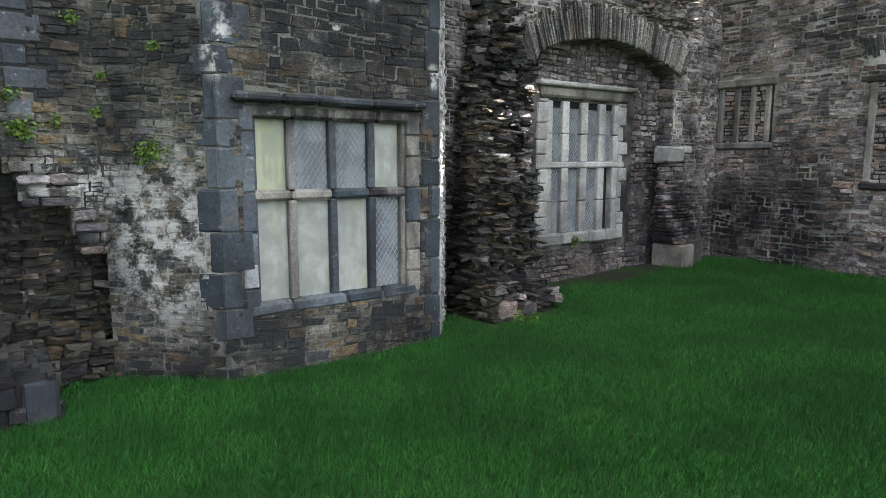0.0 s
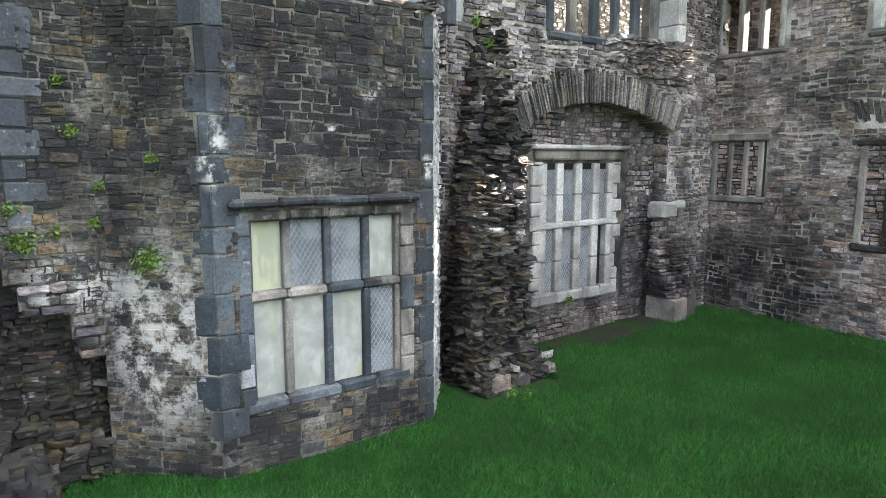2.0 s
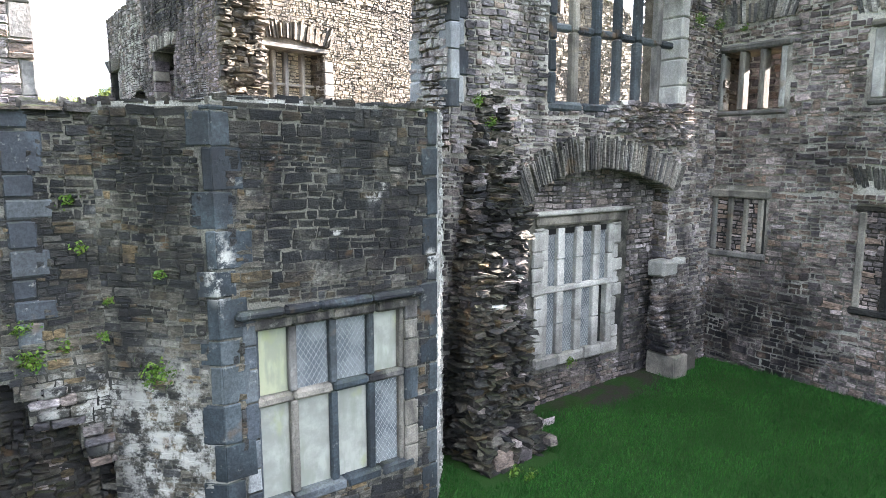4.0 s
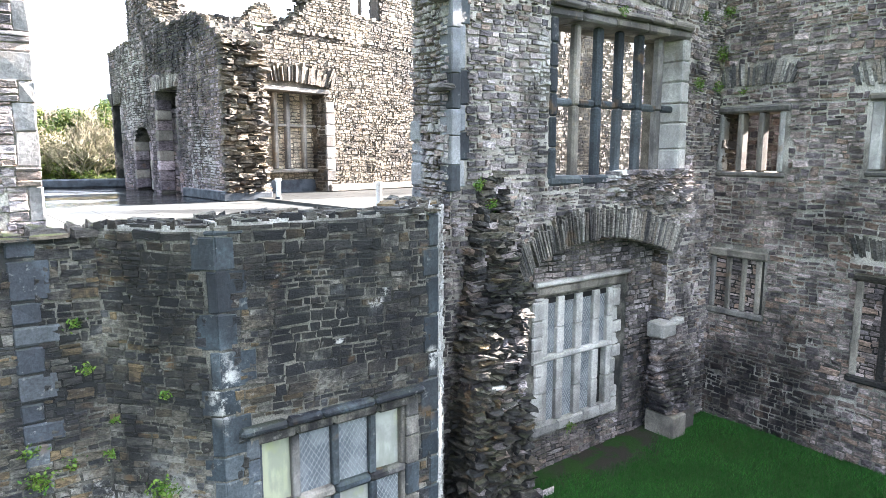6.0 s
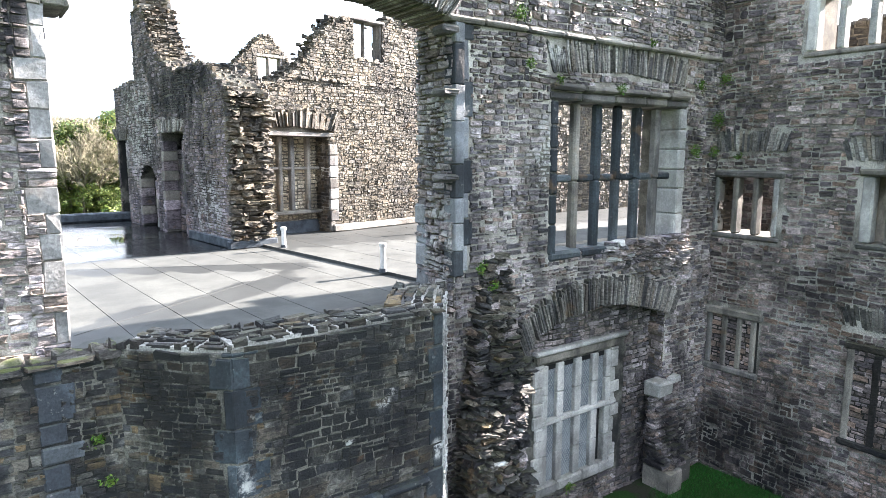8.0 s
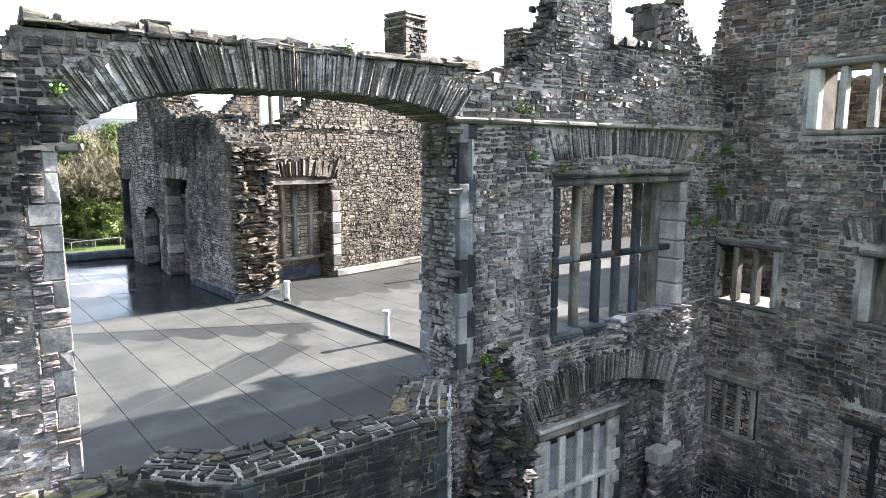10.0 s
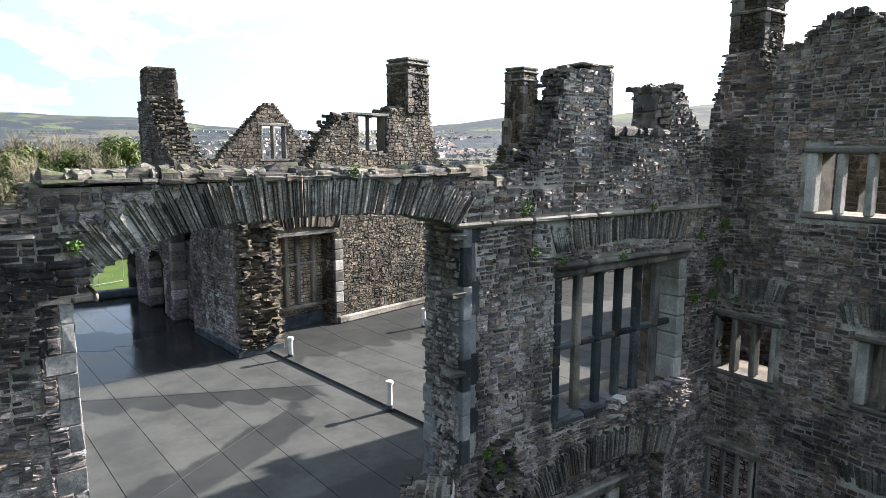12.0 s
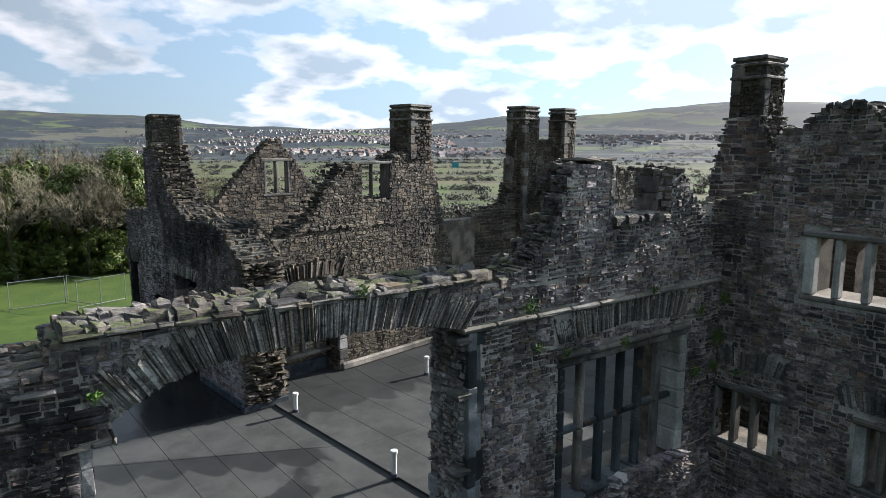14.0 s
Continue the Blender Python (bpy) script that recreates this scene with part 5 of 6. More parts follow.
def pier_stones():
    z = 4.52
    while z < 8.0:
        h = r.uniform(0.06, 0.15)
        for m, wide in ((frame_of(PE, (0.995, 0.1)), 0.95), (frame_of((5.95, 15.76), (-0.1, 0.995)), 0.9)):
            u = -0.04
            while u < wide - 0.04:
                w = r.uniform(0.1, 0.32)
                ob = new("stone", stone_mesh((0, 9, 9, 18)[min(3, int(w / h))] + r.randrange(9), stone_far))
                ob.parent = wall_back.root
                ob.matrix_basis = m @ pose(u + w / 2, r.gauss(0.0, 0.04), z + h / 2, r.uniform(-10, 10), r.gauss(0, 5), r.uniform(-16, 16)) @ Matrix.Diagonal((w, 0.15, h * r.uniform(0.8, 1.05), 1))
                u += w
        z += h


pier_stones()


# ---- chimneys, gables and other ranges ----
slab_stone = stone("chimney_cap_stone", [(0.12, 0.115, 0.105), (0.17, 0.16, 0.145)], 0.3, 0.2, 0.3, grain=10.0)


def chimney(x, y, z0, z1, w, d, turn, label, capped=True, batter=0.0, seed=1, mat=None, below=None):
    """A square rubble stack with a drip course, quoins and a flat cap."""
    m = pose(x, y, 0, 0, 0, turn)
    root = empty("chimney_stack", pose(x, y, z0, 0, 0, turn), label, "chimney", "chimney stacks of the ruin")
    inv = root.matrix_world.inverted()
    bm = bmesh.new()
    rr = random.Random(seed)
    for a, b, k in ([(z0, below, batter)] if below else []) + [(below or z0, z1, 0.0)]:
        got = bmesh.ops.create_cube(bm, size=1.0)["verts"]
        for v in got:
            grow = 1 + k * (0.5 - v.co.z)
            v.co = Vector((v.co.x * w * grow * 0.97, v.co.y * d * grow * 0.97, a - z0 + (v.co.z + 0.5) * (b - a)))
    part("shaft", bm, mortar_far, root)
    mat = mat or stone_far
    spots = [((-w / 2, -d / 2), (1, 0), w), ((-w / 2, d / 2), (0, -1), d), ((w / 2, -d / 2), (0, 1), d), ((w / 2, d / 2), (-1, 0), w)]
    for o, dd, ln in spots:
        f = m @ frame_of(o, dd)
        laid = courses(0, ln, z0, z1 - 0.1, lambda u, v: v < z1 - 0.03, (0.05, 0.12), (0.08, 0.3), 0.013, (0.015, 0.045), rr)
        lay(root, f, laid, mat)
        for q in (z1 - 0.35, z1 - 0.06) if capped else ():
            block("drip_course", f, -0.05, ln + 0.05, -0.07, 0.1, q - 0.07, q, slab_stone, root, "", 0.02, 0.008)
        z = z0
        while z < z1 - 0.4:
            h = rr.uniform(0.22, 0.4)
            block("quoin", f, -0.03, rr.uniform(0.16, 0.3), -0.045, 0.1, z, z + h - 0.01, mat if rr.random() < 0.5 else stone_mullion, root, "", 0.015, 0.006)
            z += h
    if capped:
        block("cap", m, -w / 2 - 0.04, w / 2 + 0.04, -d / 2 - 0.04, d / 2 + 0.04, z1, z1 + 0.09, slab_stone, root, "flat stone cap", 0.02, 0.006)
    return root


c2 = K @ Vector((6.72, 0.42, 0))
chimney(c2.x, c2.y, 10.6, 12.24, 0.9, 0.9, 11, "square brown rubble chimney stack on a broken gable", seed=2)
c1 = S @ Vector((2.88, 0.5, 0))
chimney(c1.x, c1.y, 10.8, 11.95, 0.85, 0.9, -2, "dark rubble chimney stub on a torn gable", False, seed=3)
chimney(17.0, 18.55, 7.4, 12.45, 0.82, 0.82, 8, "tall square rubble chimney stack with a flat cap", seed=4)
chimney(18.45, 17.9, 7.4, 12.4, 0.68, 0.68, 8, "square rubble chimney stack beside a taller one", seed=5)
chimney(14.87, 8.36, 11.3, 12.95, 0.86, 0.74, 0, "tall rubble chimney stack with dressed corners and a flat cap", seed=6)

wall_twin = Wall("wall_twin", "brown rubble wall carrying two chimney stacks", (14.6, 18.9), (1, -0.25), 6.0, lerp([(0, 8.5), (0.9, 8.6), (1.5, 8.8), (1.72, 9.1), (1.9, 9.9), (2.0, 11.3), (4.3, 11.2), (4.6, 10.5), (5.2, 10.3), (6, 10.2)]), 0.8, z0=3.0,
                 mat=stone_far, core=mortar_far, course=(0.1, 0.18), stone_len=(0.2, 0.5), gap=0.02, seed=62, cap=stone_far)
wall_flank = Wall("wall_flank", "stepped rubble wall under a chimney stack", (14.3, 9.15), (0, -1), 2.1, lerp([(0, 9.4), (0.1, 10.2), (0.2, 10.6), (0.3, 11.0), (0.38, 11.4), (0.45, 11.65), (1.2, 11.7), (1.3, 11.3), (1.6, 10.8), (2.1, 10.3)]), 1.2, z0=0.0, mat=stone_right, core=mortar_main,
                  course=(0.1, 0.18), stone_len=(0.2, 0.5), seed=63, cap=stone_cap, front=(0, 2.1, 4, 12))
wall_room = Wall("wall_room", "rubble wall of an inner room", (12.6, 8.95), (1, 0), 1.7, lerp([(0, 8.6), (1.7, 9.2)]), 0.4, z0=0.0, mat=stone_far, core=mortar_far, seed=66, cap=stone_cap, front=(0, 1.7, 3, 10))
wall_range = Wall("wall_range", "sunlit rubble wall beyond the terrace", (17.6, 17.45), (1, 0.03), 7.5, lerp([(0, 9.4), (1.5, 9.7), (3.2, 10.4), (4.6, 10.1), (5.3, 9.2), (6, 9.9), (7.5, 9.4)]), 0.7, z0=3.9, mat=stone_far, core=mortar_far, seed=67, cap=stone_far,
                  holes=[(0.0, 0.35, 4.4, 6.3)], course=(0.07, 0.16), stone_len=(0.12, 0.4), gap=0.013)
# the hole is added to let sun through to the cross wall's window
wall_outer = Wall("wall_outer", "sunlit rubble wall across an inner court", (17.2, 9.0), (0, -1), 11.0, lerp([(0, 9.6), (4, 9.9), (11, 9.6)]), 0.8, z0=-0.3, holes=[(2.2, 3.35, 7.3, 8.75)], mat=stone_far, core=mortar_far, course=(0.09, 0.18),
                  stone_len=(0.2, 0.5), seed=64, cap=stone_cap, front=(0, 8, 4, 10))
# added wall behind that hole, low enough for the sun to pass over
wall_rear = Wall("wall_rear", "added rubble wall filling the view through the court wall's gap", (21.0, 13.0), (0, -1), 13.0, lerp([(0, 8.7), (6, 9.0), (13, 8.8)]), 0.7, z0=-0.3, mat=stone_far, core=mortar_far, course=(0.09, 0.18), stone_len=(0.16, 0.45), seed=68, cap=stone_cap, front=(2, 10, 5, 10))
g1 = (9.8 - 0.982 * 2.9, 25.4 - 0.19 * 2.9)
wall_gable = Wall("wall_gable", "brown rubble gable with a two-light window", g1, BD, 5.6, lerp([(0, 8.5), (0.6, 9.1), (1.2, 9.75), (1.8, 10.35), (2.3, 10.85), (2.65, 11.2), (2.9, 11.3), (3.15, 11.2), (3.6, 10.75), (4.2, 10.0), (4.9, 9.15), (5.6, 8.3)]),
                  0.4, z0=0.0, holes=[(2.42, 3.62, 9.12, 10.45)], mat=stone_far, core=mortar_far, course=(0.1, 0.18), stone_len=(0.2, 0.5), seed=65, cap=stone_far)
G = wall_gable.m
for u in (2.46, 3.02, 3.58):
    block("mullion", G, u - 0.055, u + 0.055, -0.02, 0.2, 9.1, 10.42, stone_mullion, wall_gable.root, "", 0.02)
block("lintel", G, 2.3, 3.74, -0.04, 0.3, 10.42, 10.54, stone_mullion, wall_gable.root, "", 0.02)
block("sill", G, 2.32, 3.72, -0.05, 0.3, 9.02, 9.12, stone_mullion, wall_gable.root, "", 0.02)

# ---- windows ----
glass = Shader("old_glass", 0.25)
glass = glass.done(glass.mix(glass.span(glass.noise(4.0, 5), 0.4, 0.62), (0.11, 0.125, 0.14), (0.20, 0.22, 0.23)), 0.3)


def boarding(name, tone, other):
    """Old painted board: faded patches, green algae and black runs."""
    s = Shader(name, 0.6)
    c = s.mix(s.span(s.noise(3.0, 6, None, 0.65), 0.38, 0.64), tone, other)
    c = s.mix(s.span(s.noise(4.0, 5, s.scaled(1.4, 1.4, 0.35)), 0.48, 0.62, 0, 0.65), c, (0.22, 0.24, 0.20))
    c = s.mix(s.span(s.noise(2.3, 4, s.scaled(1, 1, 0.6)), 0.6, 0.7, 0, 0.55), c, (0.30, 0.33, 0.16))
    c = s.mix(s.span(s.noise(14.0, 6, None, 0.7), 0.64, 0.72, 0, 0.5), c, (0.16, 0.16, 0.15))
    s.bump(s.noise(50, 4), 0.15, 0.005)
    return s.done(c)


board = boarding("painted_board", (0.36, 0.37, 0.335), (0.25, 0.26, 0.235))
board_green = boarding("greenish_board", (0.38, 0.39, 0.27), (0.31, 0.33, 0.23))
cames = plain("lead_cames", (0.42, 0.44, 0.45), (0.30, 0.32, 0.33), 20.0, 0.6)


def window_root(name, label):
    ob = empty(name, Matrix.Identity(4), label, "window", kind="structure")
    return ob


def lattice(pane, m, u0, u1, v0, v1, s, pitch=0.058, wide=0.0045):
    """Diamond lead cames over a pane."""
    vs, fs = [], []
    w, h = u1 - u0, v1 - v0
    k = 1.5  # diamonds are taller than wide
    for sgn in (1, -1):
        c = -h / k - pitch
        while c < w + h / k + pitch:
            # the line u = c + sgn * v / k, clipped to the pane
            def u_at(v):
                return c + (v / k if sgn > 0 else (h - v) / k)
            v_a, v_b = 0.0, h
            ends = sorted(((0.0 - c) * k, (w - c) * k)) if sgn > 0 else sorted((h - (0.0 - c) * k, h - (w - c) * k))
            v_a, v_b = max(v_a, ends[0]), min(v_b, ends[1])
            if v_b - v_a > 0.01:
                p, q = Vector((u0 + u_at(v_a), s, v0 + v_a)), Vector((u0 + u_at(v_b), s, v0 + v_b))
                n = Vector(((q - p).z, 0, -(q - p).x)).normalized() * wide / 2
                b0 = len(vs)
                vs += [m @ x for x in (p - n, p + n, q + n, q - n)]
                vs += [m @ (x + Vector((0, -0.004, 0))) for x in (p - n * 0.5, p + n * 0.5, q + n * 0.5, q - n * 0.5)]
                fs += [(b0 + 4, b0 + 5, b0 + 6, b0 + 7), (b0, b0 + 1, b0 + 5, b0 + 4), (b0 + 2, b0 + 3, b0 + 7, b0 + 6), (b0 + 1, b0 + 2, b0 + 6, b0 + 5), (b0 + 3, b0, b0 + 4, b0 + 7)]
            c += pitch
    ob = new("lead_lattice", mesh_of("lead_lattice", vs, fs, cames))
    ob.parent = pane
    tagged(ob, kind="stuff")


def bay_window():
    w = window_root("window_1", "stone-mullioned bay window of eight lights, partly boarded")
    u0, u1, z0, zt, z1 = 0.34, 2.07, 0.74, 1.84, 2.62
    xs = [0.33, 0.73, 1.185, 1.645, 2.05]
    for k in (0, 1, 2, 3, 4):
        x = xs[k]
        h = 0.042
        mat = stone_blue if k in (2, 3) else stone_mullion if k else stone_lead
        for a, b in ((z0 + 0.04, zt - 0.052), (zt + 0.052, z1 - 0.03)):
            block("mullion", B, x - h, x + h, 0.03, 0.2, a, b, mat, w, "", 0.012, 0.003)
    x = 0.30
    for k, x1 in enumerate((0.73, 1.18, 1.62, 2.1)):
        block("transom", B, x, x1 - 0.006, 0.015, 0.2, zt - 0.055, zt + 0.055, (stone_mullion, stone_mullion, stone_blue, stone_mullion)[k], w, "", 0.03, 0.006)
        x = x1
    x = 0.24
    for x1 in (0.7, 1.3, 1.75, 2.2):
        block("sill", B, x, x1 - 0.006, -0.018, 0.25, 0.655, z0 + 0.05, stone_lead if x1 < 1.4 else stone_blue, w, "", 0.03, 0.008)
        x = x1
    x = 0.22
    for x1 in (0.74, 1.16, 1.7, 2.2):
        block("head", B, x, x1 - 0.006, -0.015, 0.25, z1 - 0.03, z1 + 0.10, stone_mullion, w, "", 0.03, 0.006)
        x = x1
    x = 0.14
    for x1 in (0.62, 1.0, 1.62, 2.28):
        block("hood_mould", B, x, x1 - 0.005, -0.11, 0.1, z1 + 0.11, z1 + 0.20, stone_blue, w, "blue-grey dripstone", 0.03, 0.006)
        x = x1
    z = 0.7
    while z < 2.7:
        h = dice.uniform(0.22, 0.42)
        block("jamb_stone", B, 2.06, 2.24, -0.012, 0.3, z, min(z + h, 2.72) - 0.01, stone_blue if dice.random() < 0.4 else stone_mullion, w, "", 0.015)
        block("jamb_stone", B, 0.20, 0.345, -0.012, 0.3, z, min(z + h, 2.72) - 0.01, stone_lead if dice.random() < 0.7 else stone_grey, w, "", 0.015)
        z += h
    kinds = {(0, 1): "green", (1, 1): "lead", (2, 1): "lead", (3, 1): "board", (0, 0): "board", (1, 0): "board", (2, 0): "board", (3, 0): "lead"}
    for (k, up), kind in kinds.items():
        a, b = xs[k] + 0.04, xs[k + 1] - 0.04
        p, q = (zt + 0.05, z1 + 0.02) if up else (z0 + 0.04, zt - 0.05)
        pane = block("pane", B, a, b, 0.10, 0.125, p, q, {"green": board_green, "board": board, "lead": glass}[kind], w, {"green": "pale greenish board in place of glass", "board": "weathered pale board in place of glass", "lead": "leaded diamond glazing"}[kind], 0.004, 0.001)
        if kind == "lead":
            lattice(pane, B, a, b, p, q, 0.098)


bay_window()


def arch_window():
    m = wall_infill.m
    w = window_root("window_2", "pale stone window of eight lights with a transom, set under an arch")
    z0, zt, z1 = 0.93, 2.10, 3.12
    xs = [0.96, 1.345, 1.79, 2.235, 2.61]
    for k, x in enumerate(xs):
        h = 0.082
        for a, b in ((z0 + 0.05, 1.5), (1.51, zt - 0.05), (zt + 0.05, 2.6), (2.61, z1)):
            block("mullion", m, x - h, x + h, -0.03, 0.16, a, b - 0.002, stone_pale, w, "", 0.012, 0.002)
    block("transom", m, 0.82, 2.85, -0.04, 0.16, zt - 0.055, zt + 0.055, stone_pale, w, "", 0.03, 0.005)
    x = 0.75
    for x1 in (1.3, 1.95, 2.4, 2.85):
        block("sill", m, x, x1 - 0.006, -0.06, 0.2, 0.78, 0.98, stone_pale, w, "", 0.03, 0.01)
        x = x1
    block("lintel", m, 0.75, 2.9, -0.07, 0.2, z1 + 0.06, z1 + 0.22, stone_mullion, w, "", 0.03, 0.008)
    block("hood_mould", m, 0.66, 3.02, -0.14, 0.1, z1 + 0.22, z1 + 0.30, stone_pale, w, "pale dripstone", 0.03, 0.008)
    z = 0.85
    while z < 3.1:
        h = dice.uniform(0.2, 0.34)
        a, b = dice.choice((0.06, 0.12, 0.18)), dice.choice((0.06, 0.14, 0.2))
        block("jamb_stone", m, 0.93 - a - 0.06, 0.95, -0.04, 0.2, z, min(z + h, 3.15) - 0.01, stone_pale, w, "", 0.02, 0.006)
        block("jamb_stone", m, 2.64, 2.72 + b, -0.04, 0.2, z, min(z + h, 3.15) - 0.01, stone_pale, w, "", 0.02, 0.006)
        z += h
    # shade below the lintel and in one empty light is painted by black sheets
    block("gap", m, 0.98, 2.58, 0.03, 0.06, z1 - 0.1, z1 + 0.06, shade_black, w, "black sheet painted for the shade under the lintel", 0.002, 0)
    for k in range(4):
        for p, q, up in ((z0, zt - 0.05, 0), (zt + 0.05, z1, 1)):
            a, b = xs[k] + 0.07, xs[k + 1] - 0.07
            if k == 3 and not up:
                block("pane", m, a, b, 0.10, 0.12, p, q, shade_black, w, "black sheet painted for the shade in an empty light", 0.004, 0)
                continue
            pane = block("pane", m, a, b, 0.05, 0.07, p, q, glass, w, "leaded diamond glazing", 0.004, 0.001)
            lattice(pane, m, a, b, p, q, 0.048, 0.06)


arch_window()


def upper_window():
    w = window_root("window_3", "empty stone-mullioned upper window with a transom, open to the sky")
    z0, z1 = 5.08, 7.48
    for x, h, mat in ((7.88, 0.07, stone_mullion), (8.41, 0.072, stone_blue), (8.93, 0.068, stone_blue), (9.45, 0.075, stone_blue), (10.0, 0.07, stone_mullion)):
        z = z0
        for b in (6.22, 7.46):
            block("mullion", M, MX(x - h), MX(x + h), 0.12, 0.27, z, b - 0.004, mat, w, "", 0.03, 0.003)
            z = b
    for a, b in ((7.26, 7.80), (7.96, 8.33), (8.49, 8.855), (9.005, 9.37), (9.53, 9.925), (10.075, 10.44)):
        block("transom", M, MX(a), MX(b), 0.14, 0.26, 6.20, 6.32, stone_blue, w, "", 0.03, 0.006)
    x = 7.16
    for x1 in (7.9, 8.6, 9.3, 9.72):
        block("sill", M, MX(x), MX(x1 - 0.006), -0.04, 0.45, 4.97, 5.12, stone_blue, w, "", 0.04, 0.01)
        x = x1
    x = 7.1
    for x1 in (7.8, 8.6, 9.4, 10.0, 10.62):
        block("lintel", M, MX(x), MX(x1 - 0.006), -0.05, 0.45, 7.47, 7.60, stone_mullion, w, "", 0.03, 0.008)
        block("hood_mould", M, MX(x), MX(x1 - 0.006), -0.12, 0.1, 7.61, 7.71, stone_mullion, w, "", 0.04, 0.008)
        x = x1
    z = z0
    while z < 7.4:
        h = dice.uniform(0.3, 0.5)
        block("jamb_stone", M, MX(7.14), MX(7.30), -0.03, 0.5, z, min(z + h, 7.47) - 0.01, stone_blue, w, "", 0.025, 0.006)
        block("jamb_stone", M, MX(10.42), MX(10.64), -0.03, 0.5, z, min(z + h, 7.47) - 0.01, stone_pale, w, "pale dressed jamb stone", 0.025, 0.008)
        z += h


upper_window()


def cross_windows():
    w = window_root("window_4", "small blocked stone window of three lights in the corner")
    a, b, p, q = RWIN[0]
    for u in (a - 0.02, a + 0.3, a + 0.6, b):
        block("mullion", R, u - 0.055, u + 0.055, -0.04, 0.12, p, q - 0.1, stone_mullion, w, "", 0.025)
    block("lintel", R, a - 0.15, b + 0.15, -0.08, 0.15, q - 0.1, q + 0.05, stone_mullion, w, "", 0.025)
    block("sill", R, a - 0.12, b + 0.14, -0.07, 0.15, p - 0.12, p, stone_mullion, w, "", 0.025)
    block("panel", R, a - 0.1, b + 0.1, 0.0, 0.03, p, q - 0.1, core_dark, w, "dark rubble blocking", 0.004)
    laid = courses(a, b, p, q - 0.1, lambda u, v: True, (0.06, 0.12), (0.12, 0.3), 0.014, (0.005, 0.015), random.Random(4))
    lay(wall_right.root, R, laid, stone_right)
    w = window_root("window_8", "blocked stone niche under a slate arch in the cross wall")
    a, b, p, q = uy(4.42), uy(3.3), 1.82, 3.4
    block("panel", R, a, b, -0.028, 0.02, p, q, core_dark, w, "dark recessed blocking", 0.004)
    for u in (a, a + 0.4, a + 0.8, b):
        block("jamb_stone", R, u - 0.06, u + 0.06, -0.06, 0.12, p, q, stone_mullion if u == a else stone_dark, w, "", 0.02)
    block("lintel", R, a - 0.12, b + 0.1, -0.05, 0.12, q, q + 0.13, stone_dark, w, "", 0.025)
    block("sill", R, a - 0.1, b + 0.1, -0.07, 0.12, p - 0.12, p, stone_dark, w, "", 0.025)
    laid = courses(a, b, p, q, lambda u, v: True, (0.06, 0.12), (0.1, 0.26), 0.012, (0.005, 0.02), random.Random(6))
    lay(wall_right.root, R, laid, stone_right, off=-0.028)
    for n, (a, b, p, q) in enumerate(RWIN[1:]):
        w = window_root("window_%d" % (5 + n), "empty stone-mullioned window in a rubble cross wall")
        lights = 3 if b - a < 1.5 else 5
        for k in range(lights + 1):
            u = a + (b - a) * k / lights
            edge = k in (0, lights)
            h = (0.06 if n == 0 else 0.09) if edge else 0.055
            block("jamb_stone" if edge else "mullion", R, u - h, u + h, -0.02, 0.22, p, q, stone_pale if n == 2 or edge else stone_mullion, w, "", 0.03, 0.005)
        block("lintel", R, a - 0.14, b + 0.14, -0.05, 0.3, q, q + 0.12, stone_mullion, w, "", 0.03, 0.006)
        block("sill", R, a - 0.12, b + 0.12, -0.03, 0.24, p - 0.1, p, stone_mullion, w, "", 0.03, 0.006)


cross_windows()

# ---- the toothed pier and plinth right of the lower arch ----
def plinth():
    root = empty("plinth", pose(10.5, 6.95, 0.2), "rubble stub on a squared grey plinth, pale stone on top", "masonry stub")
    F = frame_of((0, 7.1), (1, 0))
    block("base", F, 10.12, 10.52, -0.42, 0.2, 0.0, 0.66, stone_mullion, root, "", 0.02, 0.01)
    block("base", F, 10.53, 10.98, -0.30, 0.2, 0.0, 0.72, stone_mullion, root, "", 0.02, 0.01)
    rr = random.Random(8)
    z = 0.68
    while z < 2.15:
        h = rr.uniform(0.05, 0.1)
        out = 0.30 + 0.12 * math.sin(z * 3) - 0.1 * z
        x = 10.0 + rr.uniform(-0.03, 0.08)
        while x < 10.72:
            w = rr.uniform(0.14, 0.34)
            block("stone", F, x, min(x + w, 10.8) - 0.01, -max(0.05, out) + rr.uniform(-0.05, 0.06), 0.1, z, z + h - 0.01, stone_main, root, "", 0.015, 0.012)
            x += w
        z += h
    block("stone", F, 9.92, 10.32, -0.24, 0.1, 2.14, 2.42, stone_pale, root, "pale squared stone", 0.03, 0.02)
    block("stone", F, 10.42, 10.72, -0.16, 0.1, 2.3, 2.42, stone_pale, root, "pale squared stone", 0.03, 0.02)


plinth()


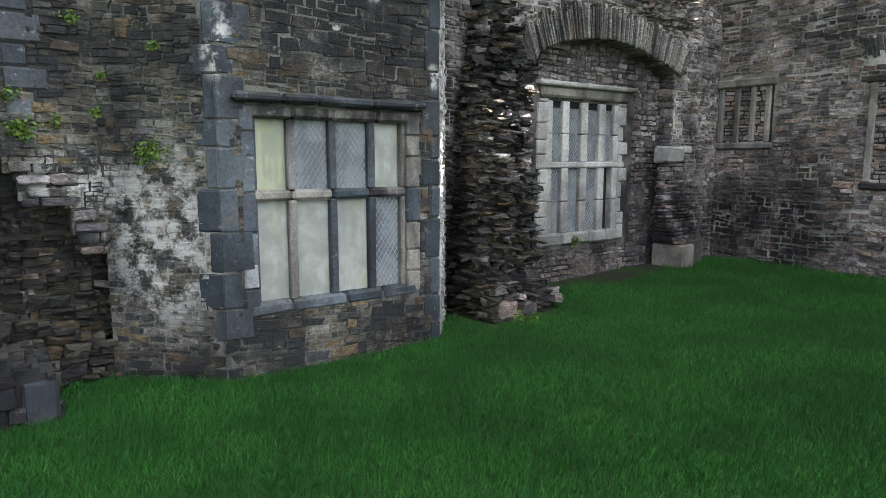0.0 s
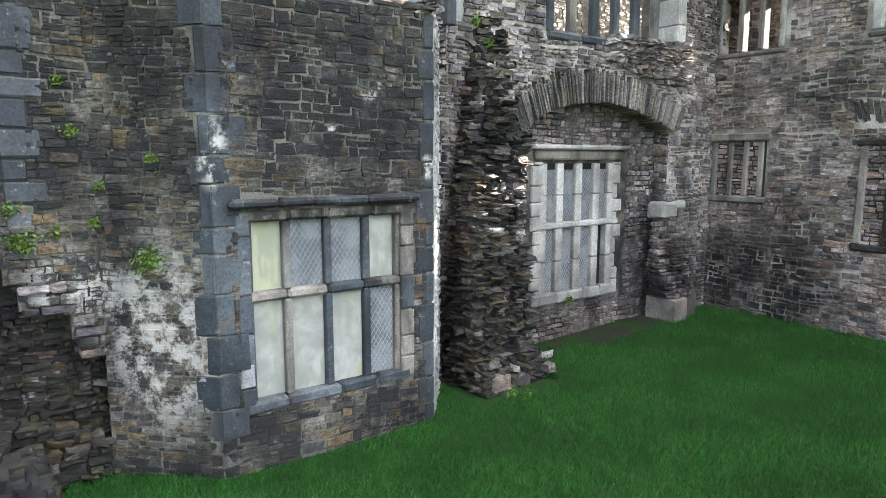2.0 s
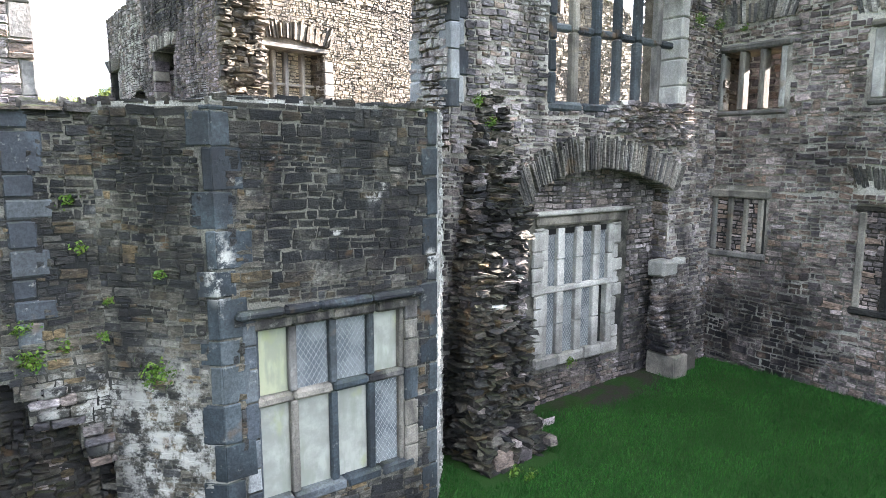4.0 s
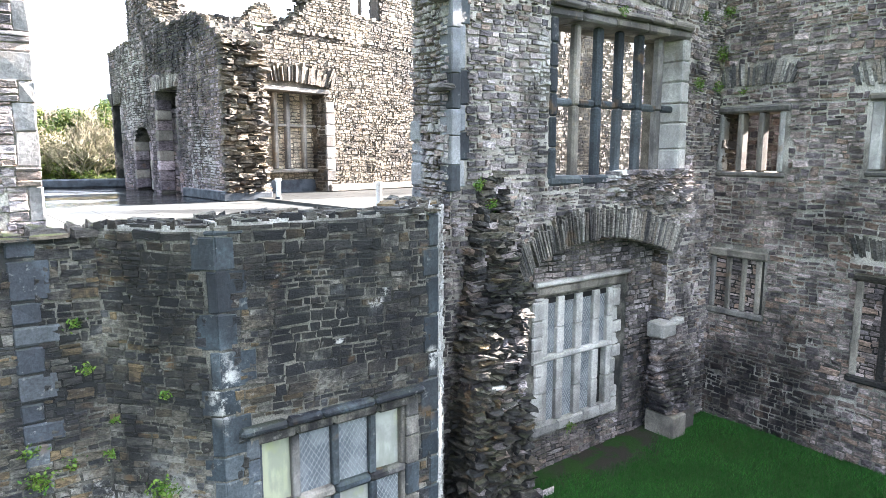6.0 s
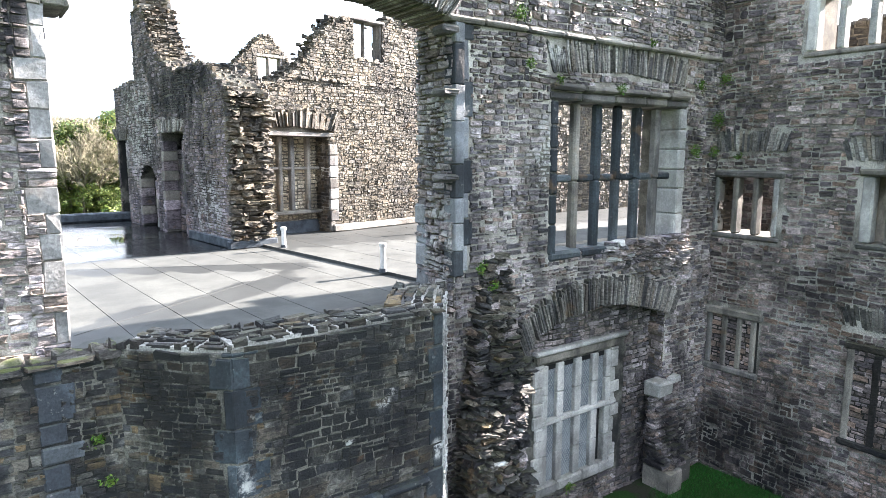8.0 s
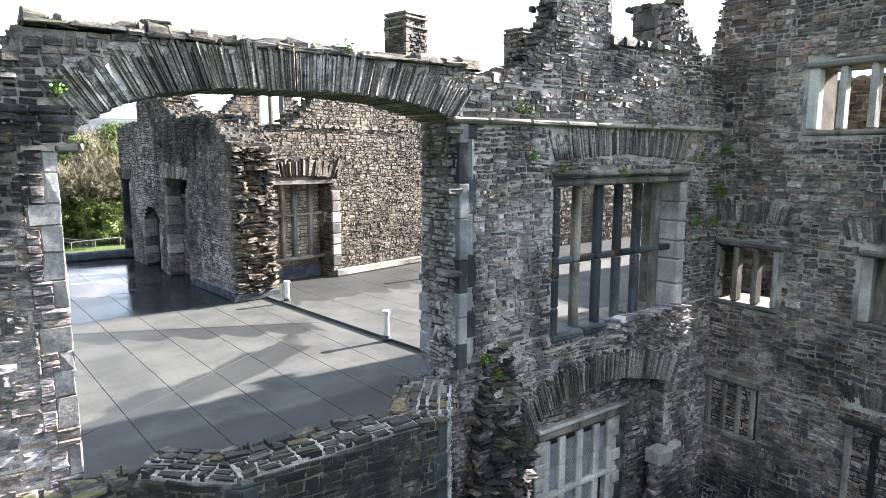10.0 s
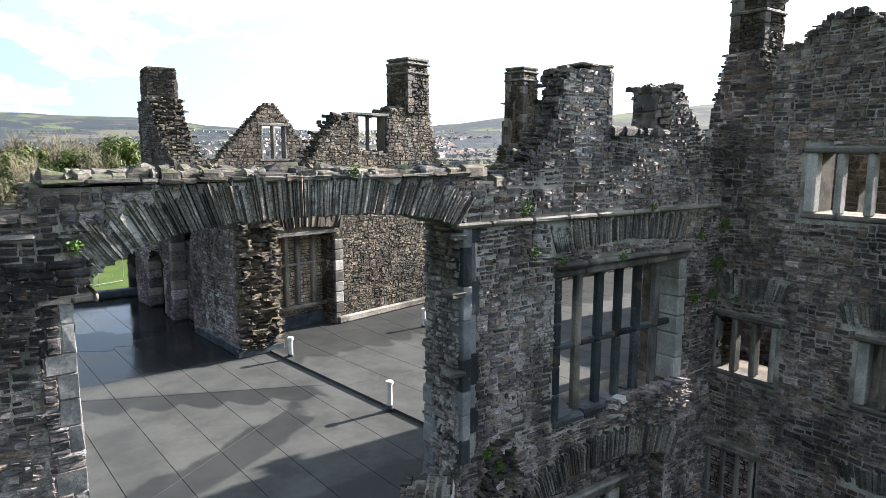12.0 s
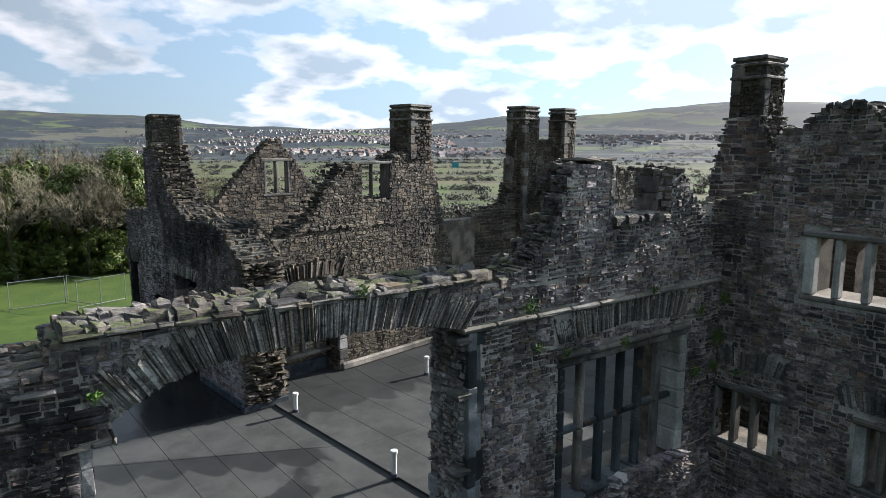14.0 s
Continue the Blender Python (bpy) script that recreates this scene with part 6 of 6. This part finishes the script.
# broken edge of rubble under the upper window's far end
def rubble_scar():
    rr = random.Random(15)
    z = 4.42
    while z < 5.12:
        h = rr.uniform(0.03, 0.08)
        x = 8.5 + rr.uniform(0, 0.1)
        while x < 10.5:
            w = rr.uniform(0.06, 0.2)
            low = 4.42 + 0.17 * max(0.0, 10.2 - x)
            if z > low:
                out = 0.04 + 0.13 * min(1.0, (z - low) / 0.35) * (0.5 + 0.5 * min(1.0, (x - 8.5) / 1.2))
                ob = new("stone", stone_mesh(rr.choice((0, 9, 9)) + rr.randrange(9), stone_pale if rr.random() < 0.05 else stone_main))
                ob.parent = wall_main.root
                ob.matrix_basis = pose(x + w / 2, 7.12 - out * 0.5 + rr.uniform(-0.02, 0.02), z + h / 2, rr.uniform(-8, 4), rr.gauss(0, 4), rr.uniform(6, 30)) @ Matrix.Diagonal((w * 1.08, 0.06 + out * 0.6, h * 1.05, 1))
            x += w
        z += h


rubble_scar()

# ---- grass, weeds, trees and the distance ----
def grass_blades():
    r = random.Random(2)
    n = 170000
    vs, fs = [], []
    mat = Shader("grass_blades", 0.6)
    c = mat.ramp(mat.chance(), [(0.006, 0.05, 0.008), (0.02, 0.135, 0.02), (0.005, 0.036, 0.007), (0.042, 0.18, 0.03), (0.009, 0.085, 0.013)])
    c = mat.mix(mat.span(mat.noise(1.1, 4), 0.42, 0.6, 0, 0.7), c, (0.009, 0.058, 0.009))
    mat = mat.done(c)
    k = 0
    while k < n:
        x, y = r.uniform(-0.4, 11.7), r.uniform(0.8, 7.05)
        dep, side = 0.588 * x + 0.809 * y, 0.809 * x - 0.588 * y
        if dep < 2.3 or abs(side) > 0.74 * dep + 0.3 or r.random() > min(1.0, (4.5 / dep) ** 1.1):
            continue
        if y > 6.0 and 1.8 < x < 4.4 or y > 6.95 - 0.75 * max(0, x - 0.7) and x < 1.9 or y > 5.9 and x < 0.45 or 5.0 < x < 6.35 and y > 5.85 or 4.3 < x < 5.1 and y > 6.05 + (x - 4.33) * 1.25:
            continue
        if math.hypot((x - 8.9) / 1.4, (y - 7.2) / 0.55) < r.uniform(0.8, 1.15):
            continue
        z = height(x, y) - 0.005
        h, a, lean = r.uniform(0.03, 0.095), r.uniform(0, 6.28), r.uniform(0.0, 0.05)
        w = r.uniform(0.002, 0.005)
        dx, dy = math.cos(a), math.sin(a)
        b = len(vs)
        vs += [(x - w * dy, y + w * dx, z), (x + w * dy, y - w * dx, z), (x + lean * 0.4 * dx, y + lean * 0.4 * dy, z + h * 0.6), (x + lean * dx, y + lean * dy, z + h)]
        fs += [(b, b + 1, b + 2), (b + 2, b + 1, b + 3)]
        k += 1
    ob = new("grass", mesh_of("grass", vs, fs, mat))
    tagged(ob, "short dark green grass blades covering the courtyard lawn", "grass", kind="stuff")


grass_blades()


def leaf_mat(name, tones):
    s = Shader(name, 0.55)
    return s.done(s.ramp(s.chance(), tones))


fern = leaf_mat("weed_leaf", [(0.04, 0.11, 0.015), (0.07, 0.15, 0.02), (0.12, 0.18, 0.03), (0.035, 0.075, 0.012)])
ivy = leaf_mat("evergreen_leaf", [(0.03, 0.06, 0.015), (0.06, 0.10, 0.02), (0.12, 0.145, 0.03), (0.02, 0.038, 0.012), (0.16, 0.17, 0.035)])
twig = plain("bare_twigs", (0.21, 0.185, 0.13), (0.13, 0.115, 0.075), 2.0, 0.9)
bark = plain("bark", (0.10, 0.085, 0.065), (0.06, 0.055, 0.045), 4.0, 0.9, relief=0.5)


def weed(x, y, z, size, n, seed, out=(0, -1)):
    r = random.Random(seed)
    vs, fs = [], []
    for _ in range(n):
        a, b = r.gauss(0, 0.45) * size, r.gauss(0, 0.35) * size
        o = Vector((a * out[1] * -1, a * out[0], b)) + Vector((out[0], out[1], 0)) * r.uniform(0.0, 0.5) * size
        s = r.uniform(0.012, 0.03)
        d1 = Vector((r.uniform(-1, 1), r.uniform(-1, 1), r.uniform(-0.4, 1))).normalized() * s
        d2 = d1.cross(Vector((r.uniform(-1, 1), r.uniform(-1, 1), r.uniform(-1, 1)))).normalized() * s * 0.45
        k = len(vs)
        vs += [o - d1, o + d2, o + d1, o - d2]
        fs.append((k, k + 1, k + 2, k + 3))
    root = empty("wall_weed", pose(x, y, z), "small bright green weed rooted in the wall joints", "plant", "weeds on the walls")
    ob = new("leaves", mesh_of("leaves", vs, fs, fern))
    ob.parent = root
    tagged(ob, kind="stuff")


cant_out = (-0.61, -0.79)
for k, (x, y, z, size, n, out) in enumerate([
        (1.34, 6.36, 2.27, 0.17, 260, cant_out), (0.62, 6.85, 2.55, 0.10, 90, (0, -1)), (0.36, 6.82, 2.45, 0.13, 140, (0, -1)), (0.95, 6.68, 2.62, 0.07, 50, cant_out), (1.0, 6.64, 2.95, 0.06, 40, cant_out), (0.75, 6.82, 3.9, 0.08, 60, (0, -1)),
        (0.82, 6.78, 3.45, 0.08, 60, (0, -1)), (1.4, 6.34, 3.2, 0.06, 40, cant_out), (5.72, 7.02, 5.05, 0.12, 120, (0, -1)), (5.95, 7.0, 4.75, 0.12, 120, (0, -1)), (6.35, 7.0, 8.62, 0.16, 160, (0, -1)), (7.2, 7.0, 7.75, 0.1, 80, (0, -1)),
        (8.6, 7.0, 7.72, 0.12, 90, (0, -1)), (10.8, 7.02, 6.7, 0.16, 180, (0, -1)), (10.9, 7.02, 7.9, 0.14, 120, (0, -1)), (0.66, 7.02, 8.55, 0.07, 60, (0, -1)), (3.6, 7.05, 9.2, 0.1, 90, (0, -1)), (5.6, 5.75, 0.16, 0.12, 100, (0, -1)), (11.66, 6.6, 6.6, 0.08, 50, (-1, 0)), (11.5, 7.02, 7.3, 0.2, 260, (0, -1)), (11.45, 7.02, 6.7, 0.16, 170, (0, -1)), (11.64, 6.95, 8.05, 0.15, 160, (-1, 0)), (0.30, 6.8, 2.75, 0.10, 70, (0, -1)), (5.5, 5.95, 0.16, 0.13, 130, (0, -1)), (9.4, 7.0, 8.5, 0.1, 90, (0, -1)), (6.6, 7.02, 7.95, 0.1, 90, (0, -1)), (8.0, 7.3, 0.85, 0.12, 110, (0, -1))]):
    weed(x, y, z, size, n, 100 + k, out)


def bare_tree(seed, tall):
    """A leafless tree: tapered trunk, limbs, and a haze of fine twigs."""
    r = random.Random(seed)
    root = empty("bare_tree", Matrix.Identity(4), "leafless brown tree in a winter thicket", "tree", "trees beyond the lawn")
    tv, tf, wv, wf = [], [], [], []

    def limb(p, d, ln, rad, depth):
        q = p + d * ln
        side = d.cross(Vector((0.3, 0.5, 0.8))).normalized()
        up = d.cross(side).normalized()
        if depth <= 2:
            k = len(tv)
            n = 6
            for c, rr in ((p, rad), (q, rad * 0.6)):
                tv.extend(c + (side * math.cos(6.283 * i / n) + up * math.sin(6.283 * i / n)) * rr for i in range(n))
            tf.extend((k + i, k + (i + 1) % n, k + n + (i + 1) % n, k + n + i) for i in range(n))
        else:
            k = len(wv)
            wv.extend((p - side * rad, p + side * rad, q + up * rad * 0.3, p + up * rad))
            wf.extend(((k, k + 1, k + 2), (k + 1, k + 3, k + 2)))
        if depth >= 6:
            return
        for _ in range((3, 4, 4, 4, 4, 3)[depth]):
            t = r.uniform(0.35, 1.0) if depth else r.uniform(0.5, 1.0)
            spread = Vector((r.gauss(0, 1), r.gauss(0, 1), r.gauss(0.28, 0.7)))
            nd = (d * 0.8 + spread.normalized() * 0.78 + Vector((0, 0, 0.18))).normalized()
            limb(p + d * ln * t, nd, ln * r.uniform(0.5, 0.78), max(0.018, rad * 0.5), depth + 1)

    limb(Vector((0, 0, -0.2)), Vector((r.gauss(0, 0.06), r.gauss(0, 0.06), 1)).normalized(), tall * 0.36, 0.2, 0)
    for name, v, f, mat in (("trunk", tv, tf, bark), ("crown", wv, wf, twig)):
        ob = new(name, mesh_of(name, v, f, mat))
        ob.parent = root
    return root


def leafy_tree(seed, tall):
    """An ivy-clad evergreen: trunk, limbs and a crown of many small leaves in uneven clumps."""
    r = random.Random(seed)
    root = empty("evergreen_tree", Matrix.Identity(4), "ivy-covered dark green tree in the thicket", "tree", "trees beyond the lawn")
    bm = bmesh.new()
    bmesh.ops.create_cone(bm, segments=8, radius1=0.3, radius2=0.08, depth=tall * 0.8, cap_ends=False)
    bmesh.ops.translate(bm, vec=(0, 0, tall * 0.4 - 0.2), verts=bm.verts)
    part("trunk", bm, bark, root)
    vs, fs = [], []
    clumps = [(Vector((r.gauss(0, tall * 0.13), r.gauss(0, tall * 0.13), tall * r.uniform(0.05, 0.93))), r.uniform(0.5, 1.3)) for _ in range(46)]
    for c, rad in clumps:
        for _ in range(150):
            d = Vector((r.gauss(0, 1), r.gauss(0, 1), r.gauss(0, 1))).normalized()
            o = c + d * rad * r.uniform(0.5, 1.0)
            s = r.uniform(0.07, 0.17)
            a = d.cross(Vector((r.uniform(-1, 1), r.uniform(-1, 1), r.uniform(-1, 1)))).normalized() * s
            b = (d + a * 3).cross(a).normalized() * s * 0.6
            k = len(vs)
            vs += [o - a, o + b, o + a, o - b]
            fs.append((k, k + 1, k + 2, k + 3))
    ob = new("crown", mesh_of("crown", vs, fs, ivy))
    ob.parent = root
    return root


def thicket():
    r = random.Random(33)
    bare = [bare_tree(k, 13.9) for k in (1, 2, 3)]
    green = [leafy_tree(k, 9.6) for k in (4, 5)]
    spots = []
    for row in range(6):
        for k in range(20):
            spots.append((-9 + k * 1.25 + 0.6 * row + r.uniform(-0.9, 0.9), 65 + row * 3 + r.uniform(-1.5, 1.5), row))
    used = set()
    for x, y, row in spots:
        evergreen = row == 0 and r.random() < 0.7 or row in (1, 2) and r.random() < 0.35
        pool = green if evergreen else bare
        src = r.choice(pool)
        s = r.uniform(0.8, 1.12) * (1.0 if not evergreen else r.uniform(0.75, 1.15))
        m = pose(x, y, height(x, y), 0, 0, r.uniform(0, 360))
        if src.name not in used:
            used.add(src.name)
            src.matrix_basis = m @ Matrix.Scale(s, 4)
        else:
            c = copy_thing(src, m)
            c.scale = (s, s, s)
    for k in range(26):  # low evergreen growth along the edge of the lawn
        x, y = -8 + k * 0.95 + r.uniform(-0.5, 0.5), 63.5 + r.uniform(-1.2, 1.5)
        c = copy_thing(green[k % 2], pose(x, y, height(x, y), 0, 0, r.uniform(0, 360)))
        q = r.uniform(0.24, 0.46)
        c.scale = (q * 1.3, q * 1.3, q)
    for x, y in ((17, 88), (19.5, 92), (22, 96), (25, 100), (28, 105), (33, 112), (20, 104), (16, 82), (24, 108)):
        c = copy_thing(bare[r.randrange(3)], pose(x, y, height(x, y), 0, 0, r.uniform(0, 360)))
        q = r.uniform(0.65, 0.95)
        c.scale = (q, q, q)


thicket()


def scrub():
    """Hedges, bushes and far woods as small ragged clumps."""
    r = random.Random(44)
    # greyed tones, with the haze of the distance put into the leaf colour
    mat = leaf_mat("far_scrub", [(0.045, 0.05, 0.048), (0.08, 0.072, 0.058), (0.036, 0.046, 0.038), (0.09, 0.082, 0.062)])
    vs, fs = [], []

    def clump(x, y, size, n=14, fine=0.2):
        z = height(x, y)
        for _ in range(n):
            o = Vector((x + r.gauss(0, 0.45) * size, y + r.gauss(0, 0.45) * size, z + abs(r.gauss(0.3, 0.22)) * size))
            a = Vector((r.gauss(0, 1), r.gauss(0, 1), r.gauss(0, 1))).normalized() * size * r.uniform(0.5, 1.0) * fine
            b = Vector((r.gauss(0, 1), r.gauss(0, 1), r.gauss(0, 1))).normalized().cross(a).normalized() * a.length * 0.6
            k = len(vs)
            vs.extend((o - a, o + b, o + a, o - b))
            fs.append((k, k + 1, k + 2, k + 3))

    def at(a, q):
        return q * math.sin(radians(a + 36)), q * math.cos(radians(a + 36))

    for _ in range(420):
        a, q = r.uniform(-36, 36), 90 * 10 ** r.uniform(0.1, 1.2)
        clump(*at(a, q), r.uniform(1.0, 2.2) * (1 + q / 700), 130, 0.16)
    for q in (170, 215, 280, 350, 470, 640, 820):  # hedges across the flats
        for _ in range(130):
            clump(*at(r.uniform(-34, 36), q * r.uniform(0.985, 1.015)), 1.6 + q / 360, 70, 0.17)
    for _ in range(3000):
        a, q = r.uniform(-36, 36), r.uniform(950, 3600)
        if noise.noise(Vector((a * 0.12, q / 500, 9))) > -0.1:
            clump(*at(a, q), r.uniform(8, 14), 52, 0.075)
    for _ in range(30):
        clump(*at(r.uniform(0, 6), r.uniform(86, 130)), r.uniform(2.5, 4), 220, 0.07)
    ob = new("far_scrub", mesh_of("far_scrub", vs, fs, mat))
    tagged(ob, "brown and grey-green hedges and woods across the valley", "hedges", kind="stuff")


scrub()


def town():
    r = random.Random(55)
    s = Shader("far_houses", 0.8)
    walls = s.done(s.ramp(s.chance(), [(0.42, 0.42, 0.42), (0.62, 0.61, 0.6), (0.22, 0.20, 0.19), (0.34, 0.32, 0.3), (0.28, 0.28, 0.29)]))
    s = Shader("far_roofs", 0.7)
    roofs = s.done(s.ramp(s.chance(), [(0.10, 0.10, 0.115), (0.16, 0.15, 0.15), (0.20, 0.13, 0.10), (0.13, 0.13, 0.14)]))
    hv, hf, rv, rf = [], [], [], []

    def house(x, y, turn, w, d, h):
        z = height(x, y) - 1
        m = pose(x, y, z, 0, 0, turn)
        k = len(hv)
        hv.extend(m @ Vector(p) for p in ((-w, -d, 0), (w, -d, 0), (w, d, 0), (-w, d, 0), (-w, -d, h), (w, -d, h), (w, d, h), (-w, d, h), (-w, 0, h + d * 0.75), (w, 0, h + d * 0.75)))
        hf.extend(((k, k + 1, k + 5, k + 4), (k + 1, k + 2, k + 6, k + 9, k + 5), (k + 2, k + 3, k + 7, k + 6), (k + 3, k, k + 4, k + 8, k + 7)))
        k = len(rv)
        rv.extend(m @ Vector(p) for p in ((-w - 0.4, -d - 0.5, h - 0.3), (w + 0.4, -d - 0.5, h - 0.3), (w + 0.4, 0, h + d * 0.78), (-w - 0.4, 0, h + d * 0.78), (-w - 0.4, d + 0.5, h - 0.3), (w + 0.4, d + 0.5, h - 0.3)))
        rf.extend(((k, k + 1, k + 2, k + 3), (k + 3, k + 2, k + 5, k + 4)))

    for _ in range(2600):
        if r.random() < 0.78:
            a, q = r.triangular(-26, 9, -6), r.triangular(1000, 3300, 1600)
        else:
            a, q = r.uniform(10, 27), r.triangular(1700, 2700, 2200)
        if noise.noise(Vector((a * 0.16, q / 300, 4))) < -0.12:
            continue
        x, y = q * math.sin(radians(a + 36)), q * math.cos(radians(a + 36))
        house(x, y, a * -3 + r.choice((0, 0, 90, 20)) + r.uniform(-10, 10), r.uniform(3.5, 8), r.uniform(3, 4.2), r.uniform(4, 6))
    one = new("far_town", mesh_of("far_town", hv, hf, walls))
    tagged(one, "white and cream houses of a far town on the valley side", "town", kind="stuff")
    two = new("roofs", mesh_of("roofs", rv, rf, roofs))
    two.parent = one


town()


def fence():
    steel = plain("galvanised_mesh", (0.22, 0.23, 0.23), (0.17, 0.18, 0.18), 10.0, 0.5, 0.4)
    def panel(x, y, turn):
        root = empty("fence_panel", pose(x, y, height(x, y), 0, 0, turn), "temporary galvanised mesh fence panel on the lawn", "fence", "fence panels on the lawn")
        m = root.matrix_world
        for u in (0.0, 3.4):
            block("post", m, u - 0.022, u + 0.022, -0.022, 0.022, 0, 2.0, steel, root, "", 0.01)
        for v in (0.12, 1.94):
            block("rail", m, 0, 3.4, -0.018, 0.018, v, v + 0.04, steel, root, "", 0.01)
        for k in range(1, 17):
            block("wire", m, 0.2 * k - 0.0018, 0.2 * k + 0.0018, -0.0018, 0.0018, 0.15, 1.95, steel, root, "", 0.001, 0.0)
    panel(1.2, 51.5, 10)
    panel(4.7, 52.2, -60)
    panel(5.0, 49.5, 20)


fence()


def road_sign():
    root = empty("road_sign", pose(222, 292, height(222, 292)), "teal road sign on two posts across the flats", "sign")
    m = root.matrix_world @ pose(0, 0, 0, 0, 0, -36)
    blue = plain("teal_sign_face", (0.05, 0.28, 0.33), (0.06, 0.33, 0.38), 0.5, 0.5)
    grey = plain("sign_post", (0.35, 0.36, 0.37), (0.28, 0.29, 0.3), 1.0, 0.5)
    for u in (-1.2, 1.2):
        block("post", m, u - 0.12, u + 0.12, -0.1, 0.1, 0, 6.2, grey, root)
    block("board", m, -1.9, 1.9, -0.2, -0.1, 3.2, 6.4, blue, root)


road_sign()
